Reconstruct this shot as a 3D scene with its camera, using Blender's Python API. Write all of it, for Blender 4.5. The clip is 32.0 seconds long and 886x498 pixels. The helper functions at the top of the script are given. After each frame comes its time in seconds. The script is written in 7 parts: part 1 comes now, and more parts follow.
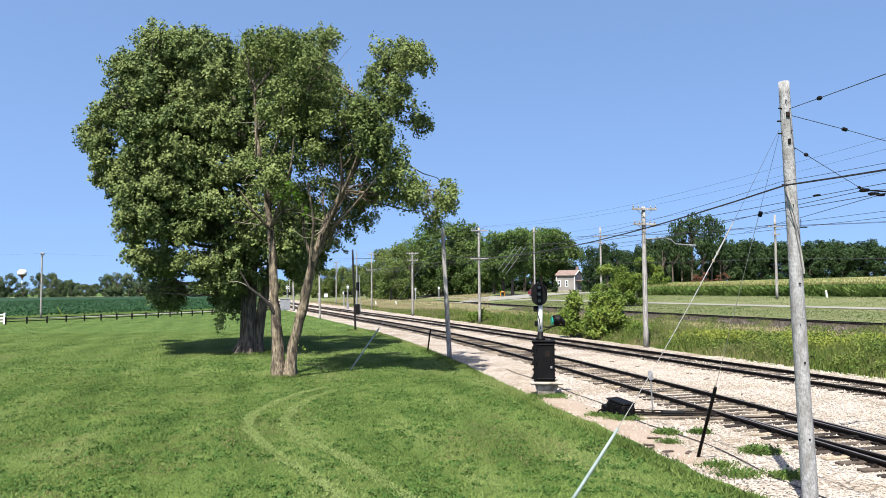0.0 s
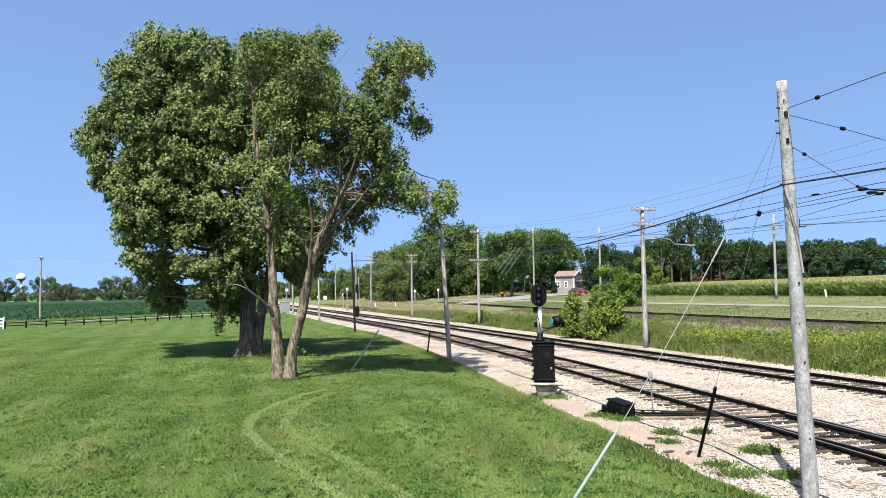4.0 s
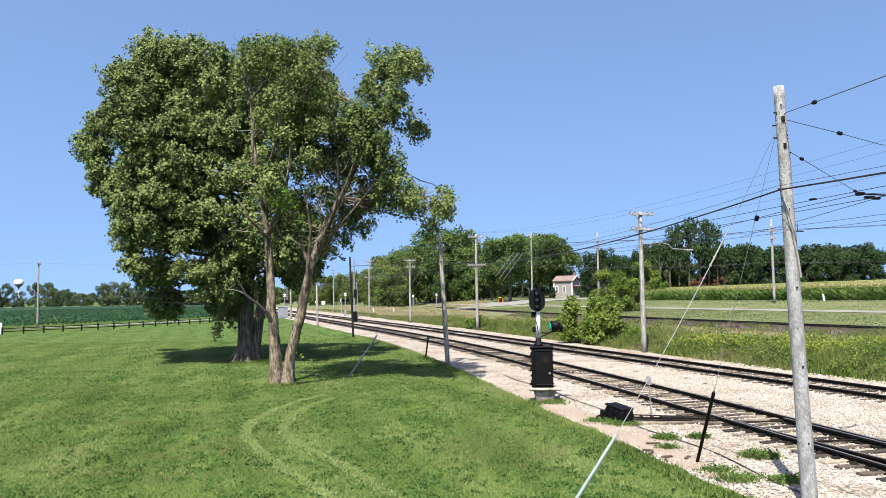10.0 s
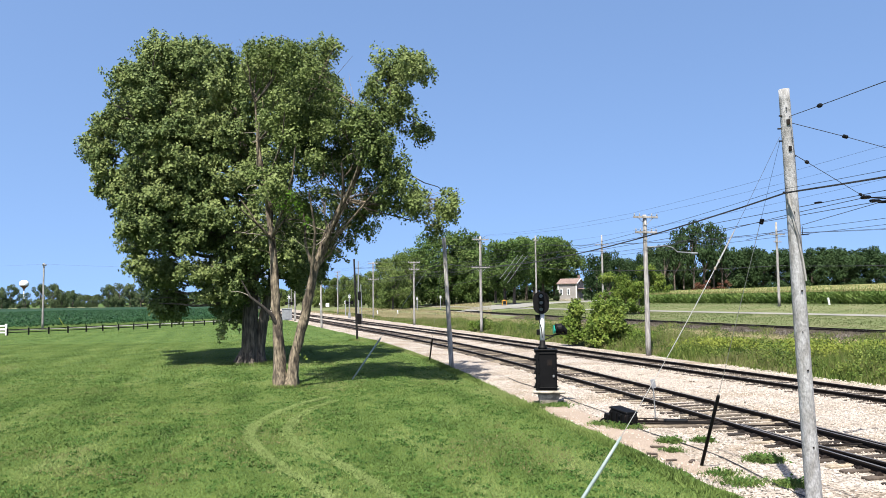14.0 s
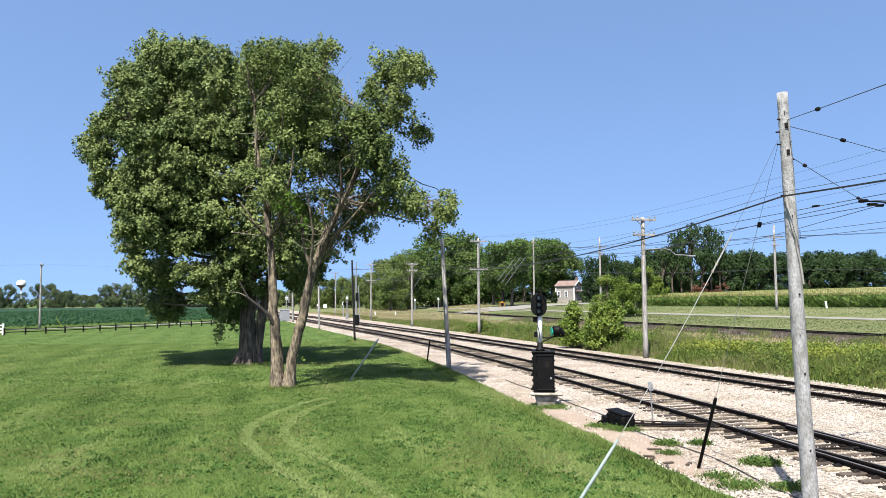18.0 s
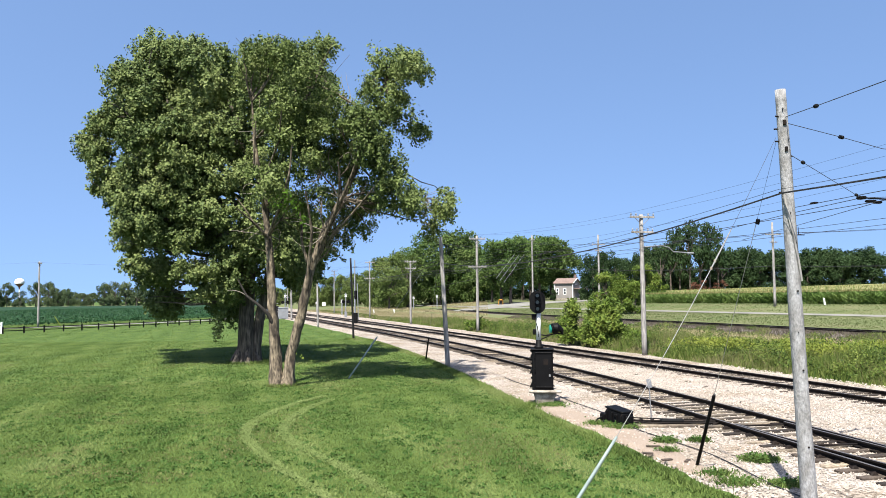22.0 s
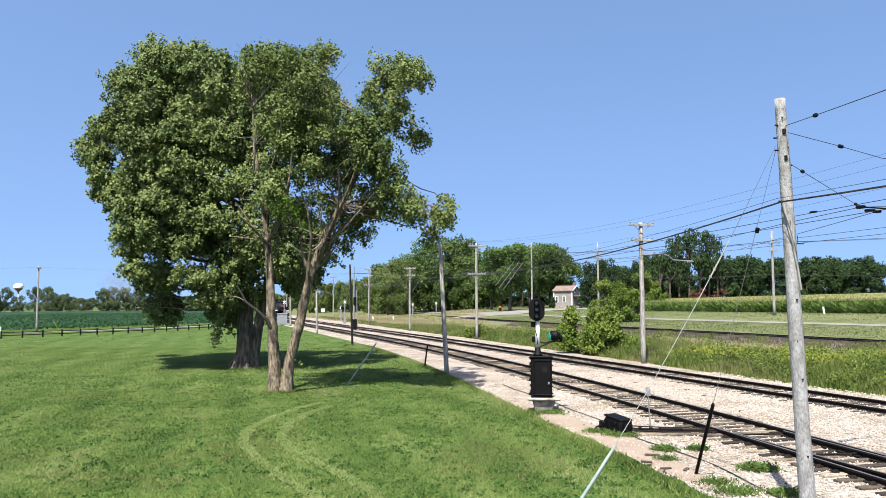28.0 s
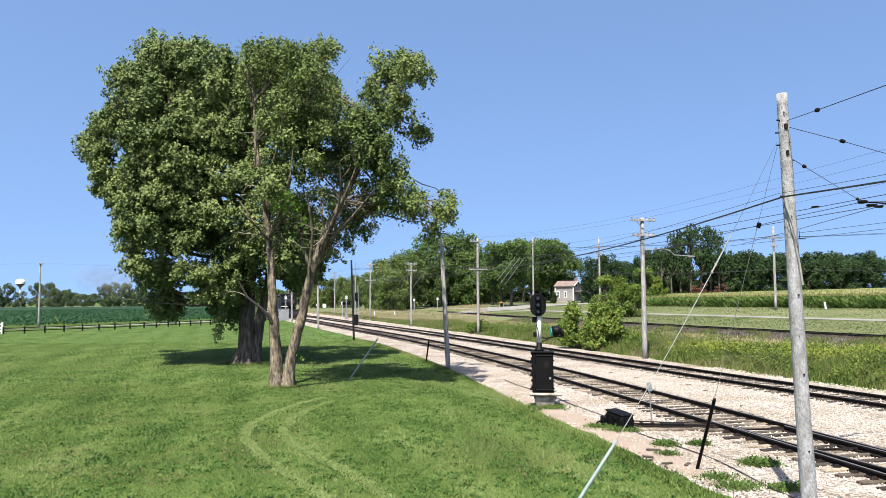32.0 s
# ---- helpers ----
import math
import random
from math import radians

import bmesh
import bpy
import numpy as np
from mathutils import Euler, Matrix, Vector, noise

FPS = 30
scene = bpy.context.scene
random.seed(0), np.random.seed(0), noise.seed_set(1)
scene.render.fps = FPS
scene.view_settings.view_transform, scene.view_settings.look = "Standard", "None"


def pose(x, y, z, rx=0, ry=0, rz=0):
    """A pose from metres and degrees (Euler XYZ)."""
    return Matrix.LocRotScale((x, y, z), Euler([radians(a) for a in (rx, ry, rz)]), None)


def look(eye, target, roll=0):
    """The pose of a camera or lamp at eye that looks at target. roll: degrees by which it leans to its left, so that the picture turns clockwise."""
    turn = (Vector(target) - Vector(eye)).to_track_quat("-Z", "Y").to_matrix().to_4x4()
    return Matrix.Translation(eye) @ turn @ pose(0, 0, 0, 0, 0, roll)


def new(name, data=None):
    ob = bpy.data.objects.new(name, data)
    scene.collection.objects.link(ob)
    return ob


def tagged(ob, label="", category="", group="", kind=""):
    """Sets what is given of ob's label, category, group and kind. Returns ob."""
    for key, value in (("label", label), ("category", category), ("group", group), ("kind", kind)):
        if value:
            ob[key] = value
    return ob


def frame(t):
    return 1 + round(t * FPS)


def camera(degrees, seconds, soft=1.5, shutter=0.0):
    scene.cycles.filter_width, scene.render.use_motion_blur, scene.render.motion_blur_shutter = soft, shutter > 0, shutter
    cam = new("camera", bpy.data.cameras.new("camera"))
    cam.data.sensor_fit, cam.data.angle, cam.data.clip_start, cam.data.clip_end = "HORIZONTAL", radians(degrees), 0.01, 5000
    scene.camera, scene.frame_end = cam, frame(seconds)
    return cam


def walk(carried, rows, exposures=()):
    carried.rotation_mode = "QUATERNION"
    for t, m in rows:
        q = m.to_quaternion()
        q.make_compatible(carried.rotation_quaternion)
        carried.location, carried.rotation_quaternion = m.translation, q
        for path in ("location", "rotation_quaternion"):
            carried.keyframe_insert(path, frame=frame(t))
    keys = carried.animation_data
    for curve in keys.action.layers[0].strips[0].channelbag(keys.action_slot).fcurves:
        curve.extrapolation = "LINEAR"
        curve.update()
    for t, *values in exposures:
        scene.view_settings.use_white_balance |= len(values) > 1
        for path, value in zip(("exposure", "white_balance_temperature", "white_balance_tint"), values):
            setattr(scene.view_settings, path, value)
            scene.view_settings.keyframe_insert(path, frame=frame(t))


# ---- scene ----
import itertools

# ---------------------------------------------------------------- camera
EYE = Vector((0.0, 0.0, 3.15))
cam = camera(60.0, 32.0, soft=0.7)


def ahead(pitch, yaw):
    p, y = radians(pitch), radians(yaw)
    return EYE + Vector((-math.sin(y) * math.cos(p), math.cos(y) * math.cos(p), math.sin(p)))


# seconds, pitch, yaw and roll of the hand-held camera
walk(cam, [(t, look(EYE, ahead(p, y), r)) for t, p, y, r in (
    (0, 3.035, 0.000, -0.450), (0.5, 2.969, 0.014, -0.462), (1, 2.902, -0.084, -0.525), (1.5, 2.892, -0.007, -0.605), (2, 2.882, 0.054, -0.645),
    (2.5, 3.023, -0.087, -0.735), (3, 3.148, -0.145, -0.759), (3.5, 3.109, -0.040, -0.821), (5.5, 3.392, -0.205, -0.728), (6, 3.394, -0.116, -0.705),
    (6.5, 3.459, -0.226, -0.640), (7, 3.453, -0.256, -0.647), (7.5, 3.422, -0.226, -0.652), (8, 3.396, -0.228, -0.654), (8.5, 3.408, -0.140, -0.695),
    (9, 3.467, -0.027, -0.742), (9.5, 3.485, -0.143, -0.804), (10, 3.523, -0.210, -0.889), (10.5, 3.518, -0.166, -0.913), (11, 3.483, -0.114, -0.958),
    (11.5, 3.574, -0.150, -0.995), (12, 3.576, -0.126, -0.936), (12.5, 3.591, -0.097, -0.763), (13, 3.573, -0.048, -0.644), (13.5, 3.687, 0.038, -0.664),
    (14, 3.710, 0.101, -0.714), (14.5, 3.643, 0.104, -0.664), (16.5, 3.731, 0.154, -0.605), (17, 3.738, 0.172, -0.485), (17.5, 3.805, 0.067, -0.485),
    (18, 3.827, -0.048, -0.455), (18.5, 3.795, 0.021, -0.460), (19, 3.733, 0.015, -0.465), (19.5, 3.677, -0.000, -0.519), (20, 3.614, -0.032, -0.575),
    (20.5, 3.570, -0.029, -0.650), (21, 3.575, -0.027, -0.649), (21.5, 3.594, -0.018, -0.612), (22, 3.654, -0.154, -0.581), (22.5, 3.618, -0.203, -0.564),
    (23, 3.583, -0.117, -0.527), (23.5, 3.750, -0.113, -0.345), (24, 3.854, -0.095, -0.403), (24.5, 3.865, -0.117, -0.365), (25, 3.865, -0.121, -0.321),
    (25.5, 3.878, -0.114, -0.318), (27.5, 4.196, -0.230, -0.344), (28, 4.167, -0.196, -0.269), (28.5, 4.117, -0.205, -0.331), (29, 4.115, -0.268, -0.227),
    (29.5, 4.087, -0.188, -0.184), (30, 4.039, -0.124, -0.223), (30.5, 3.984, -0.147, -0.267), (31, 3.945, -0.195, -0.268), (31.5, 3.890, -0.180, -0.289),
    (32, 3.823, -0.095, -0.319))])

# ---------------------------------------------------------------- sky and sun
SUN_FROM = Vector((-0.162, -0.504, 0.848))
world = bpy.data.worlds.new("sky")
scene.world = world
world.use_nodes = True
wn = world.node_tree.nodes
sky = wn.new("ShaderNodeTexSky")
sky.sky_type = "NISHITA"
sky.sun_disc = False
sky.sun_elevation = radians(58)
sky.sun_rotation = radians(197.5)
sky.air_density, sky.dust_density, sky.ozone_density = 1.0, 1.3, 4.0
way = wn.new("ShaderNodeTexCoord")
lift, unit = wn.new("ShaderNodeMapping"), wn.new("ShaderNodeVectorMath")
lift.inputs["Location"].default_value, lift.inputs["Scale"].default_value = (0, 0, 0.30), (1, 1, 0.97)
unit.operation = "NORMALIZE"
world.node_tree.links.new(way.outputs["Generated"], lift.inputs["Vector"])
world.node_tree.links.new(lift.outputs[0], unit.inputs[0])
world.node_tree.links.new(unit.outputs[0], sky.inputs["Vector"])
world.node_tree.links.new(sky.outputs[0], wn["Background"].inputs[0])
wn["Background"].inputs[1].default_value = 0.091
sun = new("sun", bpy.data.lights.new("sun", "SUN"))
sun.data.energy, sun.data.angle, sun.data.color = 5.0, radians(0.53), (1.0, 0.95, 0.87)
sun.matrix_world = look(SUN_FROM * 50, (0, 0, 0))
scene.view_settings.exposure = 1.57


# ---------------------------------------------------------------- the plan
def near_x(y):
    """Centre line of the near track: a curve that runs out straight."""
    if y <= 10:
        return 8.7 + 0.15 * (10 - y)
    if y <= 70:
        return 8.7 - 0.15 * (y - 10) - 0.16 * (y - 10) ** 2 / 120
    return -5.1 - 0.31 * (y - 70)


def far_x(y):
    """Centre line of the far track."""
    if y <= 68:
        return 12.5 - 0.285 * (y - 24)
    return -0.04 - 0.31 * (y - 68)


def third_x(y):
    """Centre line of the third track, on its low bank."""
    u = min(y, 160) - 51.6
    return 29.6 - 0.31 * u + 0.0007 * u * u - 0.2 * max(0, y - 160)


def wob(a, b=0.0, c=0.0):
    return noise.noise(Vector((a, b, c)))


def lawn_x(y):
    off = float(np.interp(y, (9, 11.9, 13.1, 16.3, 19.8, 22.3, 30.4, 40, 60), (3.6, 3.88, 4.1, 4.08, 4.17, 4.25, 4.06, 3.8, 3.6)))
    return near_x(y) - off + 0.14 * wob(y * 0.55, 3.1) + 0.13 * wob(y * 1.7, 8.1)


def weed_x(y):
    return far_x(y) + 3.1 + 0.03 * max(0, y - 30) + 0.4 * wob(y * 0.3, 12.0)


def rise(s):
    """Height of the land to the right of the far track, at that distance from it."""
    return float(np.interp(s, (13, 22, 23.5, 28, 30, 38, 47, 55, 70, 300), (0, 0.1, 0.42, 0.42, 0.3, 0.7, 1.1, 1.75, 2.1, 7.0)))


def land(x, y):
    return rise(x - far_x(y))


# ---------------------------------------------------------------- materials
TRIM = 0.625


def ramp(tree, stops):
    r = tree.nodes.new("ShaderNodeValToRGB")
    el = r.color_ramp.elements
    while len(el) < len(stops):
        el.new(0.5)
    for e, (p, c) in zip(el, stops):
        e.position, e.color = p, (*c, 1)
    return r


def material(name, color, rough=0.8, metal=0.0, stain=(1.5, 0.3), grain=(40.0, 0.25), bump=0.25, tint=None, rand="", spread=0.3,
             spec=0.3, space="world", stretch=(1, 1, 1)):
    """A surface with colour variation at two scales, fine relief, and, where asked, variation from piece to piece."""
    m = bpy.data.materials.new(name)
    m.use_nodes = True
    t = m.node_tree
    n, l = t.nodes, t.links
    b = n["Principled BSDF"]
    b.inputs["Roughness"].default_value, b.inputs["Metallic"].default_value = rough, metal
    b.inputs["Specular IOR Level"].default_value = spec
    if space == "world":
        where = n.new("ShaderNodeNewGeometry").outputs["Position"]
    else:
        where = n.new("ShaderNodeTexCoord").outputs["Object"]
    mp = n.new("ShaderNodeMapping")
    mp.inputs["Scale"].default_value = stretch
    l.new(where, mp.inputs["Vector"])
    c = Vector(color) * TRIM
    second = Vector(tint) * TRIM if tint else c * (1 - stain[1])
    big = n.new("ShaderNodeTexNoise")
    big.inputs["Scale"].default_value, big.inputs["Detail"].default_value = stain[0], 5
    l.new(mp.outputs[0], big.inputs["Vector"])
    r1 = ramp(t, ((0.36, second), (0.62, c)))
    l.new(big.outputs["Fac"], r1.inputs[0])
    fine = n.new("ShaderNodeTexNoise")
    fine.inputs["Scale"].default_value, fine.inputs["Detail"].default_value = grain[0], 4
    l.new(mp.outputs[0], fine.inputs["Vector"])
    g = grain[1]
    r2 = ramp(t, ((0.3, (1 - g,) * 3), (0.7, (1 + g,) * 3)))
    l.new(fine.outputs["Fac"], r2.inputs[0])
    mul = n.new("ShaderNodeMix")
    mul.data_type, mul.blend_type = "RGBA", "MULTIPLY"
    mul.inputs["Factor"].default_value = 1
    l.new(r1.outputs[0], mul.inputs["A"])
    l.new(r2.outputs[0], mul.inputs["B"])
    out = mul.outputs["Result"]
    if rand:
        if rand == "object":
            src = n.new("ShaderNodeObjectInfo").outputs["Random"]
        else:
            src = n.new("ShaderNodeNewGeometry").outputs["Random Per Island"]
        r3 = ramp(t, ((0.0, (1 - spread,) * 3), (1.0, (1 + spread,) * 3)))
        l.new(src, r3.inputs[0])
        mul2 = n.new("ShaderNodeMix")
        mul2.data_type, mul2.blend_type = "RGBA", "MULTIPLY"
        mul2.inputs["Factor"].default_value = 1
        l.new(out, mul2.inputs["A"])
        l.new(r3.outputs[0], mul2.inputs["B"])
        out = mul2.outputs["Result"]
    l.new(out, b.inputs["Base Color"])
    if bump:
        bp = n.new("ShaderNodeBump")
        bp.inputs["Strength"].default_value, bp.inputs["Distance"].default_value = bump, 0.02
        l.new(fine.outputs["Fac"], bp.inputs["Height"])
        l.new(bp.outputs[0], b.inputs["Normal"])
    return m


def foliage(name, shades, clear=0.35, rough=0.5, patch=0.6, stretch=(1, 1, 1), amp=1.6, each=0.55, mown=0.0):
    """Leaves or blades: shades from piece to piece and from patch to patch, in mown stripes where asked, light passing through."""
    m = bpy.data.materials.new(name)
    m.use_nodes = True
    t = m.node_tree
    n, l = t.nodes, t.links
    b = n["Principled BSDF"]
    b.inputs["Roughness"].default_value, b.inputs["Specular IOR Level"].default_value = rough, 0.08
    geo = n.new("ShaderNodeNewGeometry")
    big = n.new("ShaderNodeTexNoise")
    big.inputs["Scale"].default_value, big.inputs["Detail"].default_value = patch, 3
    mp = n.new("ShaderNodeMapping")
    mp.inputs["Scale"].default_value = stretch
    l.new(geo.outputs["Position"], mp.inputs["Vector"])
    l.new(mp.outputs[0], big.inputs["Vector"])
    add = n.new("ShaderNodeMath")
    add.operation = "MULTIPLY_ADD"
    l.new(geo.outputs["Random Per Island"], add.inputs[0])
    add.inputs[1].default_value = each
    sub = n.new("ShaderNodeMath")
    sub.operation = "MULTIPLY_ADD"
    l.new(big.outputs["Fac"], sub.inputs[0])
    sub.inputs[1].default_value, sub.inputs[2].default_value = amp, 0.525 - each / 2 - amp / 2
    l.new(sub.outputs[0], add.inputs[2])
    if mown:
        across, turn, wave, sweep = (n.new("ShaderNodeVectorMath"), n.new("ShaderNodeMath"), n.new("ShaderNodeMath"), n.new("ShaderNodeMath"))
        across.operation, turn.operation, wave.operation, sweep.operation = "DOT_PRODUCT", "MULTIPLY_ADD", "SINE", "MULTIPLY_ADD"
        across.inputs[1].default_value = (2.6, 0.8, 0)
        l.new(geo.outputs["Position"], across.inputs[0])
        l.new(big.outputs["Fac"], turn.inputs[0])
        turn.inputs[1].default_value = 4.0
        l.new(across.outputs["Value"], turn.inputs[2])
        l.new(turn.outputs[0], wave.inputs[0])
        l.new(wave.outputs[0], sweep.inputs[0])
        sweep.inputs[1].default_value = mown
        l.new(sub.outputs[0], sweep.inputs[2])
        l.new(sweep.outputs[0], add.inputs[2])
    k = len(shades) - 1
    r = ramp(t, [(i / k, Vector(s) * TRIM) for i, s in enumerate(shades)])
    l.new(add.outputs[0], r.inputs[0])
    l.new(r.outputs[0], b.inputs["Base Color"])
    tr = n.new("ShaderNodeBsdfTranslucent")
    l.new(r.outputs[0], tr.inputs["Color"])
    mix = n.new("ShaderNodeMixShader")
    mix.inputs[0].default_value = clear
    l.new(b.outputs[0], mix.inputs[1])
    l.new(tr.outputs[0], mix.inputs[2])
    l.new(mix.outputs[0], n["Material Output"].inputs["Surface"])
    return m


def glass(name, color, rough=0.1):
    m = bpy.data.materials.new(name)
    m.use_nodes = True
    b = m.node_tree.nodes["Principled BSDF"]
    b.inputs["Base Color"].default_value = (*color, 1)
    b.inputs["Roughness"].default_value, b.inputs["Specular IOR Level"].default_value = rough, 0.8
    return m


def gravel_material(name, shades, cell=28.0, stains=(0.70, 0.635, 0.54)):
    m = bpy.data.materials.new(name)
    m.use_nodes = True
    t = m.node_tree
    n, l = t.nodes, t.links
    b = n["Principled BSDF"]
    b.inputs["Roughness"].default_value, b.inputs["Specular IOR Level"].default_value = 0.9, 0.2
    geo = n.new("ShaderNodeNewGeometry")
    vor = n.new("ShaderNodeTexVoronoi")
    vor.inputs["Scale"].default_value = cell
    l.new(geo.outputs["Position"], vor.inputs["Vector"])
    sep = n.new("ShaderNodeSeparateColor")
    l.new(vor.outputs["Color"], sep.inputs[0])
    k = len(shades) - 1
    r = ramp(t, [(i / k, Vector(s) * TRIM) for i, s in enumerate(shades)])
    l.new(sep.outputs[0], r.inputs[0])
    big = n.new("ShaderNodeTexNoise")
    big.inputs["Scale"].default_value, big.inputs["Detail"].default_value = 0.55, 6
    l.new(geo.outputs["Position"], big.inputs["Vector"])
    r2 = ramp(t, ((0.34, stains), (0.58, (1, 1, 1))))
    l.new(big.outputs["Fac"], r2.inputs[0])
    mul = n.new("ShaderNodeMix")
    mul.data_type, mul.blend_type = "RGBA", "MULTIPLY"
    mul.inputs["Factor"].default_value = 1
    l.new(r.outputs[0], mul.inputs["A"])
    l.new(r2.outputs[0], mul.inputs["B"])
    l.new(mul.outputs["Result"], b.inputs["Base Color"])
    bp = n.new("ShaderNodeBump")
    bp.invert = True
    bp.inputs["Strength"].default_value, bp.inputs["Distance"].default_value = 0.8, 0.03
    l.new(vor.outputs["Distance"], bp.inputs["Height"])
    l.new(bp.outputs[0], b.inputs["Normal"])
    return m


M_LAWN = material("lawn_soil", (0.055, 0.10, 0.022), 0.95, stain=(0.8, 0.2), grain=(22, 0.6), bump=0.5, tint=(0.095, 0.15, 0.036), spec=0.1)
M_ROUGH = material("rough_grass", (0.118, 0.15, 0.056), 0.95, stain=(0.25, 0.2), grain=(9, 0.2), bump=0.5, tint=(0.17, 0.175, 0.085), spec=0.1)
M_BLADE = foliage("lawn_blades", ((0.040, 0.068, 0.017), (0.106, 0.162, 0.038), (0.163, 0.222, 0.060), (0.246, 0.287, 0.108)), 0.14, 0.6, 0.55, (1, 0.4, 1), 1.6, 0.36, mown=0.16)
M_CLOVER = foliage("clover_leaves", ((0.035, 0.085, 0.018), (0.06, 0.125, 0.026), (0.095, 0.165, 0.04)), 0.2, 0.6, 0.5)
M_THATCH = foliage("brown_thatch", ((0.10, 0.10, 0.04), (0.17, 0.155, 0.07), (0.23, 0.20, 0.10)), 0.1, 0.7, 0.8)
M_PALE = foliage("flattened_blades", ((0.18, 0.245, 0.075), (0.215, 0.28, 0.095), (0.25, 0.315, 0.115)), 0.2, 0.7, 0.8)
M_WEED = foliage("weed_blades", ((0.032, 0.060, 0.013), (0.085, 0.14, 0.028), (0.15, 0.20, 0.045), (0.20, 0.20, 0.085), (0.27, 0.235, 0.13)), 0.22, 0.6, 0.3)
M_VERGE = foliage("verge_blades", ((0.10, 0.15, 0.045), (0.155, 0.20, 0.075), (0.205, 0.235, 0.105), (0.27, 0.26, 0.145)), 0.5, 0.7, 0.3, (1, 1, 1), 2.4, 0.16)
M_DULL = foliage("dead_weed_stalks", ((0.085, 0.072, 0.060), (0.15, 0.128, 0.105), (0.20, 0.175, 0.13)), 0.2, 0.8, 0.4)
M_GOLD = foliage("goldenrod", ((0.15, 0.21, 0.035), (0.26, 0.29, 0.055)), 0.3, 0.6, 0.6)
M_DRY = foliage("dry_grass", ((0.22, 0.23, 0.10), (0.40, 0.345, 0.19), (0.52, 0.43, 0.28)), 0.35, 0.7, 0.1)
M_BALLAST = gravel_material("limestone_ballast", ((0.105, 0.088, 0.070), (0.335, 0.293, 0.250), (0.468, 0.412, 0.357), (0.58, 0.52, 0.462)), 24)
M_STONE = material("ballast_stone", (0.44, 0.385, 0.325), 0.9, stain=(2, 0.2), grain=(30, 0.2), rand="island", spread=0.35)
M_GREYBED = gravel_material("grey_ballast", ((0.09, 0.08, 0.072), (0.165, 0.148, 0.135), (0.25, 0.225, 0.205)), 14, (0.8, 0.75, 0.68))
M_DIRT = material("bare_dirt", (0.275, 0.215, 0.165), 0.95, stain=(1.2, 0.25), grain=(30, 0.3), bump=0.4, tint=(0.325, 0.26, 0.205))
M_ROAD = material("gravel_road", (0.25, 0.245, 0.215), 0.95, stain=(0.2, 0.15), grain=(8, 0.2), bump=0.3)
M_RAIL = material("rusty_rail", (0.007, 0.0055, 0.005), 0.75, 0.0, stain=(2.5, 0.4), grain=(60, 0.3), tint=(0.016, 0.010, 0.007), spec=0.15)
# worn head; part of the sun's glint is put into its pale colour
M_RAILTOP = material("worn_rail_head_glint", (0.15, 0.135, 0.12), 0.4, 0.25, stain=(1.0, 0.2), grain=(90, 0.15), bump=0.05)
M_TIE = material("creosoted_tie", (0.25, 0.205, 0.15), 0.9, stain=(0.9, 0.4), grain=(18, 0.45), bump=0.5, tint=(0.040, 0.031, 0.024), rand="object", spread=0.5, stretch=(1, 1, 1))
M_TIEDARK = material("dark_creosoted_tie", (0.035, 0.026, 0.020), 0.9, stain=(1.2, 0.4), grain=(18, 0.45), bump=0.5, tint=(0.075, 0.058, 0.044), rand="object", spread=0.5)
M_TIEFAR = material("creosoted_ties_far", (0.075, 0.055, 0.042), 0.85, stain=(2, 0.4), grain=(18, 0.4), rand="island", spread=0.45)
M_BLACK = material("black_paint", (0.0045, 0.0045, 0.005), 0.6, 0.0, stain=(4, 0.4), grain=(70, 0.3), bump=0.08, spec=0.11)
M_WHITE = material("white_paint", (0.90, 0.90, 0.88), 0.5, stain=(3, 0.15), grain=(60, 0.08), bump=0.05)
M_SILVER = material("aluminium_paint", (0.33, 0.34, 0.36), 0.45, 0.3, stain=(2, 0.15), grain=(40, 0.1), bump=0.05)
M_CONCRETE = material("concrete", (0.44, 0.40, 0.33), 0.9, stain=(5, 0.3), grain=(40, 0.2), tint=(0.20, 0.175, 0.14))
M_POLE = material("weathered_pole", (0.37, 0.37, 0.372), 0.9, stain=(9, 0.24), grain=(45, 0.28), bump=0.7, tint=(0.24, 0.234, 0.225), stretch=(1, 1, 0.45), spec=0.15)
M_POLEGREY = material("grey_pole", (0.34, 0.325, 0.305), 0.9, stain=(4, 0.3), grain=(16, 0.4), bump=0.4, stretch=(1, 1, 0.12))
M_POLEDARK = material("creosote_pole", (0.006, 0.0055, 0.0055), 0.85, stain=(2, 0.3), grain=(12, 0.3), bump=0.4, stretch=(1, 1, 0.12))
M_GALV = material("galvanised_steel", (0.36, 0.37, 0.38), 0.5, 0.5, stain=(4, 0.2), grain=(50, 0.15), bump=0.05)
M_SLEEVE = material("pale_green_sleeve", (0.27, 0.335, 0.32), 0.5, stain=(4, 0.2), grain=(30, 0.1), bump=0.05)
M_WIRE = material("dark_wire", (0.05, 0.05, 0.054), 0.6, 0.3, bump=0)
M_GUY = material("bright_guy_wire", (0.40, 0.40, 0.39), 0.5, 0.5, bump=0)
M_BARK = material("furrowed_bark", (0.145, 0.12, 0.097), 0.95, stain=(7.0, 0.3), grain=(11, 0.6), bump=1.0, tint=(0.06, 0.05, 0.04), stretch=(1, 1, 0.2))
# bark with the crown's shade put into its colour
M_BARKSHADE = material("shaded_bark", (0.035, 0.03, 0.025), 0.95, stain=(7.0, 0.3), grain=(20, 0.5), bump=1.0, stretch=(1, 1, 0.4))
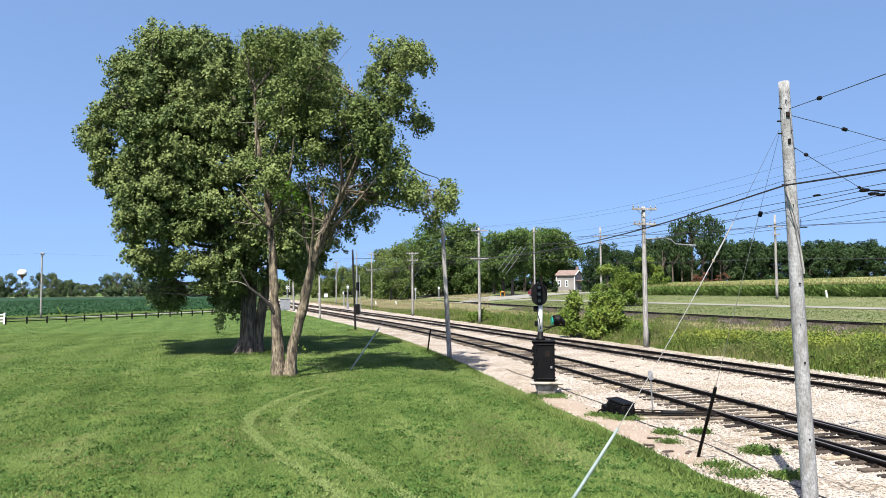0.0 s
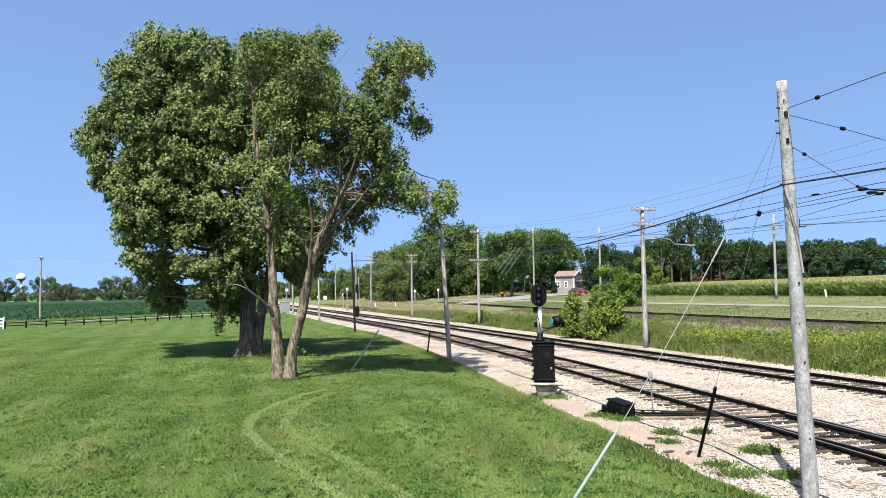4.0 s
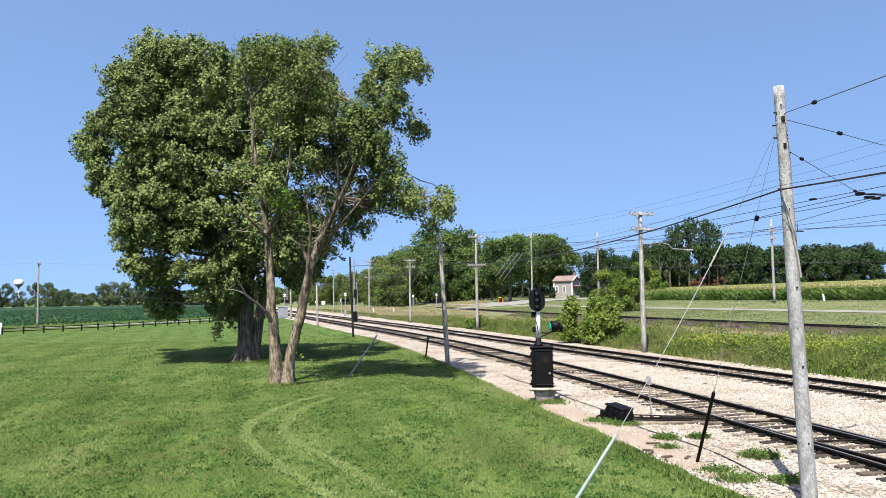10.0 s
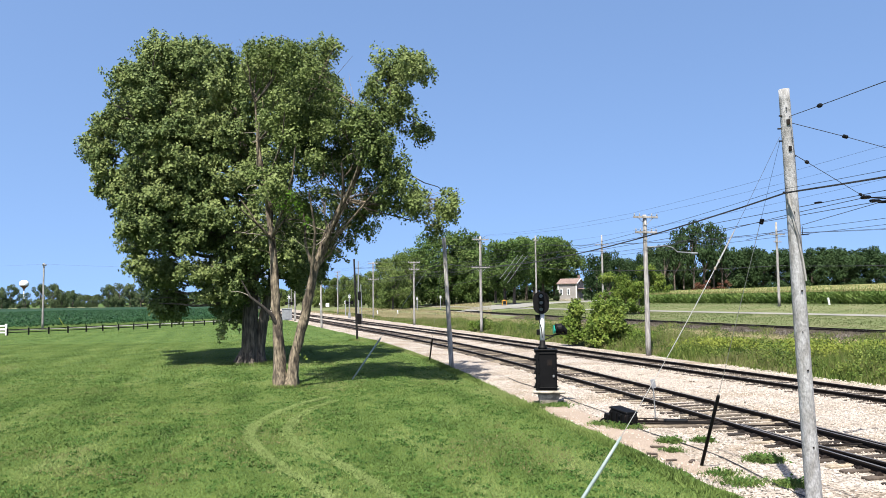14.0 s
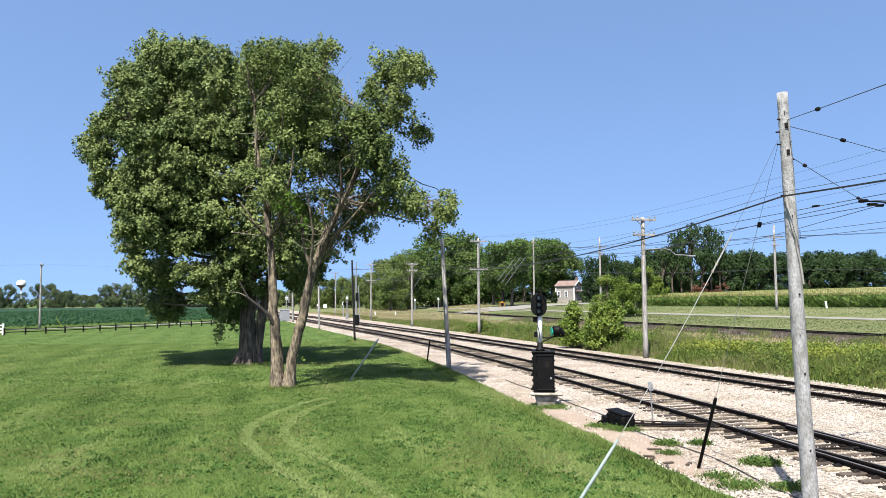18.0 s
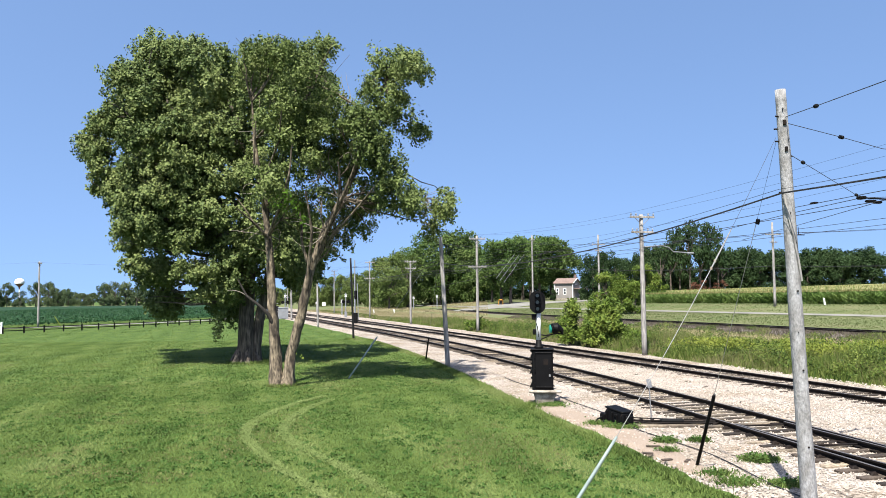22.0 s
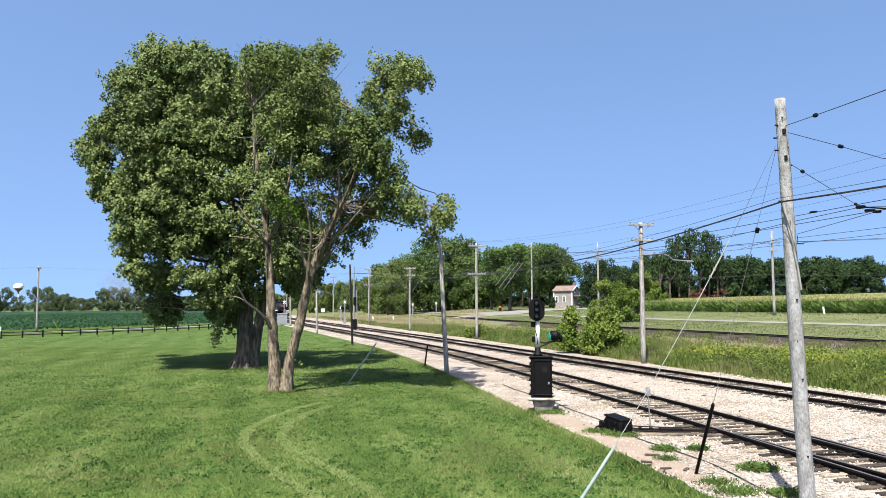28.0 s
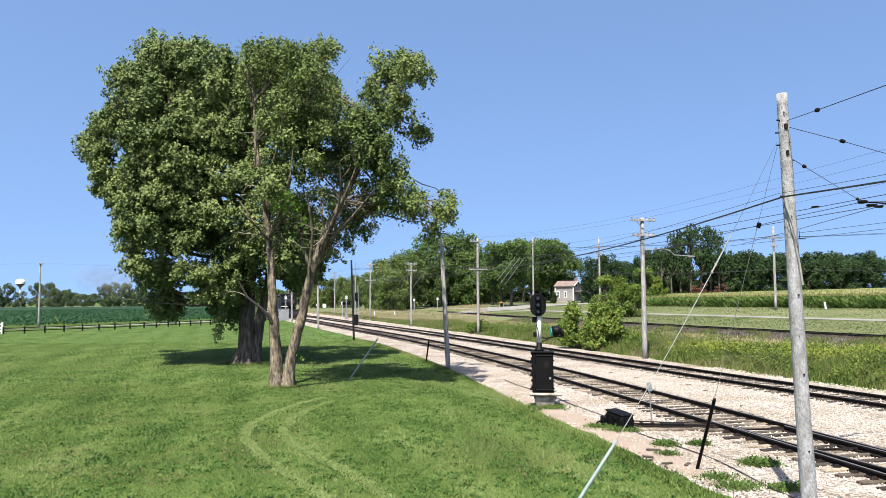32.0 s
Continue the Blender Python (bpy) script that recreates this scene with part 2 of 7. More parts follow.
M_BARKLIGHT = material("tan_bark", (0.215, 0.175, 0.12), 0.95, stain=(5.0, 0.4), grain=(15, 0.8), bump=1.0, tint=(0.055, 0.043, 0.031), stretch=(1, 1, 0.3))
M_DEAD = material("dead_wood", (0.36, 0.31, 0.25), 0.9, stain=(3, 0.3), grain=(20, 0.3))
M_COTTON = foliage("cottonwood_leaves", ((0.038, 0.064, 0.020), (0.102, 0.146, 0.048), (0.180, 0.226, 0.074), (0.235, 0.278, 0.100)), 0.12, 0.55, 0.5)
M_WILLOW = foliage("willow_leaves", ((0.034, 0.058, 0.016), (0.090, 0.130, 0.036), (0.160, 0.208, 0.062), (0.208, 0.256, 0.090)), 0.14, 0.55, 0.5)
M_FRESH = foliage("fresh_leaves", ((0.10, 0.22, 0.025), (0.15, 0.29, 0.035)), 0.4, 0.42, 0.8)
M_WOODS = foliage("woodland_leaves", ((0.042, 0.082, 0.021), (0.074, 0.135, 0.034), (0.118, 0.182, 0.049), (0.16, 0.215, 0.068)), 0.25, 0.6, 0.12)
M_WOODS2 = foliage("light_woodland_leaves", ((0.08, 0.125, 0.032), (0.13, 0.185, 0.05), (0.19, 0.235, 0.075)), 0.25, 0.6, 0.12)
M_DARKWOODS = foliage("dark_woodland_leaves", ((0.022, 0.046, 0.018), (0.042, 0.078, 0.028), (0.068, 0.110, 0.042)), 0.2, 0.6, 0.12)
# far leaves, the haze of distance mixed into their colours
M_HAZE = foliage("haze_tinted_leaves", ((0.035, 0.062, 0.034), (0.085, 0.130, 0.058), (0.17, 0.205, 0.095)), 0.2, 0.7, 0.05)
M_RUST = foliage("reddish_shrub_leaves", ((0.09, 0.05, 0.03), (0.20, 0.09, 0.06)), 0.15, 0.7, 0.3)
M_BUSH = foliage("bush_leaves", ((0.040, 0.08, 0.014), (0.115, 0.18, 0.030), (0.25, 0.31, 0.065)), 0.22, 0.5, 0.5)
M_WEEDLEAF = foliage("broadleaf_weed_leaves", ((0.024, 0.046, 0.011), (0.062, 0.108, 0.022), (0.125, 0.178, 0.036), (0.20, 0.24, 0.055)), 0.2, 0.55, 0.9, (1, 1, 1), 2.2)
M_CORN = foliage("corn_leaves", ((0.06, 0.12, 0.028), (0.13, 0.21, 0.05), (0.21, 0.285, 0.085)), 0.22, 0.5, 0.2)
M_TASSEL = foliage("corn_tassels", ((0.20, 0.21, 0.08), (0.31, 0.28, 0.12)), 0.2, 0.7, 0.05)
M_SOY = foliage("soybean_leaves", ((0.020, 0.062, 0.024), (0.030, 0.082, 0.033), (0.045, 0.105, 0.043)), 0.25, 0.5, 0.12)
M_SOYBED = material("soybean_canopy", (0.021, 0.055, 0.025), 0.9, stain=(0.05, 0.2), grain=(3.0, 0.5), bump=0.7, spec=0.1)
M_SIDING = material("beige_siding", (0.33, 0.31, 0.295), 0.8, stain=(0.6, 0.08), grain=(3, 0.05), bump=0.05)
M_SHINGLE = material("brown_shingles", (0.235, 0.17, 0.15), 0.95, stain=(1, 0.2), grain=(5, 0.25))
M_PANE = glass("window_pane", (0.03, 0.035, 0.04))
M_LENS = glass("dark_lens", (0.012, 0.013, 0.015), 0.15)
M_TEAL = material("teal_lens_hood", (0.02, 0.40, 0.30), 0.35, bump=0)
M_RED = material("red_paint", (0.42, 0.03, 0.026), 0.5, bump=0.05, space="object")
M_CARRED = material("dark_red_car_paint", (0.20, 0.012, 0.016), 0.3, 0.0, stain=(2, 0.05), grain=(20, 0.05), bump=0.0, spec=0.6, space="object")
M_TYRE = material("black_rubber", (0.02, 0.02, 0.02), 0.85, space="object")
M_LOCO = material("locomotive_black", (0.012, 0.012, 0.013), 0.5, 0.2, bump=0.1, space="object")
M_COACH = material("coach_green", (0.03, 0.045, 0.035), 0.5, bump=0.1, space="object")
M_ORANGE = material("orange_playset", (0.70, 0.30, 0.03), 0.6, bump=0)
M_BRICKRED = material("red_barn_boards", (0.22, 0.07, 0.05), 0.9)
M_TANK = material("white_tank", (0.98, 0.98, 0.98), 0.5, stain=(0.1, 0.1), grain=(1, 0.05), bump=0)
M_TANKRED = material("rust_red_band", (0.30, 0.12, 0.10), 0.6, bump=0)

M_STUBBLE = material("tan_stubble", (0.34, 0.30, 0.17), 0.95, stain=(0.05, 0.15), grain=(1, 0.2), bump=0.2)
M_SMOKE = bpy.data.materials.new("thin_smoke")
M_SMOKE.use_nodes = True


def smoke_nodes():
    """Smoke that thins out towards the rim of its puff."""
    t = M_SMOKE.node_tree
    n, l = t.nodes, t.links
    b = n["Principled BSDF"]
    b.inputs["Base Color"].default_value, b.inputs["Roughness"].default_value = (0.13, 0.125, 0.12, 1), 1.0
    tc, flat, far = n.new("ShaderNodeTexCoord"), n.new("ShaderNodeVectorMath"), n.new("ShaderNodeVectorMath")
    flat.operation, far.operation = "MULTIPLY", "LENGTH"
    flat.inputs[1].default_value = (1, 0, 1)
    l.new(tc.outputs["Object"], flat.inputs[0])
    l.new(flat.outputs[0], far.inputs[0])
    thin = n.new("ShaderNodeMapRange")
    thin.interpolation_type = "SMOOTHSTEP"
    thin.inputs["From Min"].default_value, thin.inputs["From Max"].default_value = 0.15, 0.97
    thin.inputs["To Min"].default_value, thin.inputs["To Max"].default_value = 0.34, 0.0
    l.new(far.outputs["Value"], thin.inputs["Value"])
    cloud = n.new("ShaderNodeTexNoise")
    cloud.inputs["Scale"].default_value = 2.2
    l.new(tc.outputs["Object"], cloud.inputs["Vector"])
    mul = n.new("ShaderNodeMath")
    mul.operation = "MULTIPLY"
    l.new(thin.outputs[0], mul.inputs[0])
    l.new(cloud.outputs["Fac"], mul.inputs[1])
    clear, mix = n.new("ShaderNodeBsdfTransparent"), n.new("ShaderNodeMixShader")
    l.new(mul.outputs[0], mix.inputs[0])
    l.new(clear.outputs[0], mix.inputs[1])
    l.new(b.outputs[0], mix.inputs[2])
    l.new(mix.outputs[0], n["Material Output"].inputs["Surface"])


smoke_nodes()


# ---------------------------------------------------------------- building helpers
class Shape:
    """Collects the faces of one mesh."""

    def __init__(self):
        self.v, self.f, self.m = [], [], []

    def add(self, verts, faces, slot=0):
        k = len(self.v)
        self.v += [tuple(p) for p in verts]
        self.f += [tuple(i + k for i in q) for q in faces]
        self.m += [slot] * len(faces)
        return self

    def box(self, c, size, turn=None, edge=0.0, slot=0, taper=1.0):
        """A box with chamfered edges; taper narrows its top."""
        sx, sy, sz = (a / 2 for a in size)
        e = min(edge, sx * 0.9, sy * 0.9, sz * 0.9)
        rings = [(-sz, e, 1.0), (sz, e, taper)] if e == 0 else [(-sz, e, 1.0), (-sz + e, 0, 1.0), (sz - e, 0, taper), (sz, e, taper)]
        pts, faces = [], []
        for z, inset, k in rings:
            x, y = (sx - inset) * k, (sy - inset) * k
            cx, cy = (e if inset == 0 else e * 0.5), (e if inset == 0 else e * 0.5)
            pts += [(-x + cx, -y, z), (x - cx, -y, z), (x, -y + cy, z), (x, y - cy, z), (x - cx, y, z), (-x + cx, y, z), (-x, y - cy, z), (-x, -y + cy, z)]
        for r in range(len(rings) - 1):
            for i in range(8):
                j = (i + 1) % 8
                faces.append((r * 8 + i, r * 8 + j, r * 8 + 8 + j, r * 8 + 8 + i))
        faces.append(tuple(range(7, -1, -1)))
        top = (len(rings) - 1) * 8
        faces.append(tuple(range(top, top + 8)))
        m = turn if turn else Matrix.Identity(3)
        return self.add([Vector(c) + m @ Vector(p) for p in pts], faces, slot)

    def tube(self, pts, radii, n=8, caps=True, rough=0.0, slot=0):
        """A round bar along pts with a radius at each."""
        pts = [Vector(p) for p in pts]
        if not isinstance(radii, (list, tuple)):
            radii = [radii] * len(pts)
        verts, faces = [], []
        side = None
        for i, p in enumerate(pts):
            d = (pts[min(i + 1, len(pts) - 1)] - pts[max(i - 1, 0)]).normalized()
            if side is None:
                side = d.cross(Vector((0, 0, 1)) if abs(d.z) < 0.9 else Vector((0, 1, 0))).normalized()
            side = (side - d * side.dot(d)).normalized()
            up = d.cross(side)
            for k in range(n):
                a = 2 * math.pi * k / n
                r = radii[i] * (1 + (rough * wob(p.x * 2 + k * 1.7, p.y * 2, p.z * 1.3 + k) if rough else 0))
                verts.append(p + side * math.cos(a) * r + up * math.sin(a) * r)
        for i in range(len(pts) - 1):
            for k in range(n):
                j = (k + 1) % n
                faces.append((i * n + k, i * n + j, i * n + n + j, i * n + n + k))
        if caps:
            faces += [tuple(range(n - 1, -1, -1)), tuple(range((len(pts) - 1) * n, len(pts) * n))]
        return self.add(verts, faces, slot)

    def mesh(self, name, *mats, smooth=False):
        me = bpy.data.meshes.new(name)
        me.from_pydata(self.v, [], self.f)
        for m in mats:
            me.materials.append(m)
        if len(mats) > 1:
            me.polygons.foreach_set("material_index", self.m)
        if smooth:
            me.polygons.foreach_set("use_smooth", [True] * len(me.polygons))
        me.update()
        return me


def thing(name, m, label, category, group="", kind=""):
    """An empty base to which the parts of a thing are tied."""
    ob = new(name)
    ob.matrix_world = m
    ob.empty_display_size = 0.1
    return tagged(ob, label, category, group, kind)


def part(name, shape, mats, parent, label="", smooth=False, at=None):
    mats = mats if isinstance(mats, tuple) else (mats,)
    me = shape if isinstance(shape, bpy.types.Mesh) else shape.mesh(name, *mats, smooth=smooth)
    ob = new(name, me)
    ob.parent = parent
    if at is not None:
        ob.matrix_local = at
    if label:
        ob["label"] = label
    return ob


def solid(name, shape, mats, label, category, kind="", group="", smooth=False, at=None):
    mats = mats if isinstance(mats, tuple) else (mats,)
    ob = new(name, shape if isinstance(shape, bpy.types.Mesh) else shape.mesh(name, *mats, smooth=smooth))
    if at is not None:
        ob.matrix_world = at
    return tagged(ob, label, category, group, kind)


def cards(name, verts, per, mat, smooth=False):
    """A mesh of many loose polygons of `per` corners each, from an array."""
    verts = np.asarray(verts, dtype=np.float32).reshape(-1, 3)
    k = len(verts) // per
    me = bpy.data.meshes.new(name)
    me.vertices.add(len(verts))
    me.vertices.foreach_set("co", verts.ravel())
    me.loops.add(len(verts))
    me.loops.foreach_set("vertex_index", np.arange(len(verts), dtype=np.int32))
    me.polygons.add(k)
    me.polygons.foreach_set("loop_start", np.arange(0, len(verts), per, dtype=np.int32))
    me.materials.append(mat)
    me.update(calc_edges=True)
    return me


def leaf_cards(centres, size, rng, droop=0.0):
    """Diamond leaves, each at its centre, faces turned up and out (columns 3 to 5, where given); droop makes them hang."""
    k = len(centres)
    f = rng.normal(size=(k, 3)) + np.array([-0.15, -0.55, 0.6])
    if np.shape(centres)[1] == 6:
        f = 0.80 * rng.normal(size=(k, 3)) + 0.70 * np.asarray(centres)[:, 3:] + np.array([-0.10, -0.36, 0.40])
    f /= np.linalg.norm(f, axis=1)[:, None]
    a = rng.normal(size=(k, 3))
    a[:, 2] -= droop
    a -= f * (a * f).sum(1)[:, None]
    a /= np.linalg.norm(a, axis=1)[:, None] + 1e-9
    b = np.cross(f, a)
    s = (size * rng.uniform(0.65, 1.35, k))[:, None]
    c = np.asarray(centres)[:, :3]
    return np.stack([c - a * s * 0.55, c + b * s * 0.38 - a * s * 0.05, c + a * s * 0.6, c - b * s * 0.38 - a * s * 0.05], 1)


def blade_cards(base, height, width, rng, lean=0.5):
    """Upright three-cornered blades."""
    k = len(base)
    ang = rng.uniform(0, 2 * math.pi, k)
    d = np.stack([np.cos(ang), np.sin(ang), np.zeros(k)], 1)
    h = (height * rng.uniform(0.5, 1.3, k))[:, None]
    w = (width * rng.uniform(0.6, 1.3, k))[:, None]
    tip = np.asarray(base) + np.stack([rng.normal(0, lean, k), rng.normal(0, lean, k), np.ones(k)], 1) * h
    return np.stack([base - d * w / 2, base + d * w / 2, tip], 1)


def sheet(name, grid, mat, label, category, kind="structure"):
    """A surface from a grid of points, rows by columns."""
    rows, cols = len(grid), len(grid[0])
    s = Shape()
    s.add([p for row in grid for p in row], [(r * cols + c, r * cols + c + 1, (r + 1) * cols + c + 1, (r + 1) * cols + c) for r in range(rows - 1) for c in range(cols - 1)])
    return solid(name, s, mat, label, category, kind, smooth=True)


# ---------------------------------------------------------------- ground
def build_ground():
    xs = sorted(set([-3500, -1500, -700, -400, -250, -160] + list(range(-120, -20, 10)) + [-20 + 1.5 * i for i in range(100)] + [140, 160, 200, 260, 340, 500, 900, 1800, 3500]))
    ys = sorted(set([-800, -200, -60] + list(range(-30, 60, 3)) + list(range(60, 200, 6)) + [210, 230, 260, 300, 350, 420, 520, 700, 1000, 1600, 2600, 4200]))
    s = Shape()
    nx = len(xs)
    s.v = [(x, y, land(x, y) + 0.008 * wob(x * 0.4, y * 0.4)) for y in ys for x in xs]
    for j in range(len(ys) - 1):
        for i in range(nx - 1):
            s.f.append((j * nx + i, j * nx + i + 1, (j + 1) * nx + i + 1, (j + 1) * nx + i))
            mid = (ys[j] + ys[j + 1]) / 2
            s.m.append(0 if xs[i] < (near_x(mid) + far_x(mid)) / 2 else 1)
    solid("ground", s, (M_LAWN, M_ROUGH), "flat mown lawn and rough grassland", "ground", "structure", smooth=True)

    # light limestone bed under both tracks
    ys2 = [5 + 0.5 * i for i in range(110)] + [60 + 3 * i for i in range(80)]
    grid = []
    for y in ys2:
        a, b = lawn_x(y), weed_x(y)
        row = []
        for k in range(33):
            u = k / 32
            x = a + (b - a) * u
            edge = min(1, 18 * min(u, 1 - u))
            row.append((x, y, -0.02 + 0.07 * edge + 0.02 * wob(x * 1.1, y * 1.1) * edge))
        grid.append(row)
    sheet("ballast_bed", grid, M_BALLAST, "pale crushed limestone ballast bed under two tracks", "ballast")

    # worn dirt beside the switch
    grid = []
    for i in range(15):
        a = i / 14
        y = 13.0 + a * 11.5
        w = (0.2 + 0.80 * math.sin(math.pi * a) ** 0.8) * (1 + 0.25 * wob(y * 0.9, 4.0))
        c = lawn_x(y) + 0.45 + 0.25 * math.sin(math.pi * a)
        grid.append([(c + w * (k / 8 - 0.5), y, 0.066 + 0.006 * wob(k, y) - (0.08 if k in (0, 8) else 0)) for k in range(9)])
    sheet("dirt_patch", grid, M_DIRT, "bare brown dirt worn beside the ballast", "dirt")

    # bank of the third track, and the two gravel roads
    ys3 = [15 + 5 * i for i in range(60)]
    sheet("ballast_bed_grey", [[(third_x(y) + dx, y, 0.40 + dz) for dx, dz in ((-3.6, -0.36), (-2.2, 0.02), (0, 0.06), (2.2, 0.02), (3.6, -0.12))] for y in ys3],
          M_GREYBED, "weathered grey ballast bank of the third track", "ballast")
    sheet("gravel_road", [[(far_x(y) + 44 + dx, y, land(far_x(y) + 44 + dx, y) + 0.05) for dx in (-1.1, -0.5, 0, 0.5, 1.1)] for y in [20 + 5 * i for i in range(50)]],
          M_ROAD, "pale gravel road along the corn field", "road")
    sheet("driveway", [[(31 + u * 1.6 + 3.2 * k, 150 + u * 9, land(31 + u * 1.6 + 3.2 * k, 150 + u * 9) + 0.07) for k in range(3)] for u in range(7)],
          M_ROAD, "pale gravel drive to the house", "road")
    sheet("gravel_yard", [[(1 + u * 4.0 + 2.0 * k, 154 + u * 2.5 + k * (9.0 - 0.5 * u), land(1 + u * 4.0 + 2.0 * k, 154 + u * 2.5 + k * (9.0 - 0.5 * u)) + 0.09) for k in range(5)] for u in range(9)],
          M_ROAD, "pale gravel yard before the house", "road")

    def lane_x(y):
        return float(np.interp(y, (55, 91.5, 98.5, 112, 126, 160), (-110, -53, -46.5, -40.5, -36, -30)))
    sheet("lane", [[(lane_x(y) + k, y, 0.05) for k in (-2.6, -1, 0.6, 2.0)] for y in range(56, 158, 6)], M_ROAD, "pale gravel lane behind the lawn fence", "road")
    sheet("stubble_field", [[(-420 + 30 * i, y, 0.15) for i in range(14)] for y in (494, 525, 556)], M_STUBBLE, "far strip of tan stubble before the hedgerow", "field")


build_ground()


# ---------------------------------------------------------------- tracks
RAIL = ((-0.07, 0.0), (-0.07, 0.012), (-0.012, 0.03), (-0.012, 0.115), (-0.036, 0.125), (-0.036, 0.158), (-0.028, 0.165), (0.028, 0.165), (0.036, 0.158),
        (0.036, 0.125), (0.012, 0.115), (0.012, 0.03), (0.07, 0.012), (0.07, 0.0))


def rail(centre, offset, ys, base, taper=None):
    """A rail section swept along a centre line at a sideways offset; the head is polished, its glint partly in the
    colour.
    """
    s = Shape()
    n = len(RAIL)
    for y in ys:
        k = (centre(y + 0.5) - centre(y - 0.5))
        side = Vector((1, -k, 0)).normalized()
        o = offset(y) if callable(offset) else offset
        p = Vector((centre(y), y, base)) + side * o
        s.v += [tuple(p + side * u + Vector((0, 0, w * 0.82))) for u, w in RAIL]
    for i in range(len(ys) - 1):
        for k in range(n - 1):
            s.f.append((i * n + k, i * n + n + k, i * n + n + k + 1, i * n + k + 1))
            s.m.append(1 if k == 6 else 0)
    s.add(s.v[:n], [tuple(range(n))])
    return s


def tie_mesh(seed, mat):
    r = random.Random(seed)
    s = Shape()
    s.box((0, 0, 0), (2.55 + r.uniform(-0.08, 0.08), 0.17, 0.16), edge=0.012)
    s.v = [(x + r.uniform(-0.008, 0.008), y + r.uniform(-0.006, 0.006), z + r.uniform(-0.004, 0.004)) for x, y, z in s.v]
    return s.mesh("tie", mat)


TIES = [tie_mesh(i, M_TIE) for i in range(4)] + [tie_mesh(i, M_TIEDARK) for i in range(4, 10)]
PITCH = 0.46


def build_track(name, centre, y0, ynear, y1, base, label, skew=0.0, bleached=0.0, sink=0.060):
    t = thing(name, Matrix.Identity(4), label, "railway track", kind="structure")
    ys = [y0 + 1.0 * i for i in range(int(60 - y0))] + [60 + 4 * i for i in range(int((y1 - 60) / 4))]
    for side in (-0.753, 0.753):
        part("rail", rail(centre, side, ys, base), (M_RAIL, M_RAILTOP), t)
    rnd = random.Random(7)
    far = Shape()
    y = y0
    while y < y1:
        y += PITCH * rnd.uniform(0.93, 1.07)
        turn = math.atan((centre(y + 0.5) - centre(y - 0.5))) * -1 + skew + rnd.gauss(0, 0.012)
        x = centre(y) + rnd.uniform(-0.05, 0.05)
        z = base - (sink + 0.006 * min(1, max(0, (y - 18) / 14)) + 0.010 * min(1, max(0, (y - 36) / 16))) + rnd.uniform(-0.014, 0.010)
        m = Matrix.Translation((x, y, z)) @ Matrix.Rotation(turn, 4, "Z")
        if y < ynear:
            ob = new("tie", TIES[rnd.randrange(4) if rnd.random() < bleached else 4 + rnd.randrange(6)])
            ob.parent = t
            ob.matrix_local = m
        else:
            far.box((x, y, z), (2.55, 0.15, 0.16), m.to_3x3())
    if far.v:
        tagged(part("tie_row", far, M_TIEFAR, t), kind="stuff")
    return t


track_near = build_track("railway_track_1", near_x, 6.0, 62.0, 330.0, 0.058, "near railway track with rusty rails on dark wooden ties", 0.10, 0.55, 0.050)
track_far = build_track("railway_track_2", far_x, 12.0, 70.0, 330.0, 0.058, "far railway track with rusty rails on dark wooden ties", 0.03)
track_third = build_track("railway_track_3", third_x, 20.0, 20.0, 260.0, 0.50, "third railway track on a low grey bank")


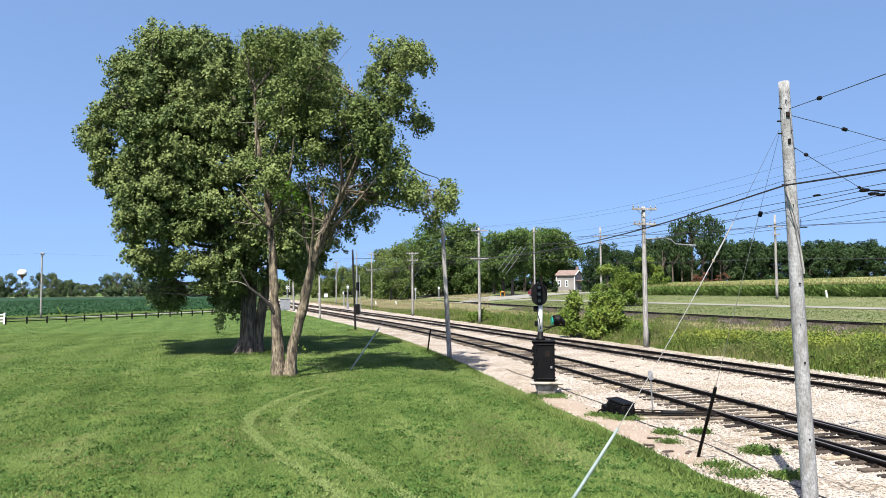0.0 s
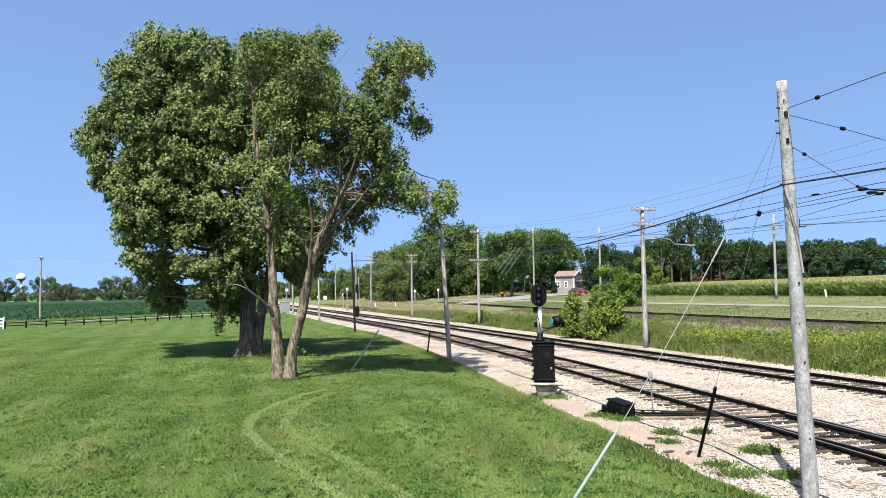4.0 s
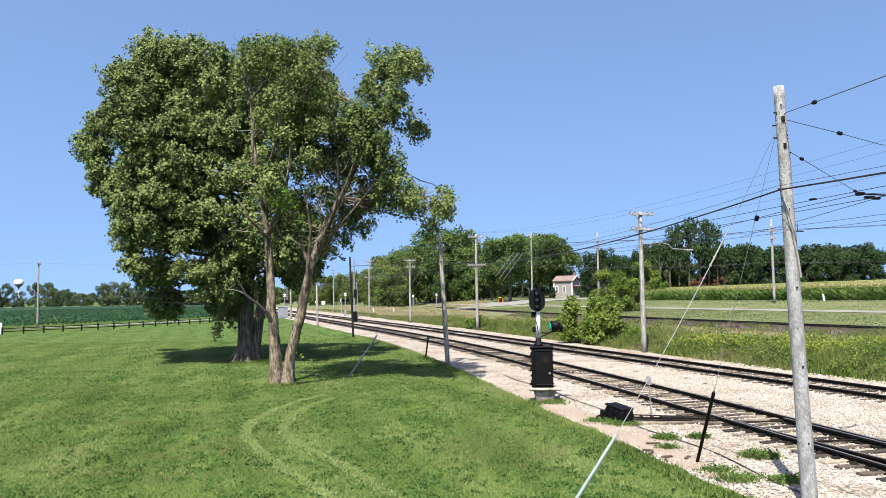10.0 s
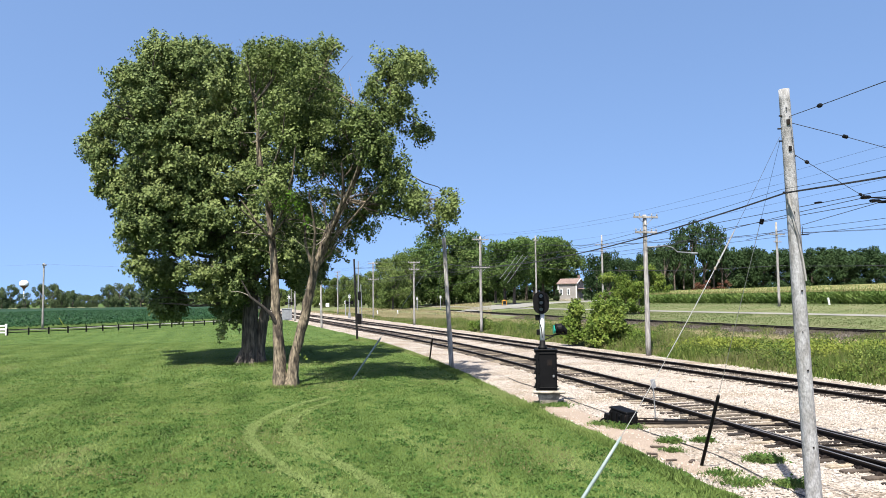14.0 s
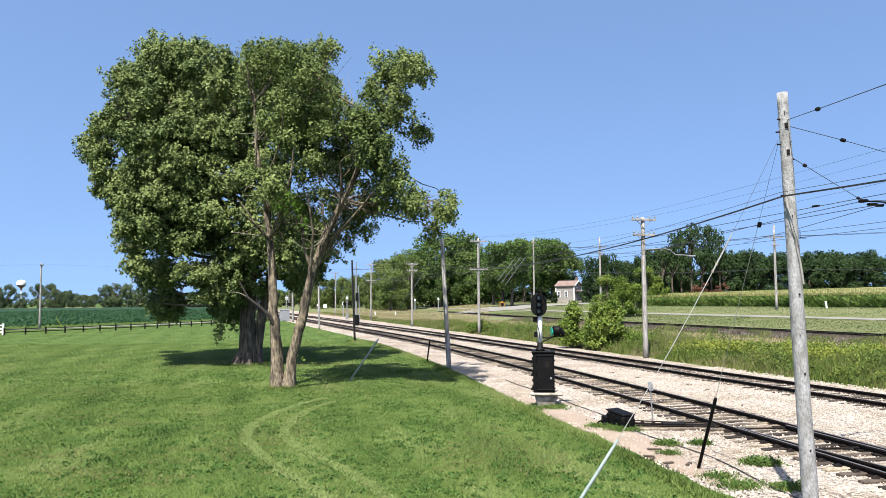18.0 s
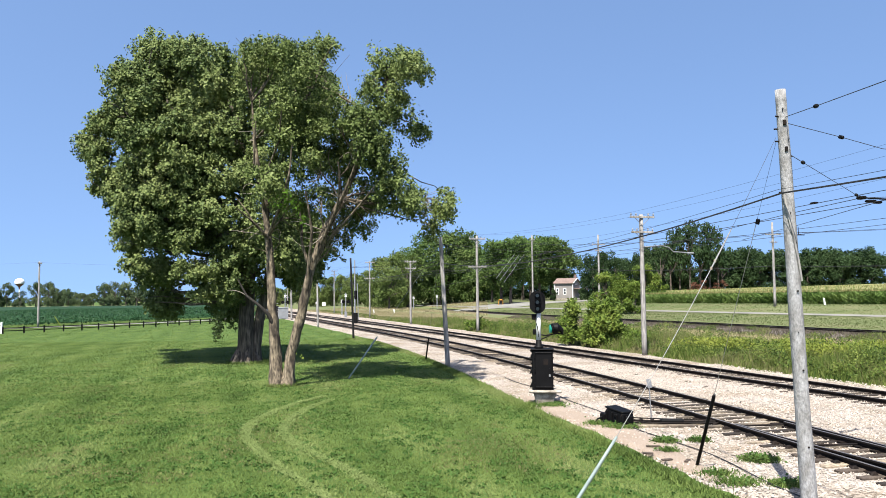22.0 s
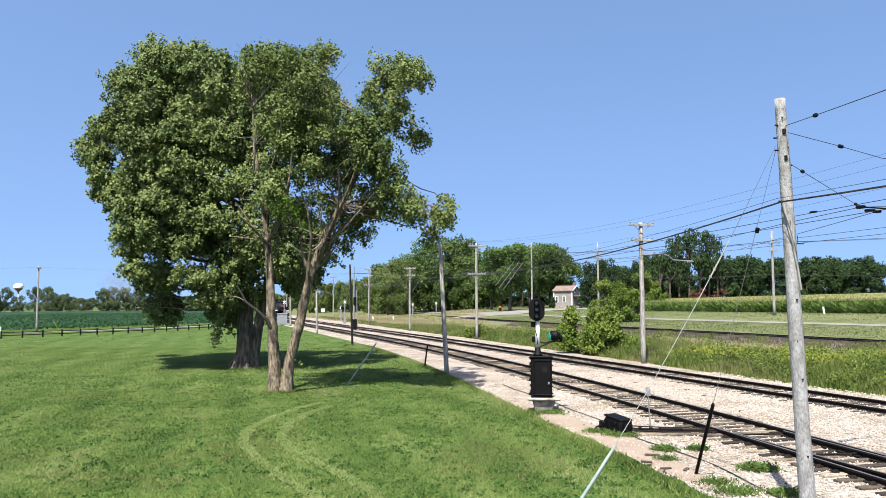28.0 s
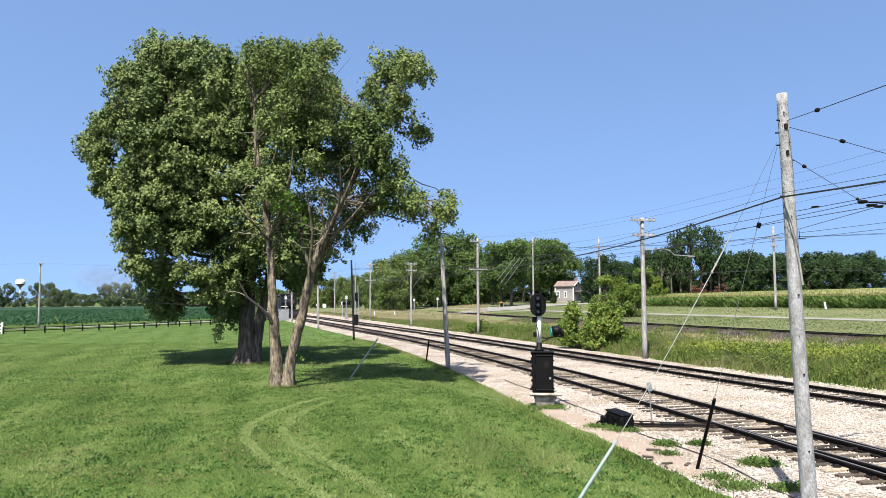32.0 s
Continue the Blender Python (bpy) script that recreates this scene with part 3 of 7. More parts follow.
# ---------------------------------------------------------------- switch and its machine
def build_switch():
    for side in (-0.753, 0.753):
        def off(y, side=side):
            d = max(0.0, 18.3 - y)
            return side + 0.075 + 0.012 * d * d if side < 0 else side - 0.19 + 0.0036 * d * d
        part("switch_point", rail(near_x, off, [6 + 0.6 * i for i in range(21)], 0.061), (M_RAIL, M_RAILTOP), track_near)
    brace = Shape().box((0, 0, 0.035), (0.16, 0.08, 0.085), edge=0.02, taper=0.6)
    me = brace.mesh("rail_brace", M_RAIL)
    for i in range(13):
        y = 18.8 - i * PITCH * 1.02
        for side in (-0.93, 0.93):
            ob = part("rail_brace", me, M_RAIL, track_near)
            ob.matrix_local = Matrix.Translation((near_x(y) + side, y, 0.07)) @ Matrix.Rotation(0.16, 4, "Z")
    m = thing("switch_machine", pose(4.25, 18.75, 0.04, 0, 7, -62) @ Matrix.Scale(0.92, 4), "black cast-iron electric switch machine beside the track", "switch machine")
    s = Shape().box((0, 0, 0.24), (0.70, 0.40, 0.32), edge=0.03, taper=0.95)
    part("case", s, M_BLACK, m)
    part("lid", Shape().box((-0.02, 0, 0.42), (0.70, 0.40, 0.05), edge=0.02), M_BLACK, m)
    part("motor_housing", Shape().tube([(-0.44, 0, 0.22), (-0.32, 0, 0.22)], [0.12, 0.16], 14), M_BLACK, m)
    for x in (-0.3, 0.3):
        part("foot", Shape().box((x, 0, 0.035), (0.12, 0.6, 0.07), edge=0.01), M_BLACK, m)
    for z in (0.16, 0.30):
        part("latch", Shape().box((0.1, -0.215, z), (0.12, 0.03, 0.05), edge=0.008), M_BLACK, m)
    for x in (-0.24, -0.05, 0.14):
        part("rib", Shape().box((x, -0.205, 0.22), (0.035, 0.05, 0.26), edge=0.01), M_BLACK, m)
    part("end_cover", Shape().box((0.37, 0.02, 0.22), (0.06, 0.30, 0.24), edge=0.02, taper=0.85), M_BLACK, m)
    part("junction_box", Shape().box((-0.40, -0.16, 0.13), (0.20, 0.16, 0.22), edge=0.02), M_BLACK, m)
    part("conduit", Shape().tube([(-0.40, -0.24, 0.14), (-0.46, -0.34, 0.08), (-0.44, -0.42, -0.02)], 0.022, 7), M_BLACK, m)
    part("hasp", Shape().tube([(0.30, -0.20, 0.37), (0.34, -0.25, 0.33), (0.34, -0.24, 0.27)], 0.010, 6), M_RAIL, m)
    gear = Matrix.Rotation(radians(-7), 4, "Y") @ Matrix.Rotation(radians(30), 4, "Z")
    part("throw_rod", Shape().tube([(0.34, 0.05, 0.15), (1.1, 0.50, 0.12), (2.4, 1.28, 0.10)], 0.028, 8), M_RAIL, m, at=gear)
    part("lock_rod", Shape().tube([(0.34, -0.1, 0.12), (1.1, 0.30, 0.10), (2.3, 1.04, 0.09)], 0.022, 8), M_RAIL, m, at=gear)
    part("detector_rod", Shape().tube([(0.34, 0.16, 0.20), (1.1, 0.62, 0.16), (2.2, 1.35, 0.12)], 0.016, 8), M_RAIL, m, at=gear)
    for x, y, w in ((1.05, 0.70, 1.5), (1.2, 0.26, 1.5)):
        part("head_block", Shape().box((x, y, 0.0), (w, 0.22, 0.14), Matrix.Rotation(0.5, 3, "Z"), edge=0.015), M_TIE, m, at=gear)
    part("gear_cover", Shape().box((1.25, 0.5, 0.14), (0.6, 0.2, 0.10), Matrix.Rotation(0.5, 3, "Z"), edge=0.03), M_BLACK, m, at=gear)
    for x in (0.55, 0.8):
        part("rod_joint", Shape().box((x, 0.05 + 0.52 * (x - 0.34), 0.15), (0.10, 0.09, 0.08), Matrix.Rotation(0.5, 3, "Z"), edge=0.02), M_RAIL, m, at=gear)
    # slide plates under the points
    plate = Shape().box((0, 0, 0), (0.42, 0.16, 0.022), edge=0.006).mesh("slide_plate", M_RAIL)
    for i in range(12):
        y = 18.5 - i * PITCH * 1.02
        for side in (-0.70, 0.70):
            part("slide_plate", plate, M_RAIL, track_near, at=Matrix.Translation((near_x(y) + side, y, 0.088)) @ Matrix.Rotation(0.16, 4, "Z"))
    for y in (18.0, 15.6):
        part("tie_bar", Shape().tube([(near_x(y) - 0.70, y, 0.12), (near_x(y) + 0.60, y + 0.12, 0.12)], 0.022, 8), M_RAIL, track_near)


build_switch()


# ---------------------------------------------------------------- signals
def build_signal():
    g = thing("railway_signal", pose(2.93, 22.6, 0.239, 0, 0, -6) @ Matrix.Scale(0.924, 4), "black relay case with a white mast and oval signal head", "railway signal")
    part("foundation", Shape().box((0.06, 0, -0.06), (0.48, 0.40, 0.50), edge=0.03, taper=1.5), M_CONCRETE, g, "worn concrete foundation")
    part("base_plate", Shape().box((0.07, 0, 0.205), (1.02, 0.80, 0.085), edge=0.03), M_CONCRETE, g, "pale concrete slab")
    part("case", Shape().box((0, 0, 0.86), (0.66, 0.52, 1.26), edge=0.025), M_BLACK, g, "black steel relay case")
    part("case_roof", Shape().box((0, 0, 1.505), (0.73, 0.60, 0.05), edge=0.02), M_BLACK, g)
    part("door", Shape().box((0.03, -0.268, 0.86), (0.50, 0.02, 1.14), edge=0.008), M_BLACK, g)
    part("door_label", Shape().box((0.10, -0.281, 1.12), (0.14, 0.005, 0.18)), M_RAIL, g)
    for z in (0.42, 0.86, 1.3):
        part("hinge", Shape().tube([(-0.24, -0.285, z - 0.06), (-0.24, -0.285, z + 0.06)], 0.02, 8), M_BLACK, g)
        part("latch", Shape().box((-0.345, -0.05, z), (0.035, 0.12, 0.08), edge=0.01), M_BLACK, g)
        part("cable_gland", Shape().tube([(-0.33, 0.12, z - 0.1), (-0.40, 0.12, z - 0.1)], 0.04, 8), M_BLACK, g)
    for z in (0.36, 0.58, 0.80, 1.02, 1.24, 1.42):
        part("side_bolt", Shape().tube([(0.325, -0.12, z), (0.365, -0.12, z)], 0.022, 8), M_BLACK, g)
        part("side_bracket", Shape().box((-0.345, -0.17, z + 0.04), (0.05, 0.05, 0.07), edge=0.01), M_BLACK, g)
    part("door_rail", Shape().box((0.03, -0.285, 1.40), (0.52, 0.03, 0.035), edge=0.008), M_BLACK, g)
    part("door_rail", Shape().box((0.03, -0.285, 0.34), (0.52, 0.03, 0.035), edge=0.008), M_BLACK, g)
    part("door_handle", Shape().tube([(0.22, -0.28, 0.92), (0.22, -0.33, 0.92), (0.22, -0.33, 0.76)], 0.014, 8), M_BLACK, g)
    part("padlock", Shape().box((0.22, -0.31, 0.70), (0.06, 0.035, 0.08), edge=0.012), M_GALV, g)
    part("lifting_eye", Shape().tube([(0.22, 0, 1.53), (0.22, 0, 1.58), (0.28, 0, 1.58), (0.28, 0, 1.53)], 0.012, 6), M_BLACK, g)
    part("mast_socket", Shape().tube([(-0.10, 0, 1.52), (-0.10, 0, 1.60), (-0.10, 0, 1.62), (-0.10, 0, 1.80)], [0.15, 0.14, 0.10, 0.085], 14), M_BLACK, g, smooth=True)
    part("mast", Shape().tube([(-0.10, 0, 1.75), (-0.10, 0, 2.75)], 0.078, 16), M_WHITE, g, "white-painted mast tube", smooth=True)
    cap = Shape()
    prof = [(math.cos(a) * 0.25, (0.11 if math.sin(a) > 0 else -0.11) + math.sin(a) * 0.25) for a in [2 * math.pi * k / 32 for k in range(32)]]
    cap.add([(x - 0.12, y, 2.99 + z) for y in (-0.14, -0.11) for x, z in prof], [tuple(range(31, -1, -1)), tuple(range(32, 64))] + [(k, (k + 1) % 32, 32 + (k + 1) % 32, 32 + k) for k in range(32)])
    part("background_plate", cap, M_BLACK, g, "black oval background plate")
    part("head_case", Shape().box((-0.12, 0.02, 2.99), (0.26, 0.24, 0.62), edge=0.03), M_BLACK, g)
    for z in (-0.21, 0, 0.21):
        part("lens", Shape().tube([(-0.12, -0.135, 2.99 + z), (-0.12, -0.155, 2.99 + z)], 0.058, 20), M_LENS, g)
        s = Shape()
        outer = [(0.092 * math.sin(a), 0.092 * math.cos(a)) for a in [math.pi * 1.25 * (k / 18 - 0.5) for k in range(19)]]
        for k in range(18):
            (x0, z0), (x1, z1) = outer[k], outer[k + 1]
            q = len(s.v)
            for r in (1.0, 0.94):
                for yy in (-0.14, -0.30):
                    s.v += [(-0.12 + x0 * r, yy, 2.99 + z + z0 * r), (-0.12 + x1 * r, yy, 2.99 + z + z1 * r)]
            s.f += [(q, q + 1, q + 3, q + 2), (q + 4, q + 6, q + 7, q + 5), (q + 2, q + 3, q + 7, q + 6)]
        s.m = [0] * len(s.f)
        part("visor", s, M_BLACK, g)
    for z, w in ((2.52, 0.26), (2.05, 0.20)):
        part("junction_box", Shape().box((-0.18, 0.05, z), (w, 0.16, 0.18), edge=0.02), M_BLACK, g)
    arm = Shape().tube([(-0.08, 0, 1.98), (0.1, 0, 1.93), (0.5, 0.0, 2.0), (0.66, 0, 1.98)], 0.022, 8)
    part("bracket_arm", arm, M_BLACK, g)
    part("bracket_brace", Shape().tube([(-0.05, 0, 1.80), (0.25, 0, 1.93)], 0.018, 8), M_BLACK, g)
    head = part("marker_signal", Shape().tube([(0.30, 0, 2.14), (0.34, 0, 2.15), (0.50, 0, 2.16), (0.58, 0, 2.13)], [0.13, 0.165, 0.165, 0.09], 18), M_BLACK, g, "black side signal seen from its flank")
    part("lens_hood", Shape().tube([(0.31, -0.01, 2.14), (0.255, -0.02, 2.14)], [0.125, 0.135], 20), M_TEAL, head, "teal green hood rim")
    part("rear_cover", Shape().tube([(0.53, 0, 2.14), (0.62, 0, 2.10), (0.66, 0, 1.98)], [0.11, 0.08, 0.03], 12), M_BLACK, head)
    cable = Shape().tube([(-0.16, -0.05, 2.65), (-0.19, -0.09, 2.4), (-0.13, -0.1, 2.2), (-0.10, -0.085, 1.9), (-0.06, -0.02, 1.85)], 0.012, 6)
    part("conduit", cable, M_BLACK, g)
    # the similar signal far down the line
    f = thing("railway_signal", pose(-10.7, 95, 0.05), "far white signal mast with a black base case", "railway signal")
    part("case", Shape().box((0, 0, 0.75), (0.7, 0.6, 1.3), edge=0.03), M_BLACK, f)
    part("mast", Shape().tube([(0, 0, 1.2), (0, 0, 7.9)], [0.11, 0.07], 12), M_SILVER, f)
    part("signal_head", Shape().box((0.12, 0, 3.6), (0.38, 0.35, 1.1), edge=0.1), M_BLACK, f)
    part("ladder", Shape().tube([(0.45, 0, 0.5), (0.3, 0, 5.0)], 0.05, 6), M_SILVER, f)


build_signal()


def build_marker():
    m = thing("marker_sign", pose(5.22, 19.4, 0.05, 2, -3, 0), "small pale sign plate on a thin post by the switch", "sign")
    part("post", Shape().tube([(0, 0, 0), (0, 0, 0.98)], 0.016, 8), M_GALV, m)
    part("plate", Shape().box((0, -0.02, 0.92), (0.115, 0.012, 0.23), Matrix.Rotation(-0.12, 3, "Y"), edge=0.004), M_SILVER, m)
    for z in (0.86, 0.98):
        part("bolt", Shape().tube([(0, -0.026, z), (0, -0.034, z)], 0.01, 6), M_GALV, m)


build_marker()


# ---------------------------------------------------------------- poles
def pole_shape(base, top, r0, r1, n=16, rough=0.06, steps=14):
    b, t = Vector(base), Vector(top)
    s = Shape()
    s.tube([b.lerp(t, i / steps) for i in range(steps + 1)], [r0 + (r1 - r0) * i / steps for i in range(steps + 1)], n, True, rough)
    return s


def wire_points(a, b, sag, n=14):
    a, b = Vector(a), Vector(b)
    return [a.lerp(b, i / n) - Vector((0, 0, sag * 4 * (i / n) * (1 - i / n))) for i in range(n + 1)]


def wire(a, b, sag, r, label, mat=None, category="wire", n=14, group="overhead wires"):
    return solid("overhead_wire", Shape().tube(wire_points(a, b, sag, n), r, 5), mat or M_WIRE, label, category, group=group)


def insulator(parent, p, d, size=0.037):
    d = Vector(d).normalized()
    p = Vector(p)
    s = Shape().tube([p - d * size, p - d * size * 0.9, p - d * size * 0.2, p, p + d * size * 0.2, p + d * size * 0.9, p + d * size],
                     [size * 0.3, size * 0.75, size * 0.8, size * 0.55, size * 0.8, size * 0.75, size * 0.3], 10)
    return part("insulator", s, M_BLACK, parent, "dark strain insulator")


P1_BASE, P1_TOP = (5.30, 11.31, -0.1), (5.11, 11.31, 6.21)
P2_BASE, P2_TOP = (0.27, 35.0, -0.1), (-0.02, 35.0, 5.94)
P3_BASE, P3_TOP = (-6.86, 60.0, -0.1), (-7.08, 60.0, 6.34)
P4_BASE, P4_TOP = (-14.0, 87.2, -0.1), (-14.08, 87.2, 5.6)


def build_poles():
    p = thing("trolley_pole", Matrix.Identity(4), "weathered pale wooden trolley pole leaning beside the tracks", "utility pole", "trolley poles")
    part("shaft", pole_shape(P1_BASE, P1_TOP, 0.118, 0.076, 20, 0.09, 36), M_POLE, p, smooth=True)
    for z, a in ((5.80, 200), (5.62, 170), (5.43, 180), (5.21, 20), (4.66, 190)):
        k = (z + 0.1) / 6.31
        c = Vector(P1_BASE).lerp(Vector(P1_TOP), k)
        r = 0.118 - 0.035 * k
        d = Vector((math.cos(radians(a)), math.sin(radians(a)), 0))
        part("eye_bolt", Shape().tube([c + d * (r - 0.02), c + d * (r + 0.045)], 0.012, 8), M_RAIL, p)
    for z, w in ((5.70, 0.07), (5.30, 0.06)):
        k = (z + 0.1) / 6.31
        c = Vector(P1_BASE).lerp(Vector(P1_TOP), k)
        part("bracket_plate", Shape().box(c + Vector((-0.012, -0.088, 0)), (w * 0.7, 0.03, 0.075), edge=0.006), M_RAIL, p)
    for z in (2.05, 0.95, 3.2):
        k = (z + 0.1) / 6.31
        c = Vector(P1_BASE).lerp(Vector(P1_TOP), k)
        part("bolt_head", Shape().tube([c + Vector((0.0, -0.10, 0)), c + Vector((0, -0.122, 0))], 0.013, 6), M_RAIL, p)
    for z, dx in ((5.9, -0.03), (5.45, 0.03), (4.35, -0.02), (3.9, 0.035), (2.6, -0.03)):
        k = (z + 0.1) / 6.31
        c = Vector(P1_BASE).lerp(Vector(P1_TOP), k)
        part("staple", Shape().tube([c + Vector((dx, -0.075, 0.02)), c + Vector((dx, -0.115, 0.0)), c + Vector((dx, -0.075, -0.02))], 0.005, 6), M_RAIL, p)
    # ground strip that winds round the upper shaft
    pts = []
    for i in range(18):
        z = 4.62 - i * 0.075
        k = (z + 0.1) / 6.31
        c = Vector(P1_BASE).lerp(Vector(P1_TOP), k)
        a = radians(215 + i * 6.2)
        r = 0.118 - 0.035 * k + 0.012
        pts.append(c + Vector((math.cos(a) * r, math.sin(a) * r, 0)))
    part("cable_riser", Shape().tube(pts, 0.017, 8), M_POLEGREY, p, "grey cable winding round the shaft")

    p2 = thing("trolley_pole", Matrix.Identity(4), "grey wooden trolley pole at the edge of the lawn", "utility pole", "trolley poles")
    part("shaft", pole_shape(P2_BASE, P2_TOP, 0.112, 0.085), M_POLEGREY, p2, smooth=True)
    part("eye_bolt", Shape().tube([(-0.2, 34.98, 5.6), (0.2, 34.98, 5.6)], 0.02, 6), M_RAIL, p2)
    p3 = thing("trolley_pole", Matrix.Identity(4), "black creosoted trolley pole beside the near track", "utility pole", "trolley poles")
    part("shaft", pole_shape(P3_BASE, P3_TOP, 0.085, 0.07), M_POLEDARK, p3, smooth=True)
    part("bracket_arm", Shape().tube([(-7.0, 60, 5.6), (-4.2, 60.2, 5.7)], 0.016, 6), M_POLEDARK, p3)
    p4 = thing("trolley_pole", Matrix.Identity(4), "far pale trolley pole beside the near track", "utility pole", "trolley poles")
    part("shaft", pole_shape(P4_BASE, P4_TOP, 0.12, 0.10), M_POLEGREY, p4, smooth=True)
    part("sign_plate", Shape().box((-13.3, 87.0, 2.6), (0.4, 0.04, 0.4), edge=0.01), M_WHITE, p4)
    for y in (118, 150):
        q = thing("trolley_pole", Matrix.Identity(4), "far pale trolley pole beside the near track", "utility pole", "trolley poles")
        x = near_x(y) - 3.0
        part("shaft", pole_shape((x, y, -0.1), (x - 0.1, y, 6.2), 0.16, 0.13, 8), M_POLEGREY, q, smooth=True)


build_poles()


def utility_pole(x, y, z0, top, arms, r, label, turn, mat=None, group="crossarm poles"):
    u = thing("utility_pole", pose(x, y, z0, 0, 0, turn), label, "utility pole", group)
    h = top - z0
    part("shaft", pole_shape((0, 0, -0.2), (0, 0, h), r * 1.2, r * 0.85, 12, 0.05, 8), mat or M_POLEGREY, u, smooth=True)
    for dz, w in arms:
        a = part("crossarm", Shape().box((0, -r, h - dz), (w, 0.09, 0.11), edge=0.01), M_POLEGREY, u)
        for k in (-0.46, -0.25, 0.25, 0.46):
            part("insulator", Shape().tube([(k * w, -r, h - dz + 0.05), (k * w, -r, h - dz + 0.13), (k * w, -r, h - dz + 0.2)], [0.015, 0.045, 0.03], 8), M_SILVER, a)
        for sd in (-1, 1):
            part("brace", Shape().tube([(sd * w * 0.3, -r, h - dz - 0.04), (0, -r, h - dz - 0.45)], 0.018, 5), M_GALV, u)
    return u


U = ((19.6, 10.0, 8.85), (10.68, 40.7, 7.48), (3.33, 71.0, 8.88), (-3.7, 92.3, 7.66), (-11.75, 126.0, 9.36), (-23.0, 165.0, 9.3), (-36.0, 205.0, 9.3), (-50.0, 250.0, 9.3))
R = ((62.0, 74.0, 12.0), (43.4, 100.0, 12.6), (25.7, 125.0, 13.2), (16.9, 142.0, 14.6), (-17.0, 262.0, 10.0))


def build_lines():
    for i, (x, y, top) in enumerate(U):
        utility_pole(x, y, land(x, y), top, ((0.14, 1.45), (0.95, 1.3)) if i % 2 else ((0.3, 1.6), (2.9, 1.8)), 0.12, "grey wooden pole with crossarms beside the far track", 16)
    for i, (x, y, top) in enumerate(R):
        utility_pole(x, y, land(x, y), top, ((1.6, 2.4), (2.6, 1.2)) if i < 3 else ((0.9, 1.0),), 0.15, "tall grey utility pole along the gravel road", 16, group="road poles")
    utility_pole(-51.8, 99, 0, 8.4, ((0.3, 0.55),), 0.11, "lone pale utility pole beside the bean field", 60, M_POLEGREY, group="field poles")
    for a, b in zip(U, U[1:]):
        for dx, dz, sag in ((-0.65, 0.1, 0.25), (0.65, 0.1, 0.3), (0.1, -0.7, 0.4)):
            wire((a[0] + dx, a[1], a[2] + dz), (b[0] + dx, b[1], b[2] + dz), sag, 0.0045 if a[1] < 45 else 0.009, "thin line wire on crossarm poles")
    for a, b in zip(R, R[1:]):
        for dx, dz, r in ((-1.1, -1.45, 0.022), (1.1, -1.45, 0.022), (0, -5.7, 0.040)):
            wire((a[0] + dx, a[1], a[2] + dz), (b[0] + dx, b[1], b[2] + dz), 0.3, r, "thin power line along the road")
    wire((-110, 88, 8.6), (-51.8, 99, 8.25), 0.8, 0.006, "thin line wire to the lone pole")
    wire((-51.8, 99, 8.25), (10, 117, 8.6), 0.8, 0.006, "thin line wire from the lone pole")

    # black feeder cable along the trolley poles
    feed = [(9.0, -12.0, 4.75), (5.02, 11.2, 4.64), (0.0, 34.9, 4.75), (-7.0, 59.9, 5.2), (-14.1, 87.1, 4.9), (near_x(118) - 3.1, 118, 5.2)]
    for a, b in zip(feed, feed[1:]):
        wire(a, b, 0.30 if a[1] < 0 else 0.50, 0.0135, "thick black feeder cable on the trolley poles", category="cable", n=20)
    # a thin line with hangers just above the cable
    top = [(9.0, -12.0, 4.95), (4.96, 11.2, 4.69), (0.0, 34.9, 4.90)]
    for (a, b), sag in zip(zip(top, top[1:]), (0.27, 0.42)):
        wire(a, b, sag, 0.0035, "thin hanger line above the feeder cable", n=20)
    lamp = [o for o in scene.objects if o.name.startswith("utility_pole") and abs(o.location.y - 40.7) < 0.1][0]
    part("lamp_arm", Shape().tube([(0.1, -0.1, 5.75), (1.2, -0.1, 5.82), (1.6, -0.1, 5.72), (1.85, -0.1, 5.5), (2.8, -0.1, 5.45)], 0.035, 8), M_GALV, lamp, "pale bent lamp arm")
    part("lamp_head", Shape().box((2.9, -0.1, 5.43), (0.4, 0.16, 0.1), edge=0.03), M_GALV, lamp)
    # trolley wires
    for fx, z, up, lab in ((near_x, 4.85, 0.19, "near"), (far_x, 5.19, 0.19, "far")):
        stops = [-6, 14.6, 36, 60, 87, 118, 150, 200]
        for a, b in zip(stops, stops[1:]):
            wire((fx(a), a, z), (fx(b), b, z), 0.03, 0.007, "contact wire over the " + lab + " track")
            wire((fx(a) + 0.05, a, z + up), (fx(b) + 0.05, b, z + up), 0.03, 0.007, "carrier wire over the " + lab + " track")
    # spans and pull-offs from the leaning pole
    spans = thing("span_wires", Matrix.Identity(4), "span wires with dark insulators at the leaning pole", "wire", "overhead wires")

    def run(pts, r=0.006, ins=(), mat=M_WIRE, name="span_wire"):
        pts = [Vector(p) for p in pts]
        part(name, Shape().tube(pts, r, 6), mat, spans)
        for i, f in ins:
            insulator(spans, pts[i].lerp(pts[i + 1], f), pts[i + 1] - pts[i])

    # to the pole behind, across the tracks, and to the frog over the switch
    run([(5.14, 11.25, 5.785), (4.939, 9.9, 5.612), (4.423, 7.5, 5.258), (2.75, -0.5, 4.2), (0.8, -9.0, 3.6)], 0.005, ins=((0, 0.98),))
    run([(5.19, 11.3, 5.70), (6.107, 11.5, 5.52), (6.825, 11.7, 5.38), (11.5, 12.6, 5.0), (19.0, 14.0, 5.9)], 0.005, ins=((0, 0.98),))
    node = (8.07, 14.6, 4.985)
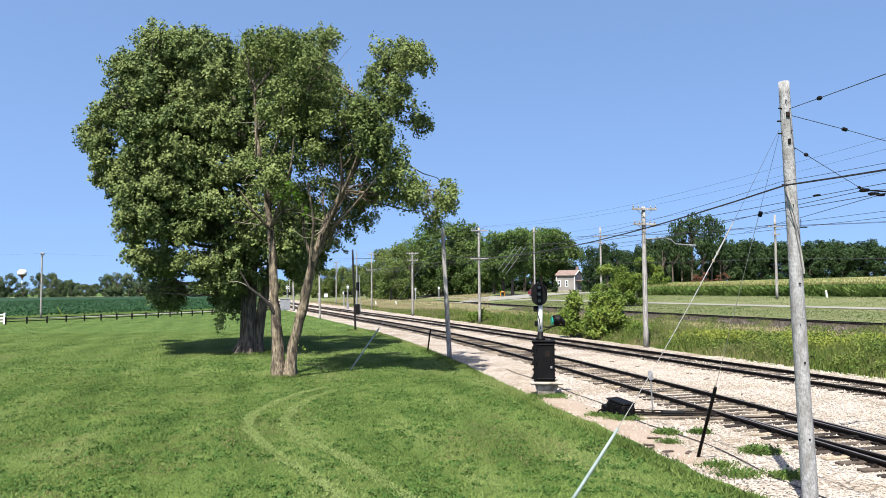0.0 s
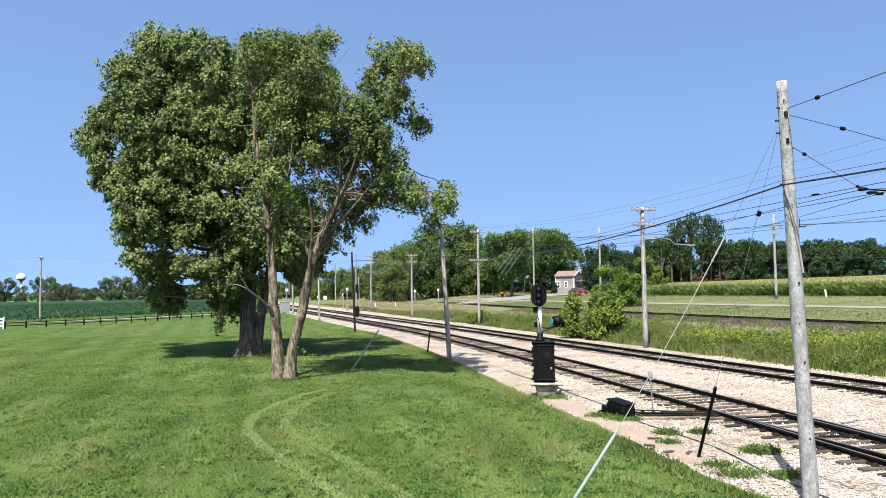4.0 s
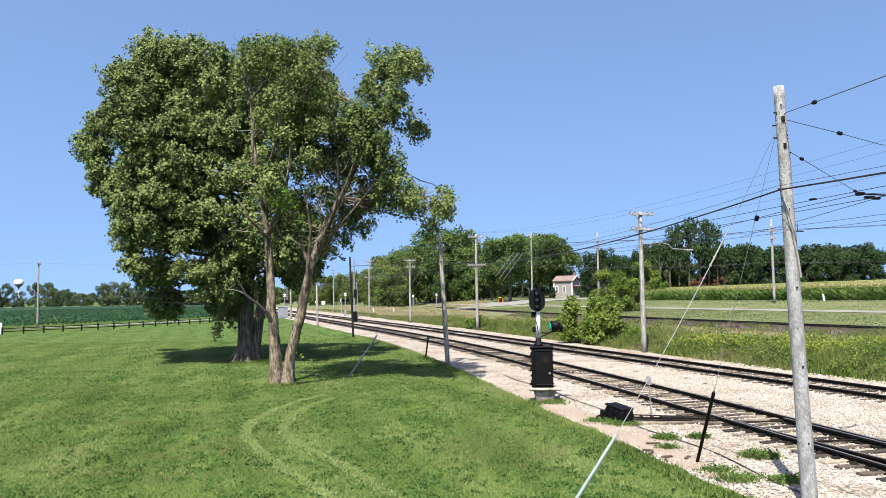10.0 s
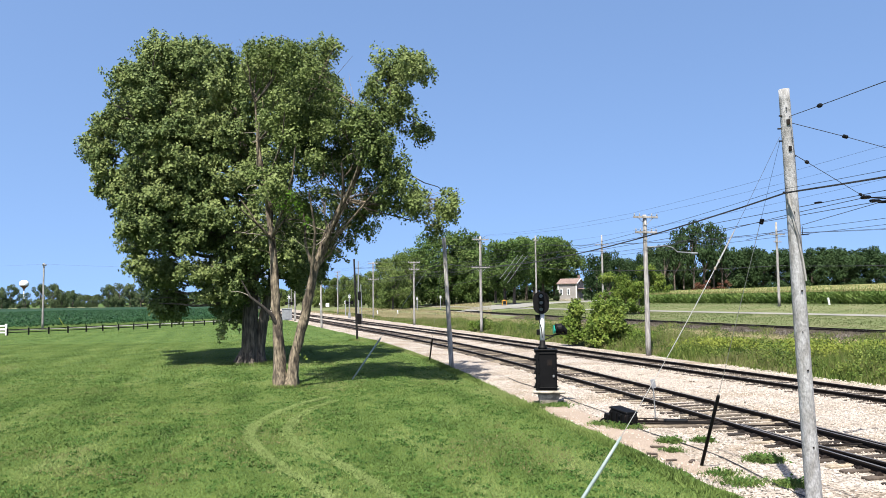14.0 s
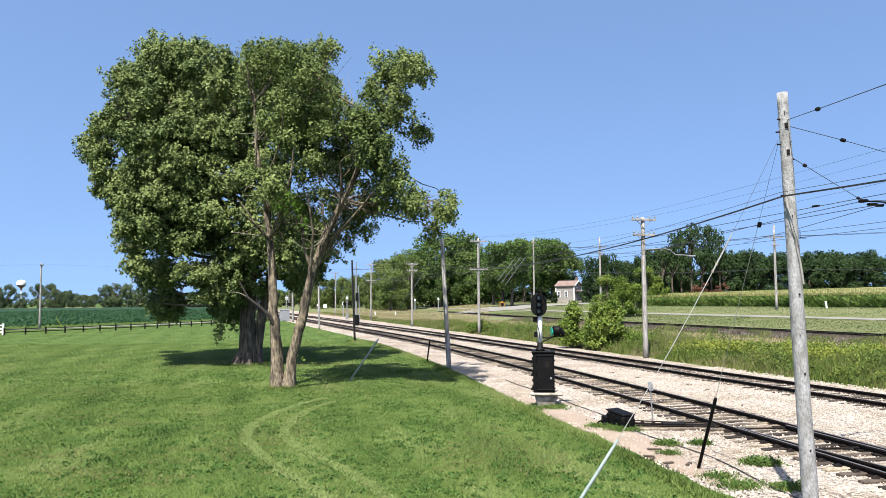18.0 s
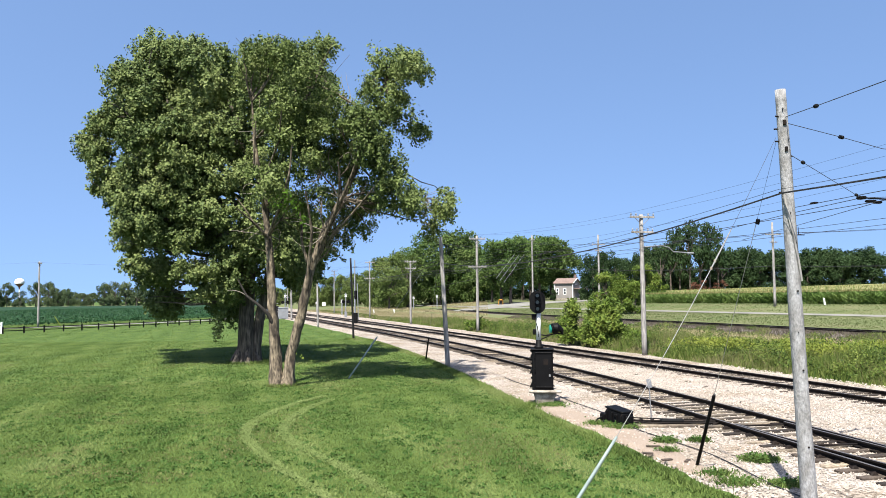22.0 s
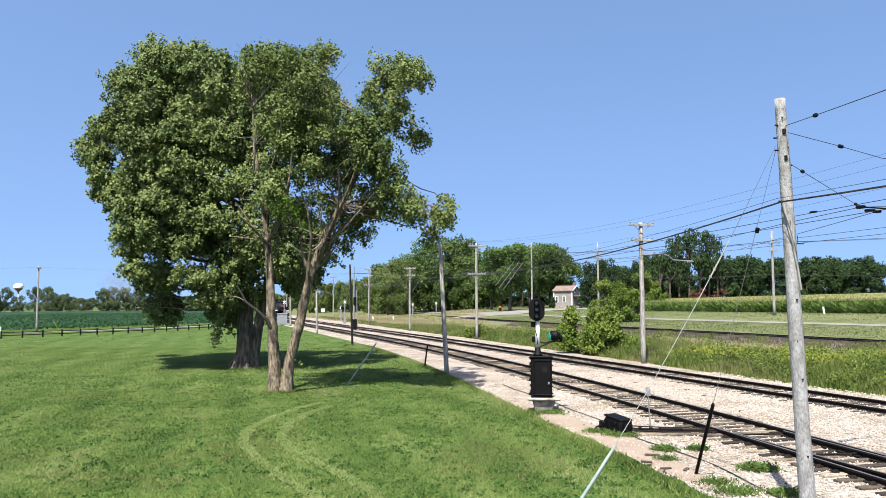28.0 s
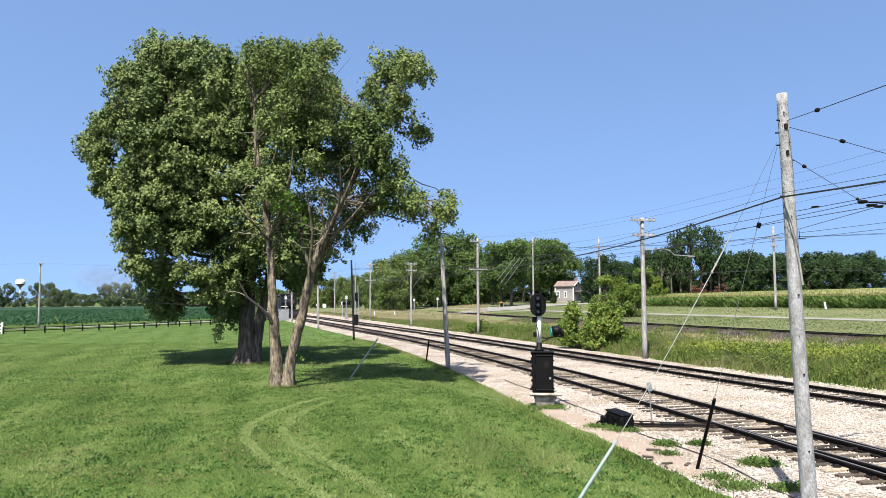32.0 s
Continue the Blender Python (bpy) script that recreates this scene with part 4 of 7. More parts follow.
    run([(5.20, 11.3, 5.235), (5.697, 11.9, 5.205), (7.819, 14.3, 4.996), node], 0.005, ins=((0, 0.95), (1, 0.99), (2, 0.7)))
    run([node, (9.2, 14.7, 5.02), (17.2, 16.0, 5.7)])
    run([node, (8.0, 17.4, 5.0), (far_x(36.0), 36.0, 5.2)], 0.007)
    run([(8.735, 15.0, 4.98), (9.9, 21.0, 5.07), (far_x(28.5), 28.5, 5.19)], 0.007)
    run([(8.735, 15.0, 4.98), (9.6, 13.0, 4.96), (11.6, 8.0, 4.95)], 0.007)
    part("pull_off_bar", Shape().tube([(8.03, 14.6, 4.99), (8.735, 14.9, 4.99), (9.4, 15.1, 4.98)], 0.016, 8), M_BLACK, spans)
    for p, size in ((node, (0.13, 0.16, 0.06)), ((8.30, 14.7, 4.93), (0.20, 0.12, 0.05)), ((8.55, 14.9, 4.93), (0.16, 0.10, 0.05)), ((7.55, 15.4, 4.99), (0.10, 0.16, 0.035))):
        part("trolley_ear", Shape().box(p, size, Matrix.Rotation(0.3, 3, "Z"), edge=0.018), M_BLACK, spans)
    part("hanger", Shape().tube([(11.70, 25.0, 5.36), (11.70, 25.0, 5.10)], 0.012, 6), M_BLACK, spans)
    part("hanger_clip", Shape().box((11.74, 25.0, 5.09), (0.34, 0.04, 0.03), edge=0.01), M_BLACK, spans)
    for y in (36, 60, 87):
        px = {36: (0.0, 35, 5.6), 60: (-7.0, 60, 5.7), 87: (-14.0, 87, 5.4)}[y]
        run([px, (near_x(y), y, 5.28), (far_x(y), y, 5.28), (far_x(y) + 3.4, y + 1, 5.9)])

    # guys of the leaning pole and of the next one
    def guy(top, foot, share, r, mat, label, name="guy_wire", slack=False):
        g = thing(name, Matrix.Identity(4), label, "guy wire", "guy wires")
        a, b = Vector(top), Vector(foot)
        path = [a.lerp(b, i / 12) - Vector((0, 0, 0.23 * 4 * (i / 12) * (1 - i / 12))) for i in range(13)] if slack else [a, a.lerp(b, 0.22), b]
        a = path[0]
        # one strand in two tones: bright below, darkened above where sky lies behind
        part("strand", Shape().tube(path[3:] if slack else path[1:], 0.0052, 6), M_GUY, g)
        part("upper_strand", Shape().tube(path[:4] if slack else path[:2], 0.0026, 6), M_WIRE, g, "upper strand thinned and darkened against the sky")
        part("sleeve", Shape().tube(path[-1:-5:-1] if slack else [b, b.lerp(a, share * 0.6), b.lerp(a, share * 0.98), b.lerp(a, share)], [r, r, r, r * 0.7], 10), mat, g, smooth=True)
        part("anchor_eye", Shape().tube([b + Vector((0, 0, -0.15)), b + (a - b).normalized() * 0.08], 0.02, 6), M_RAIL, g)
        return g

    b = guy((5.0, 11.28, 5.48), (1.57, 10.7, 0.0), 0.235, 0.026, M_SLEEVE, "bright guy wire with a pale green sleeve on the lawn", slack=True)
    def on_guy(f):
        return Vector((5.0, 11.28, 5.48)).lerp(Vector((1.57, 10.7, 0.0)), f) - Vector((0, 0, 0.92 * f * (1 - f)))
    part("grip", Shape().tube([on_guy(f) for f in (0.22, 0.235, 0.26, 0.29, 0.31, 0.325)], [0.005, 0.011, 0.012, 0.012, 0.012, 0.005], 8), M_GUY, b, "thick wrapped wire grip")
    for f, w in ((0.318, 0.024), (0.300, 0.020)):
        part("clamp", Shape().box(on_guy(f), (0.034, w, 0.05), edge=0.008), M_DEAD, b)
    k = guy((5.02, 11.32, 5.43), (4.63, 14.21, 0.05), 0.255, 0.030, M_BLACK, "guy wire with a black sleeve on the ballast")
    insulator(k, (4.955, 11.93, 4.29), (0.39, -2.9, 5.4), 0.042)
    guy((-0.02, 35.0, 5.6), (-3.71, 30.65, 0.0), 0.28, 0.035, M_SLEEVE, "guy wire with a pale green sleeve under the trees")
    # pale pull-off strands by the crossarm pole
    for k in range(3):
        wire((7.0 + 0.46 * k, 73.0, 7.22), (5.2 + 0.36 * k, 72.6, 4.95 - 0.2 * k), 0.0, 0.016, "pale slanting stay strand at the crossarm poles", M_GALV, n=2)
    guy((-0.02, 35.0, 5.5), (-0.82, 39.24, 0.05), 0.21, 0.040, M_BLACK, "guy wire with a black sleeve by the near track")


build_lines()


# ---------------------------------------------------------------- the two big trees
def crown_points(clumps, depth, rng, twigs, per, hang, gap=-0.26, home=(0.0, 1e6), spread=0.10, fine=-0.08):
    """Leaf centres in drooping tufts that fill lumps of a crown. clumps give x, z and radius; a lump set nearer or farther than the trunk's
    place (home) keeps its bearing."""
    out = []
    for x, z, r in clumps:
        dy = rng.uniform(-depth * 0.8, depth)
        k = 1 + dy / home[1]
        x, z, r = (x + home[0]) * k - home[0], 3.15 + (z - 3.15) * k, r * k
        n = int(twigs * r ** 1.7)
        u = rng.normal(size=(n, 3))
        u /= np.linalg.norm(u, axis=1)[:, None]
        rad = rng.uniform(0.35, 1.0, n) ** 0.6
        rad = np.where(rng.uniform(0, 1, n) < 0.10, rng.uniform(1.0, 1.28, n), rad)
        lump = np.array([0.82 + 0.42 * wob(a * 1.9 + x, b * 1.9 + z, c * 1.9) for a, b, c in u])
        c = np.stack([x + u[:, 0] * r * rad * lump, dy + u[:, 1] * r * 1.35 * rad * lump, z + u[:, 2] * r * 0.95 * rad * lump], 1)
        keep = np.array([wob(p[0] * 1.2 + 5.1, p[1] * 0.7, p[2] * 1.2) > gap and wob(p[0] * 2.7, p[1] * 2.0 + 3.3, p[2] * 2.7) > fine for p in c])
        c, u = c[keep], u[keep]
        n = len(c)
        d = u * 0.35 + np.stack([rng.normal(0, 0.25, n), rng.normal(0, 0.25, n), np.full(n, -hang)], 1)
        t = rng.uniform(-0.3, 1.0, (n, per, 1))
        pts = c[:, None, :] + d[:, None, :] * 0.42 * t + rng.normal(0, spread, (n, per, 3)) * (1.15 - 0.6 * np.abs(t))
        out.append(np.concatenate([pts.reshape(-1, 3), np.repeat(u, per, 0)], 1))
    return np.concatenate(out)


def limb(s, a, b, r0, r1, rng, n=7, bend=0.12):
    a, b = Vector(a), Vector(b)
    L = (b - a).length
    pts = []
    off = Vector(rng.normal(0, 1, 3)) * L * bend
    for i in range(n + 1):
        u = i / n
        p = a.lerp(b, u) + off * math.sin(math.pi * u) + Vector(rng.normal(0, 0.012 * L, 3)) * (0 < i < n)
        pts.append(p)
    s.tube(pts, [r0 + (r1 - r0) * (i / n) ** 0.8 for i in range(n + 1)], 7, False, 0.1)
    return pts


CROWN_B = ((-14.5, 15.9, 1.28), (-12.5, 15.6, 1.42), (-15.9, 14.3, 1.42), (-13.9, 13.7, 1.71), (-11.6, 14.0, 1.71), (-9.6, 14.9, 1.57),
    (-8.1, 15.4, 1.14), (-17.1, 12.4, 1.0), (-15.3, 11.7, 1.57), (-13.0, 11.4, 1.71), (-17.9, 11.0, 0.85), (-10.7, 11.7, 1.42),
    (-17.0, 9.4, 1.0), (-15.0, 9.1, 1.57), (-12.7, 8.8, 1.57), (-15.6, 7.1, 1.14), (-13.8, 6.8, 1.42), (-11.8, 6.8, 1.42),
    (-14.3, 4.7, 0.95), (-14.1, 3.1, 0.91), (-12.4, 4.6, 0.75), (-10.9, 3.0, 1.0), (-10.4, 5.0, 1.28), (-8.1, 5.6, 1.2),
    # (-7.6, 15.1) and the next two: mostly hidden by the willow, added to cast shadow
    (-6.8, 4.7, 0.85), (-6.4, 5.9, 1.03), (-8.3, 6.5, 1.14), (-7.1, 6.0, 1.08), (-7.4, 4.4, 0.85), (-7.6, 15.1, 1.28),
    (-6.4, 14.3, 1.28), (-7.0, 12.8, 1.37), (-7.0, 7.1, 1.03),
    (-17.1, 9.1, 0.50), (-16.6, 8.5, 0.55), (-15.9, 5.9, 0.60), (-15.5, 5.0, 0.60), (-15.1, 4.2, 0.45), (-14.8, 16.2, 0.60), (-13.8, 16.2, 0.65), (-12.8, 15.9, 0.60), (-16.8, 13.3, 0.50), (-16.4, 15.0, 0.50), (-18.1, 11.4, 0.36), (-16.1, 6.9, 0.50), (-15.4, 12.9, 0.90), (-14.0, 12.9, 0.90), (-13.1, 11.1, 0.90), (-14.8, 10.2, 0.90), (-13.9, 8.2, 0.90), (-12.5, 13.5, 0.90))
CROWN_A = ((-7.0, 11.9, 0.73), (-4.7, 12.5, 0.58), (-5.9, 12.4, 0.73), (-5.1, 11.5, 1.04), (-4.0, 12.7, 0.42), (-5.5, 10.2, 1.25),
    (-4.0, 10.0, 1.04), (-3.0, 9.7, 0.93), (-1.9, 11.9, 0.79), (-1.1, 11.9, 0.58), (-0.6, 11.7, 0.33), (-1.9, 10.6, 0.93),
    (-1.3, 9.9, 0.58), (-0.8, 9.4, 0.37), (-2.6, 8.9, 1.04), (-3.8, 8.3, 1.04), (-5.1, 8.5, 1.04), (-1.9, 8.0, 0.73),
    (-3.0, 7.2, 0.87), (-1.7, 7.0, 0.83), (-4.5, 6.8, 0.93), (-0.9, 6.7, 0.58), (0.1, 6.5, 0.44), (-5.5, 6.6, 0.83),
    (-2.8, 5.9, 0.42), (-0.4, 5.8, 0.35), (-6.5, 7.6, 0.93), (-4.7, 5.1, 0.54), (-6.3, 10.2, 0.93), (-3.8, 5.6, 0.66),
    (-2.8, 6.6, 0.79), (-3.4, 6.3, 0.62), (-6.3, 5.6, 0.66),
    (-1.5, 12.4, 0.34), (-0.9, 12.1, 0.28), (-2.9, 10.7, 0.30), (-2.6, 11.3, 0.28), (0.2, 7.0, 0.30), (-0.2, 6.5, 0.28), (-1.0, 7.1, 0.38), (-5.8, 12.6, 0.42), (-6.6, 12.7, 0.42), (-7.1, 12.6, 0.40), (-4.2, 12.7, 0.30))


def gnarled(path, radii, rng, step=0.16, amp=0.05):
    """A stem path with closer points, small crooks and swellings."""
    pts, rad = [], []
    for (a, b), (r0, r1) in zip(zip(path, path[1:]), zip(radii, radii[1:])):
        a, b = Vector(a), Vector(b)
        n = max(1, int((b - a).length / step))
        for i in range(n):
            u = i / n
            p, r = a.lerp(b, u), r0 + (r1 - r0) * u
            pts.append(p + Vector((wob(p.z * 1.3, a.x, 1.0), wob(p.z * 1.3, a.x, 9.0), 0)) * amp * min(1, max(0, p.z)))
            rad.append(r * (1 + 0.16 * wob(p.z * 2.3, 4.0, r)))
    pts.append(Vector(path[-1]))
    rad.append(radii[-1])
    return pts, rad


def build_cottonwood():
    rng = np.random.default_rng(3)
    x0, y0 = -9.85, 38.9
    t = thing("cottonwood_tree", pose(x0, y0, 0), "large cottonwood with a furrowed grey trunk and drooping leafy crown", "tree", "lawn trees")
    cl = [(x - x0, z, r) for x, z, r in CROWN_B]
    trunk = Shape()
    trunk.tube([(0, 0, -0.15), (0, 0, 0.15), (0.0, 0, 0.6), (0, 0, 1.3), (0.02, 0, 2.4), (0.05, 0, 3.6), (0.0, 0.1, 4.8), (0.15, 0.1, 6.4), (0.0, 0.2, 8.7), (-0.5, 0.1, 11.0), (-1.2, 0, 13.2)],
               [0.74, 0.60, 0.46, 0.39, 0.37, 0.37, 0.36, 0.30, 0.23, 0.15, 0.06], 22, False, 0.22)
    trunk.tube([(0.40, 0.1, -0.1), (0.46, 0.1, 0.8), (0.66, 0.15, 2.4), (0.98, 0.2, 3.9), (1.25, 0.2, 5.2), (1.7, 0.3, 7.3), (2.0, 0.3, 9.5), (1.4, 0.2, 12.0)], [0.36, 0.26, 0.235, 0.225, 0.21, 0.17, 0.12, 0.06], 14, False, 0.2)
    for i in range(7):
        a = i * 0.95 + 0.3
        trunk.tube([(math.cos(a) * 0.95, math.sin(a) * 0.95, -0.12), (math.cos(a) * 0.62, math.sin(a) * 0.62, 0.12), (math.cos(a) * 0.28, math.sin(a) * 0.28, 0.9)], [0.1, 0.18, 0.08], 8, False, 0.2)
    part("trunk", trunk, M_BARK, t, "furrowed grey trunk", smooth=True)
    for x, z, r in cl:
        a = (0.05, 0.1, min(10.5, max(3.4, z * 0.62 + 1.0)))
        if x > 0.2:
            a = (1.0, 0.2, min(8, max(4.5, z * 0.6)))
        s = Shape()
        limb(s, a, (x, rng.uniform(-1, 1), z), 0.14, 0.02, rng)
        for _ in range(3):
            q = Vector((x, 0, z)) + Vector(rng.normal(0, 0.6 * r, 3))
            limb(s, Vector(a).lerp(Vector((x, 0, z)), 0.6), q, 0.04, 0.008, rng, 5)
        part("limb", s, M_BARK, t, smooth=True)
    cl = [(x, z, r * 0.98) for x, z, r in cl]
    home = (x0, y0)
    between = [((a[0] + b[0]) / 2, (a[1] + b[1]) / 2, 0.36 * (a[2] + b[2])) for a, b in itertools.combinations(cl, 2) if 1.2 < math.hypot(a[0] - b[0], a[1] - b[1]) < 2.6 and a[1] + b[1] > 13]
    fill = crown_points(between[::2], 2.2, rng, 130, 22, 0.4, home=home, fine=-0.3)
    pts = np.concatenate([fill, crown_points(cl, 4.0, rng, 200, 22, 0.4, home=home), crown_points([(x, z, r * 0.98) for x, z, r in cl], 3.2, rng, 115, 22, 0.4, home=home, fine=-1.0, gap=-0.5) + np.array([0, 0.9, 0, 0, 0, 0])])
    part("crown", cards("crown", leaf_cards(pts, 0.128, rng, 0.6), 4, M_COTTON), M_COTTON, t, "dense drooping grey-green foliage")
    # the part of the crown that hangs out in front of the trunk
    front = [(0.2, 7.4, 1.1), (-0.6, 9.4, 1.3), (0.8, 10.4, 1.2), (1.2, 12.4, 1.3), (0.2, 13.6, 1.3), (-0.9, 6.0, 1.0), (0.9, 6.3, 0.8), (-0.9, 3.9, 0.8), (-0.4, 5.0, 0.8), (1.9, 8.6, 1.1), (2.4, 11.6, 1.1), (2.0, 13.6, 1.0), (0.1, 6.2, 0.9), (-3.1, 11.0, 1.3), (-3.9, 9.1, 1.3), (-2.2, 9.4, 1.2), (-4.7, 11.3, 1.2), (-5.5, 8.3, 1.1), (-3.1, 6.5, 1.0), (-4.6, 6.4, 0.9), (-2.0, 5.0, 0.8), (-1.7, 7.7, 1.0), (-2.9, 8.0, 1.0), (-2.4, 3.7, 0.6), (-3.4, 4.9, 0.5), (-1.7, 14.3, 0.80), (-1.4, 12.1, 0.80), (-1.2, 15.7, 0.60), (-1.9, 10.8, 0.75), (-2.7, 15.2, 0.70), (-0.5, 14.0, 0.70),
             (-5.5, 13.5, 0.95), (-3.2, 9.7, 0.95), (-6.0, 11.7, 0.80), (-4.3, 8.9, 0.85), (-4.1, 11.7, 0.90), (-6.2, 10.0, 0.70), (-2.4, 12.0, 0.80), (-4.9, 7.1, 0.70)]
    k = 1 - 2.4 / y0
    front = [((x + x0) * k - x0, 3.15 + (z - 3.15) * k, r * 0.95) for x, z, r in front]
    pts = crown_points(front, 0.7, rng, 190, 22, 0.45, home=home) - np.array([0, 2.4, 0, 0, 0, 0])
    low = crown_points([(-0.85, 2.4, 0.5), (-0.6, 3.3, 0.65), (0.0, 4.4, 0.7), (0.5, 5.4, 0.8), (-1.0, 1.8, 0.4), (-0.9, 4.4, 0.7), (0.6, 3.9, 0.5)], 0.3, rng, 150, 22, 0.5, home=home) - np.array([0, 0.9, 0, 0, 0, 0])
    pts = np.concatenate([pts, low])
    part("front_crown", cards("front_crown", leaf_cards(pts, 0.128, rng, 0.6), 4, M_COTTON), M_COTTON, t, "boughs hanging out before the trunk")


def build_willow():
    rng = np.random.default_rng(5)
    x0, y0 = -5.84, 28.2
    t = thing("willow_tree", pose(x0, y0, 0), "two-stemmed tree with tan bark and a ragged leafy crown", "tree", "lawn trees")
    cl = [(x - x0, z, r) for x, z, r in CROWN_A]
    left = [(-0.13, 0, -0.1), (-0.20, 0, 0.35), (-0.26, 0.05, 1.4), (-0.35, 0.1, 2.64), (-0.44, 0.1, 3.88), (-0.55, 0.15, 5.55), (-0.8, 0.2, 7.2), (-1.1, 0.2, 9.1), (-1.2, 0.2, 10.6)]
    right = [(0.17, 0, -0.1), (0.22, 0, 0.35), (0.36, -0.05, 1.2), (0.71, -0.1, 2.63), (1.10, -0.15, 4.29), (1.6, -0.2, 5.64), (2.22, -0.2, 6.8), (2.85, -0.1, 8.25), (3.45, 0, 9.94), (3.8, 0, 11.3)]
    a = part("trunk", Shape().tube(*gnarled(left, [0.40, 0.26, 0.185, 0.165, 0.15, 0.125, 0.10, 0.07, 0.03], rng), 18, False, 0.3), M_BARKLIGHT, t, "left stem with tan furrowed bark", smooth=True)
    b = part("trunk", Shape().tube(*gnarled(right, [0.38, 0.24, 0.18, 0.165, 0.16, 0.14, 0.11, 0.08, 0.045, 0.02], rng), 18, False, 0.3), M_BARKLIGHT, t, "right stem with tan furrowed bark", smooth=True)
    flare = Shape()
    for i in range(6):
        g = i * 1.1
        flare.tube([(math.cos(g) * 0.52, math.sin(g) * 0.4, -0.1), (math.cos(g) * 0.3, math.sin(g) * 0.24, 0.1), (math.cos(g) * 0.2, math.sin(g) * 0.15, 0.5)], [0.06, 0.13, 0.08], 8, False, 0.2)
    part("root_flare", flare, M_BARKLIGHT, t, smooth=True)
    for x, z, r in cl:
        zz = max(4.5, z - 1.6) if x < 3 else z + 0.5
        path = sorted(left + right, key=lambda q: abs(q[2] - zz) + 0.8 * abs(q[0] - x))
        k = 0
        s = Shape()
        if z > 12 and 1.0 < x < 3.5:
            path = [(0.9, 0.0, 10.6)]
        limb(s, path[k], (x, rng.uniform(-0.8, 0.8), z), 0.05, 0.010, rng, 7, 0.05)
        for _ in range(3 if r > 0.6 else 0):
            limb(s, Vector(path[k]).lerp(Vector((x, 0, z)), 0.55), Vector((x, 0, z)) + Vector(rng.normal(0, 0.55 * r, 3)), 0.025, 0.006, rng, 5)
        part("limb", s, M_BARKLIGHT, t, smooth=True)
    for a, b, r0, r1, bend in ((right[4], (0.75, -0.6, 6.3), 0.09, 0.03, 0.12), (left[5], (-1.6, -0.5, 6.9), 0.07, 0.02, 0.12), (right[6], (4.8, 0.0, 6.5), 0.06, 0.02, 0.06), (right[6], (5.6, 0.1, 6.7), 0.05, 0.015, 0.06)):
        s = Shape()
        limb(s, a, b, r0, r1, rng, 9, bend)
        part("limb", s, M_BARKLIGHT, t, smooth=True)

    # limbs that show bare before the foliage
    for pts, r0, r1 in ((((-0.48, -0.1, 5.37), (-0.83, -1.0, 5.9), (-1.23, -1.6, 6.33)), 0.05, 0.02),
                        (((-0.50, -0.1, 5.5), (0.15, -1.0, 6.48), (0.57, -1.6, 7.47), (0.72, -1.8, 8.53)), 0.06, 0.02),
                        (((1.36, -0.2, 5.0), (2.17, -1.0, 6.46), (2.33, -1.6, 7.14), (2.29, -1.8, 7.92)), 0.06, 0.02),
                        (((1.70, -0.2, 5.3), (2.79, -1.0, 6.3), (3.61, -1.6, 7.13)), 0.05, 0.02),
                        (((-0.80, 0.1, 7.2), (0.08, -1.0, 8.84), (0.28, -1.6, 9.78)), 0.05, 0.02),
                        (((0.77, -0.1, 2.9), (1.00, -0.3, 3.9), (1.12, -0.6, 4.73), (1.25, -1.0, 5.58), (1.12, -1.5, 6.94)), 0.10, 0.03),
                        (((2.00, -0.2, 6.3), (2.63, -1.0, 7.45), (3.06, -1.6, 8.51), (3.47, -1.8, 9.71)), 0.06, 0.02),
                        (((-0.70, 0.1, 6.5), (-0.80, -1.0, 7.88), (-0.61, -1.6, 9.42)), 0.06, 0.02)):
        n = len(pts) - 1
        path, rad = gnarled(pts, [r0 + (r1 - r0) * i / n for i in range(n + 1)], rng)
        part("limb", Shape().tube(path, rad, 10, False, 0.2), M_BARKLIGHT, t, "bare tan limb", smooth=True)

    def dead(a, b, r0, r1, n, bend):
        s = Shape()
        limb(s, a, b, r0, r1, rng, n, bend)
        part("dead_branch", s, M_DEAD, t, "bare whitish dead branch", smooth=True)
    for k in range(34):
        path = left if k % 2 else right
        a = Vector(path[rng.integers(5, 8)])
        d = Vector(rng.normal(0, 1, 3))
        d.y = -abs(d.y) * 0.6
        d.z = abs(d.z) * 0.4 - 0.2
        dead(a, a + d.normalized() * rng.uniform(0.6, 1.5), 0.022, 0.004, 6, 0.18)
    dead((2.5, 0, 9.3), (2.35, 0, 11.6), 0.02, 0.004, 6, 0.04)
    dead((2.45, 0, 10.4), (2.2, 0, 11.5), 0.012, 0.004, 5, 0.06)
    for k in range(40):
        dead((4.5 + 0.03 * k, -0.2, 6.8), Vector((4.9 + 0.03 * k, -0.3, 6.6)) + Vector(rng.normal(0, 0.33, 3)), 0.011, 0.004, 5, 0.2)
    # low limb darkened by colour to look shaded by the crown
    part("limb", Shape().tube([(-0.30, 0.02, 2.2), (-0.48, -0.12, 2.62), (-0.80, -0.2, 2.95), (-1.25, -0.22, 3.3), (-1.55, -0.3, 3.9)], [0.085, 0.07, 0.055, 0.045, 0.02], 10, False, 0.15), M_BARKSHADE, t, "crooked low limb coloured as in the crown's shade", smooth=True)
    dead((-1.25, -0.22, 3.3), (-1.9, -0.4, 3.5), 0.018, 0.006, 6, 0.1)
    cl = [(x, z, r * 0.98) for x, z, r in cl]
    home = (x0, y0)
    # the lowest lumps grow behind the bare limbs
    under = [c for c in cl if c[1] < 7.4 and c[0] < 3.6]
    cl = [c for c in cl if c not in under]
    k = 1 + 1.1 / y0
    under = [((x + x0) * k - x0, 3.15 + (z - 3.15) * k, r) for x, z, r in under]
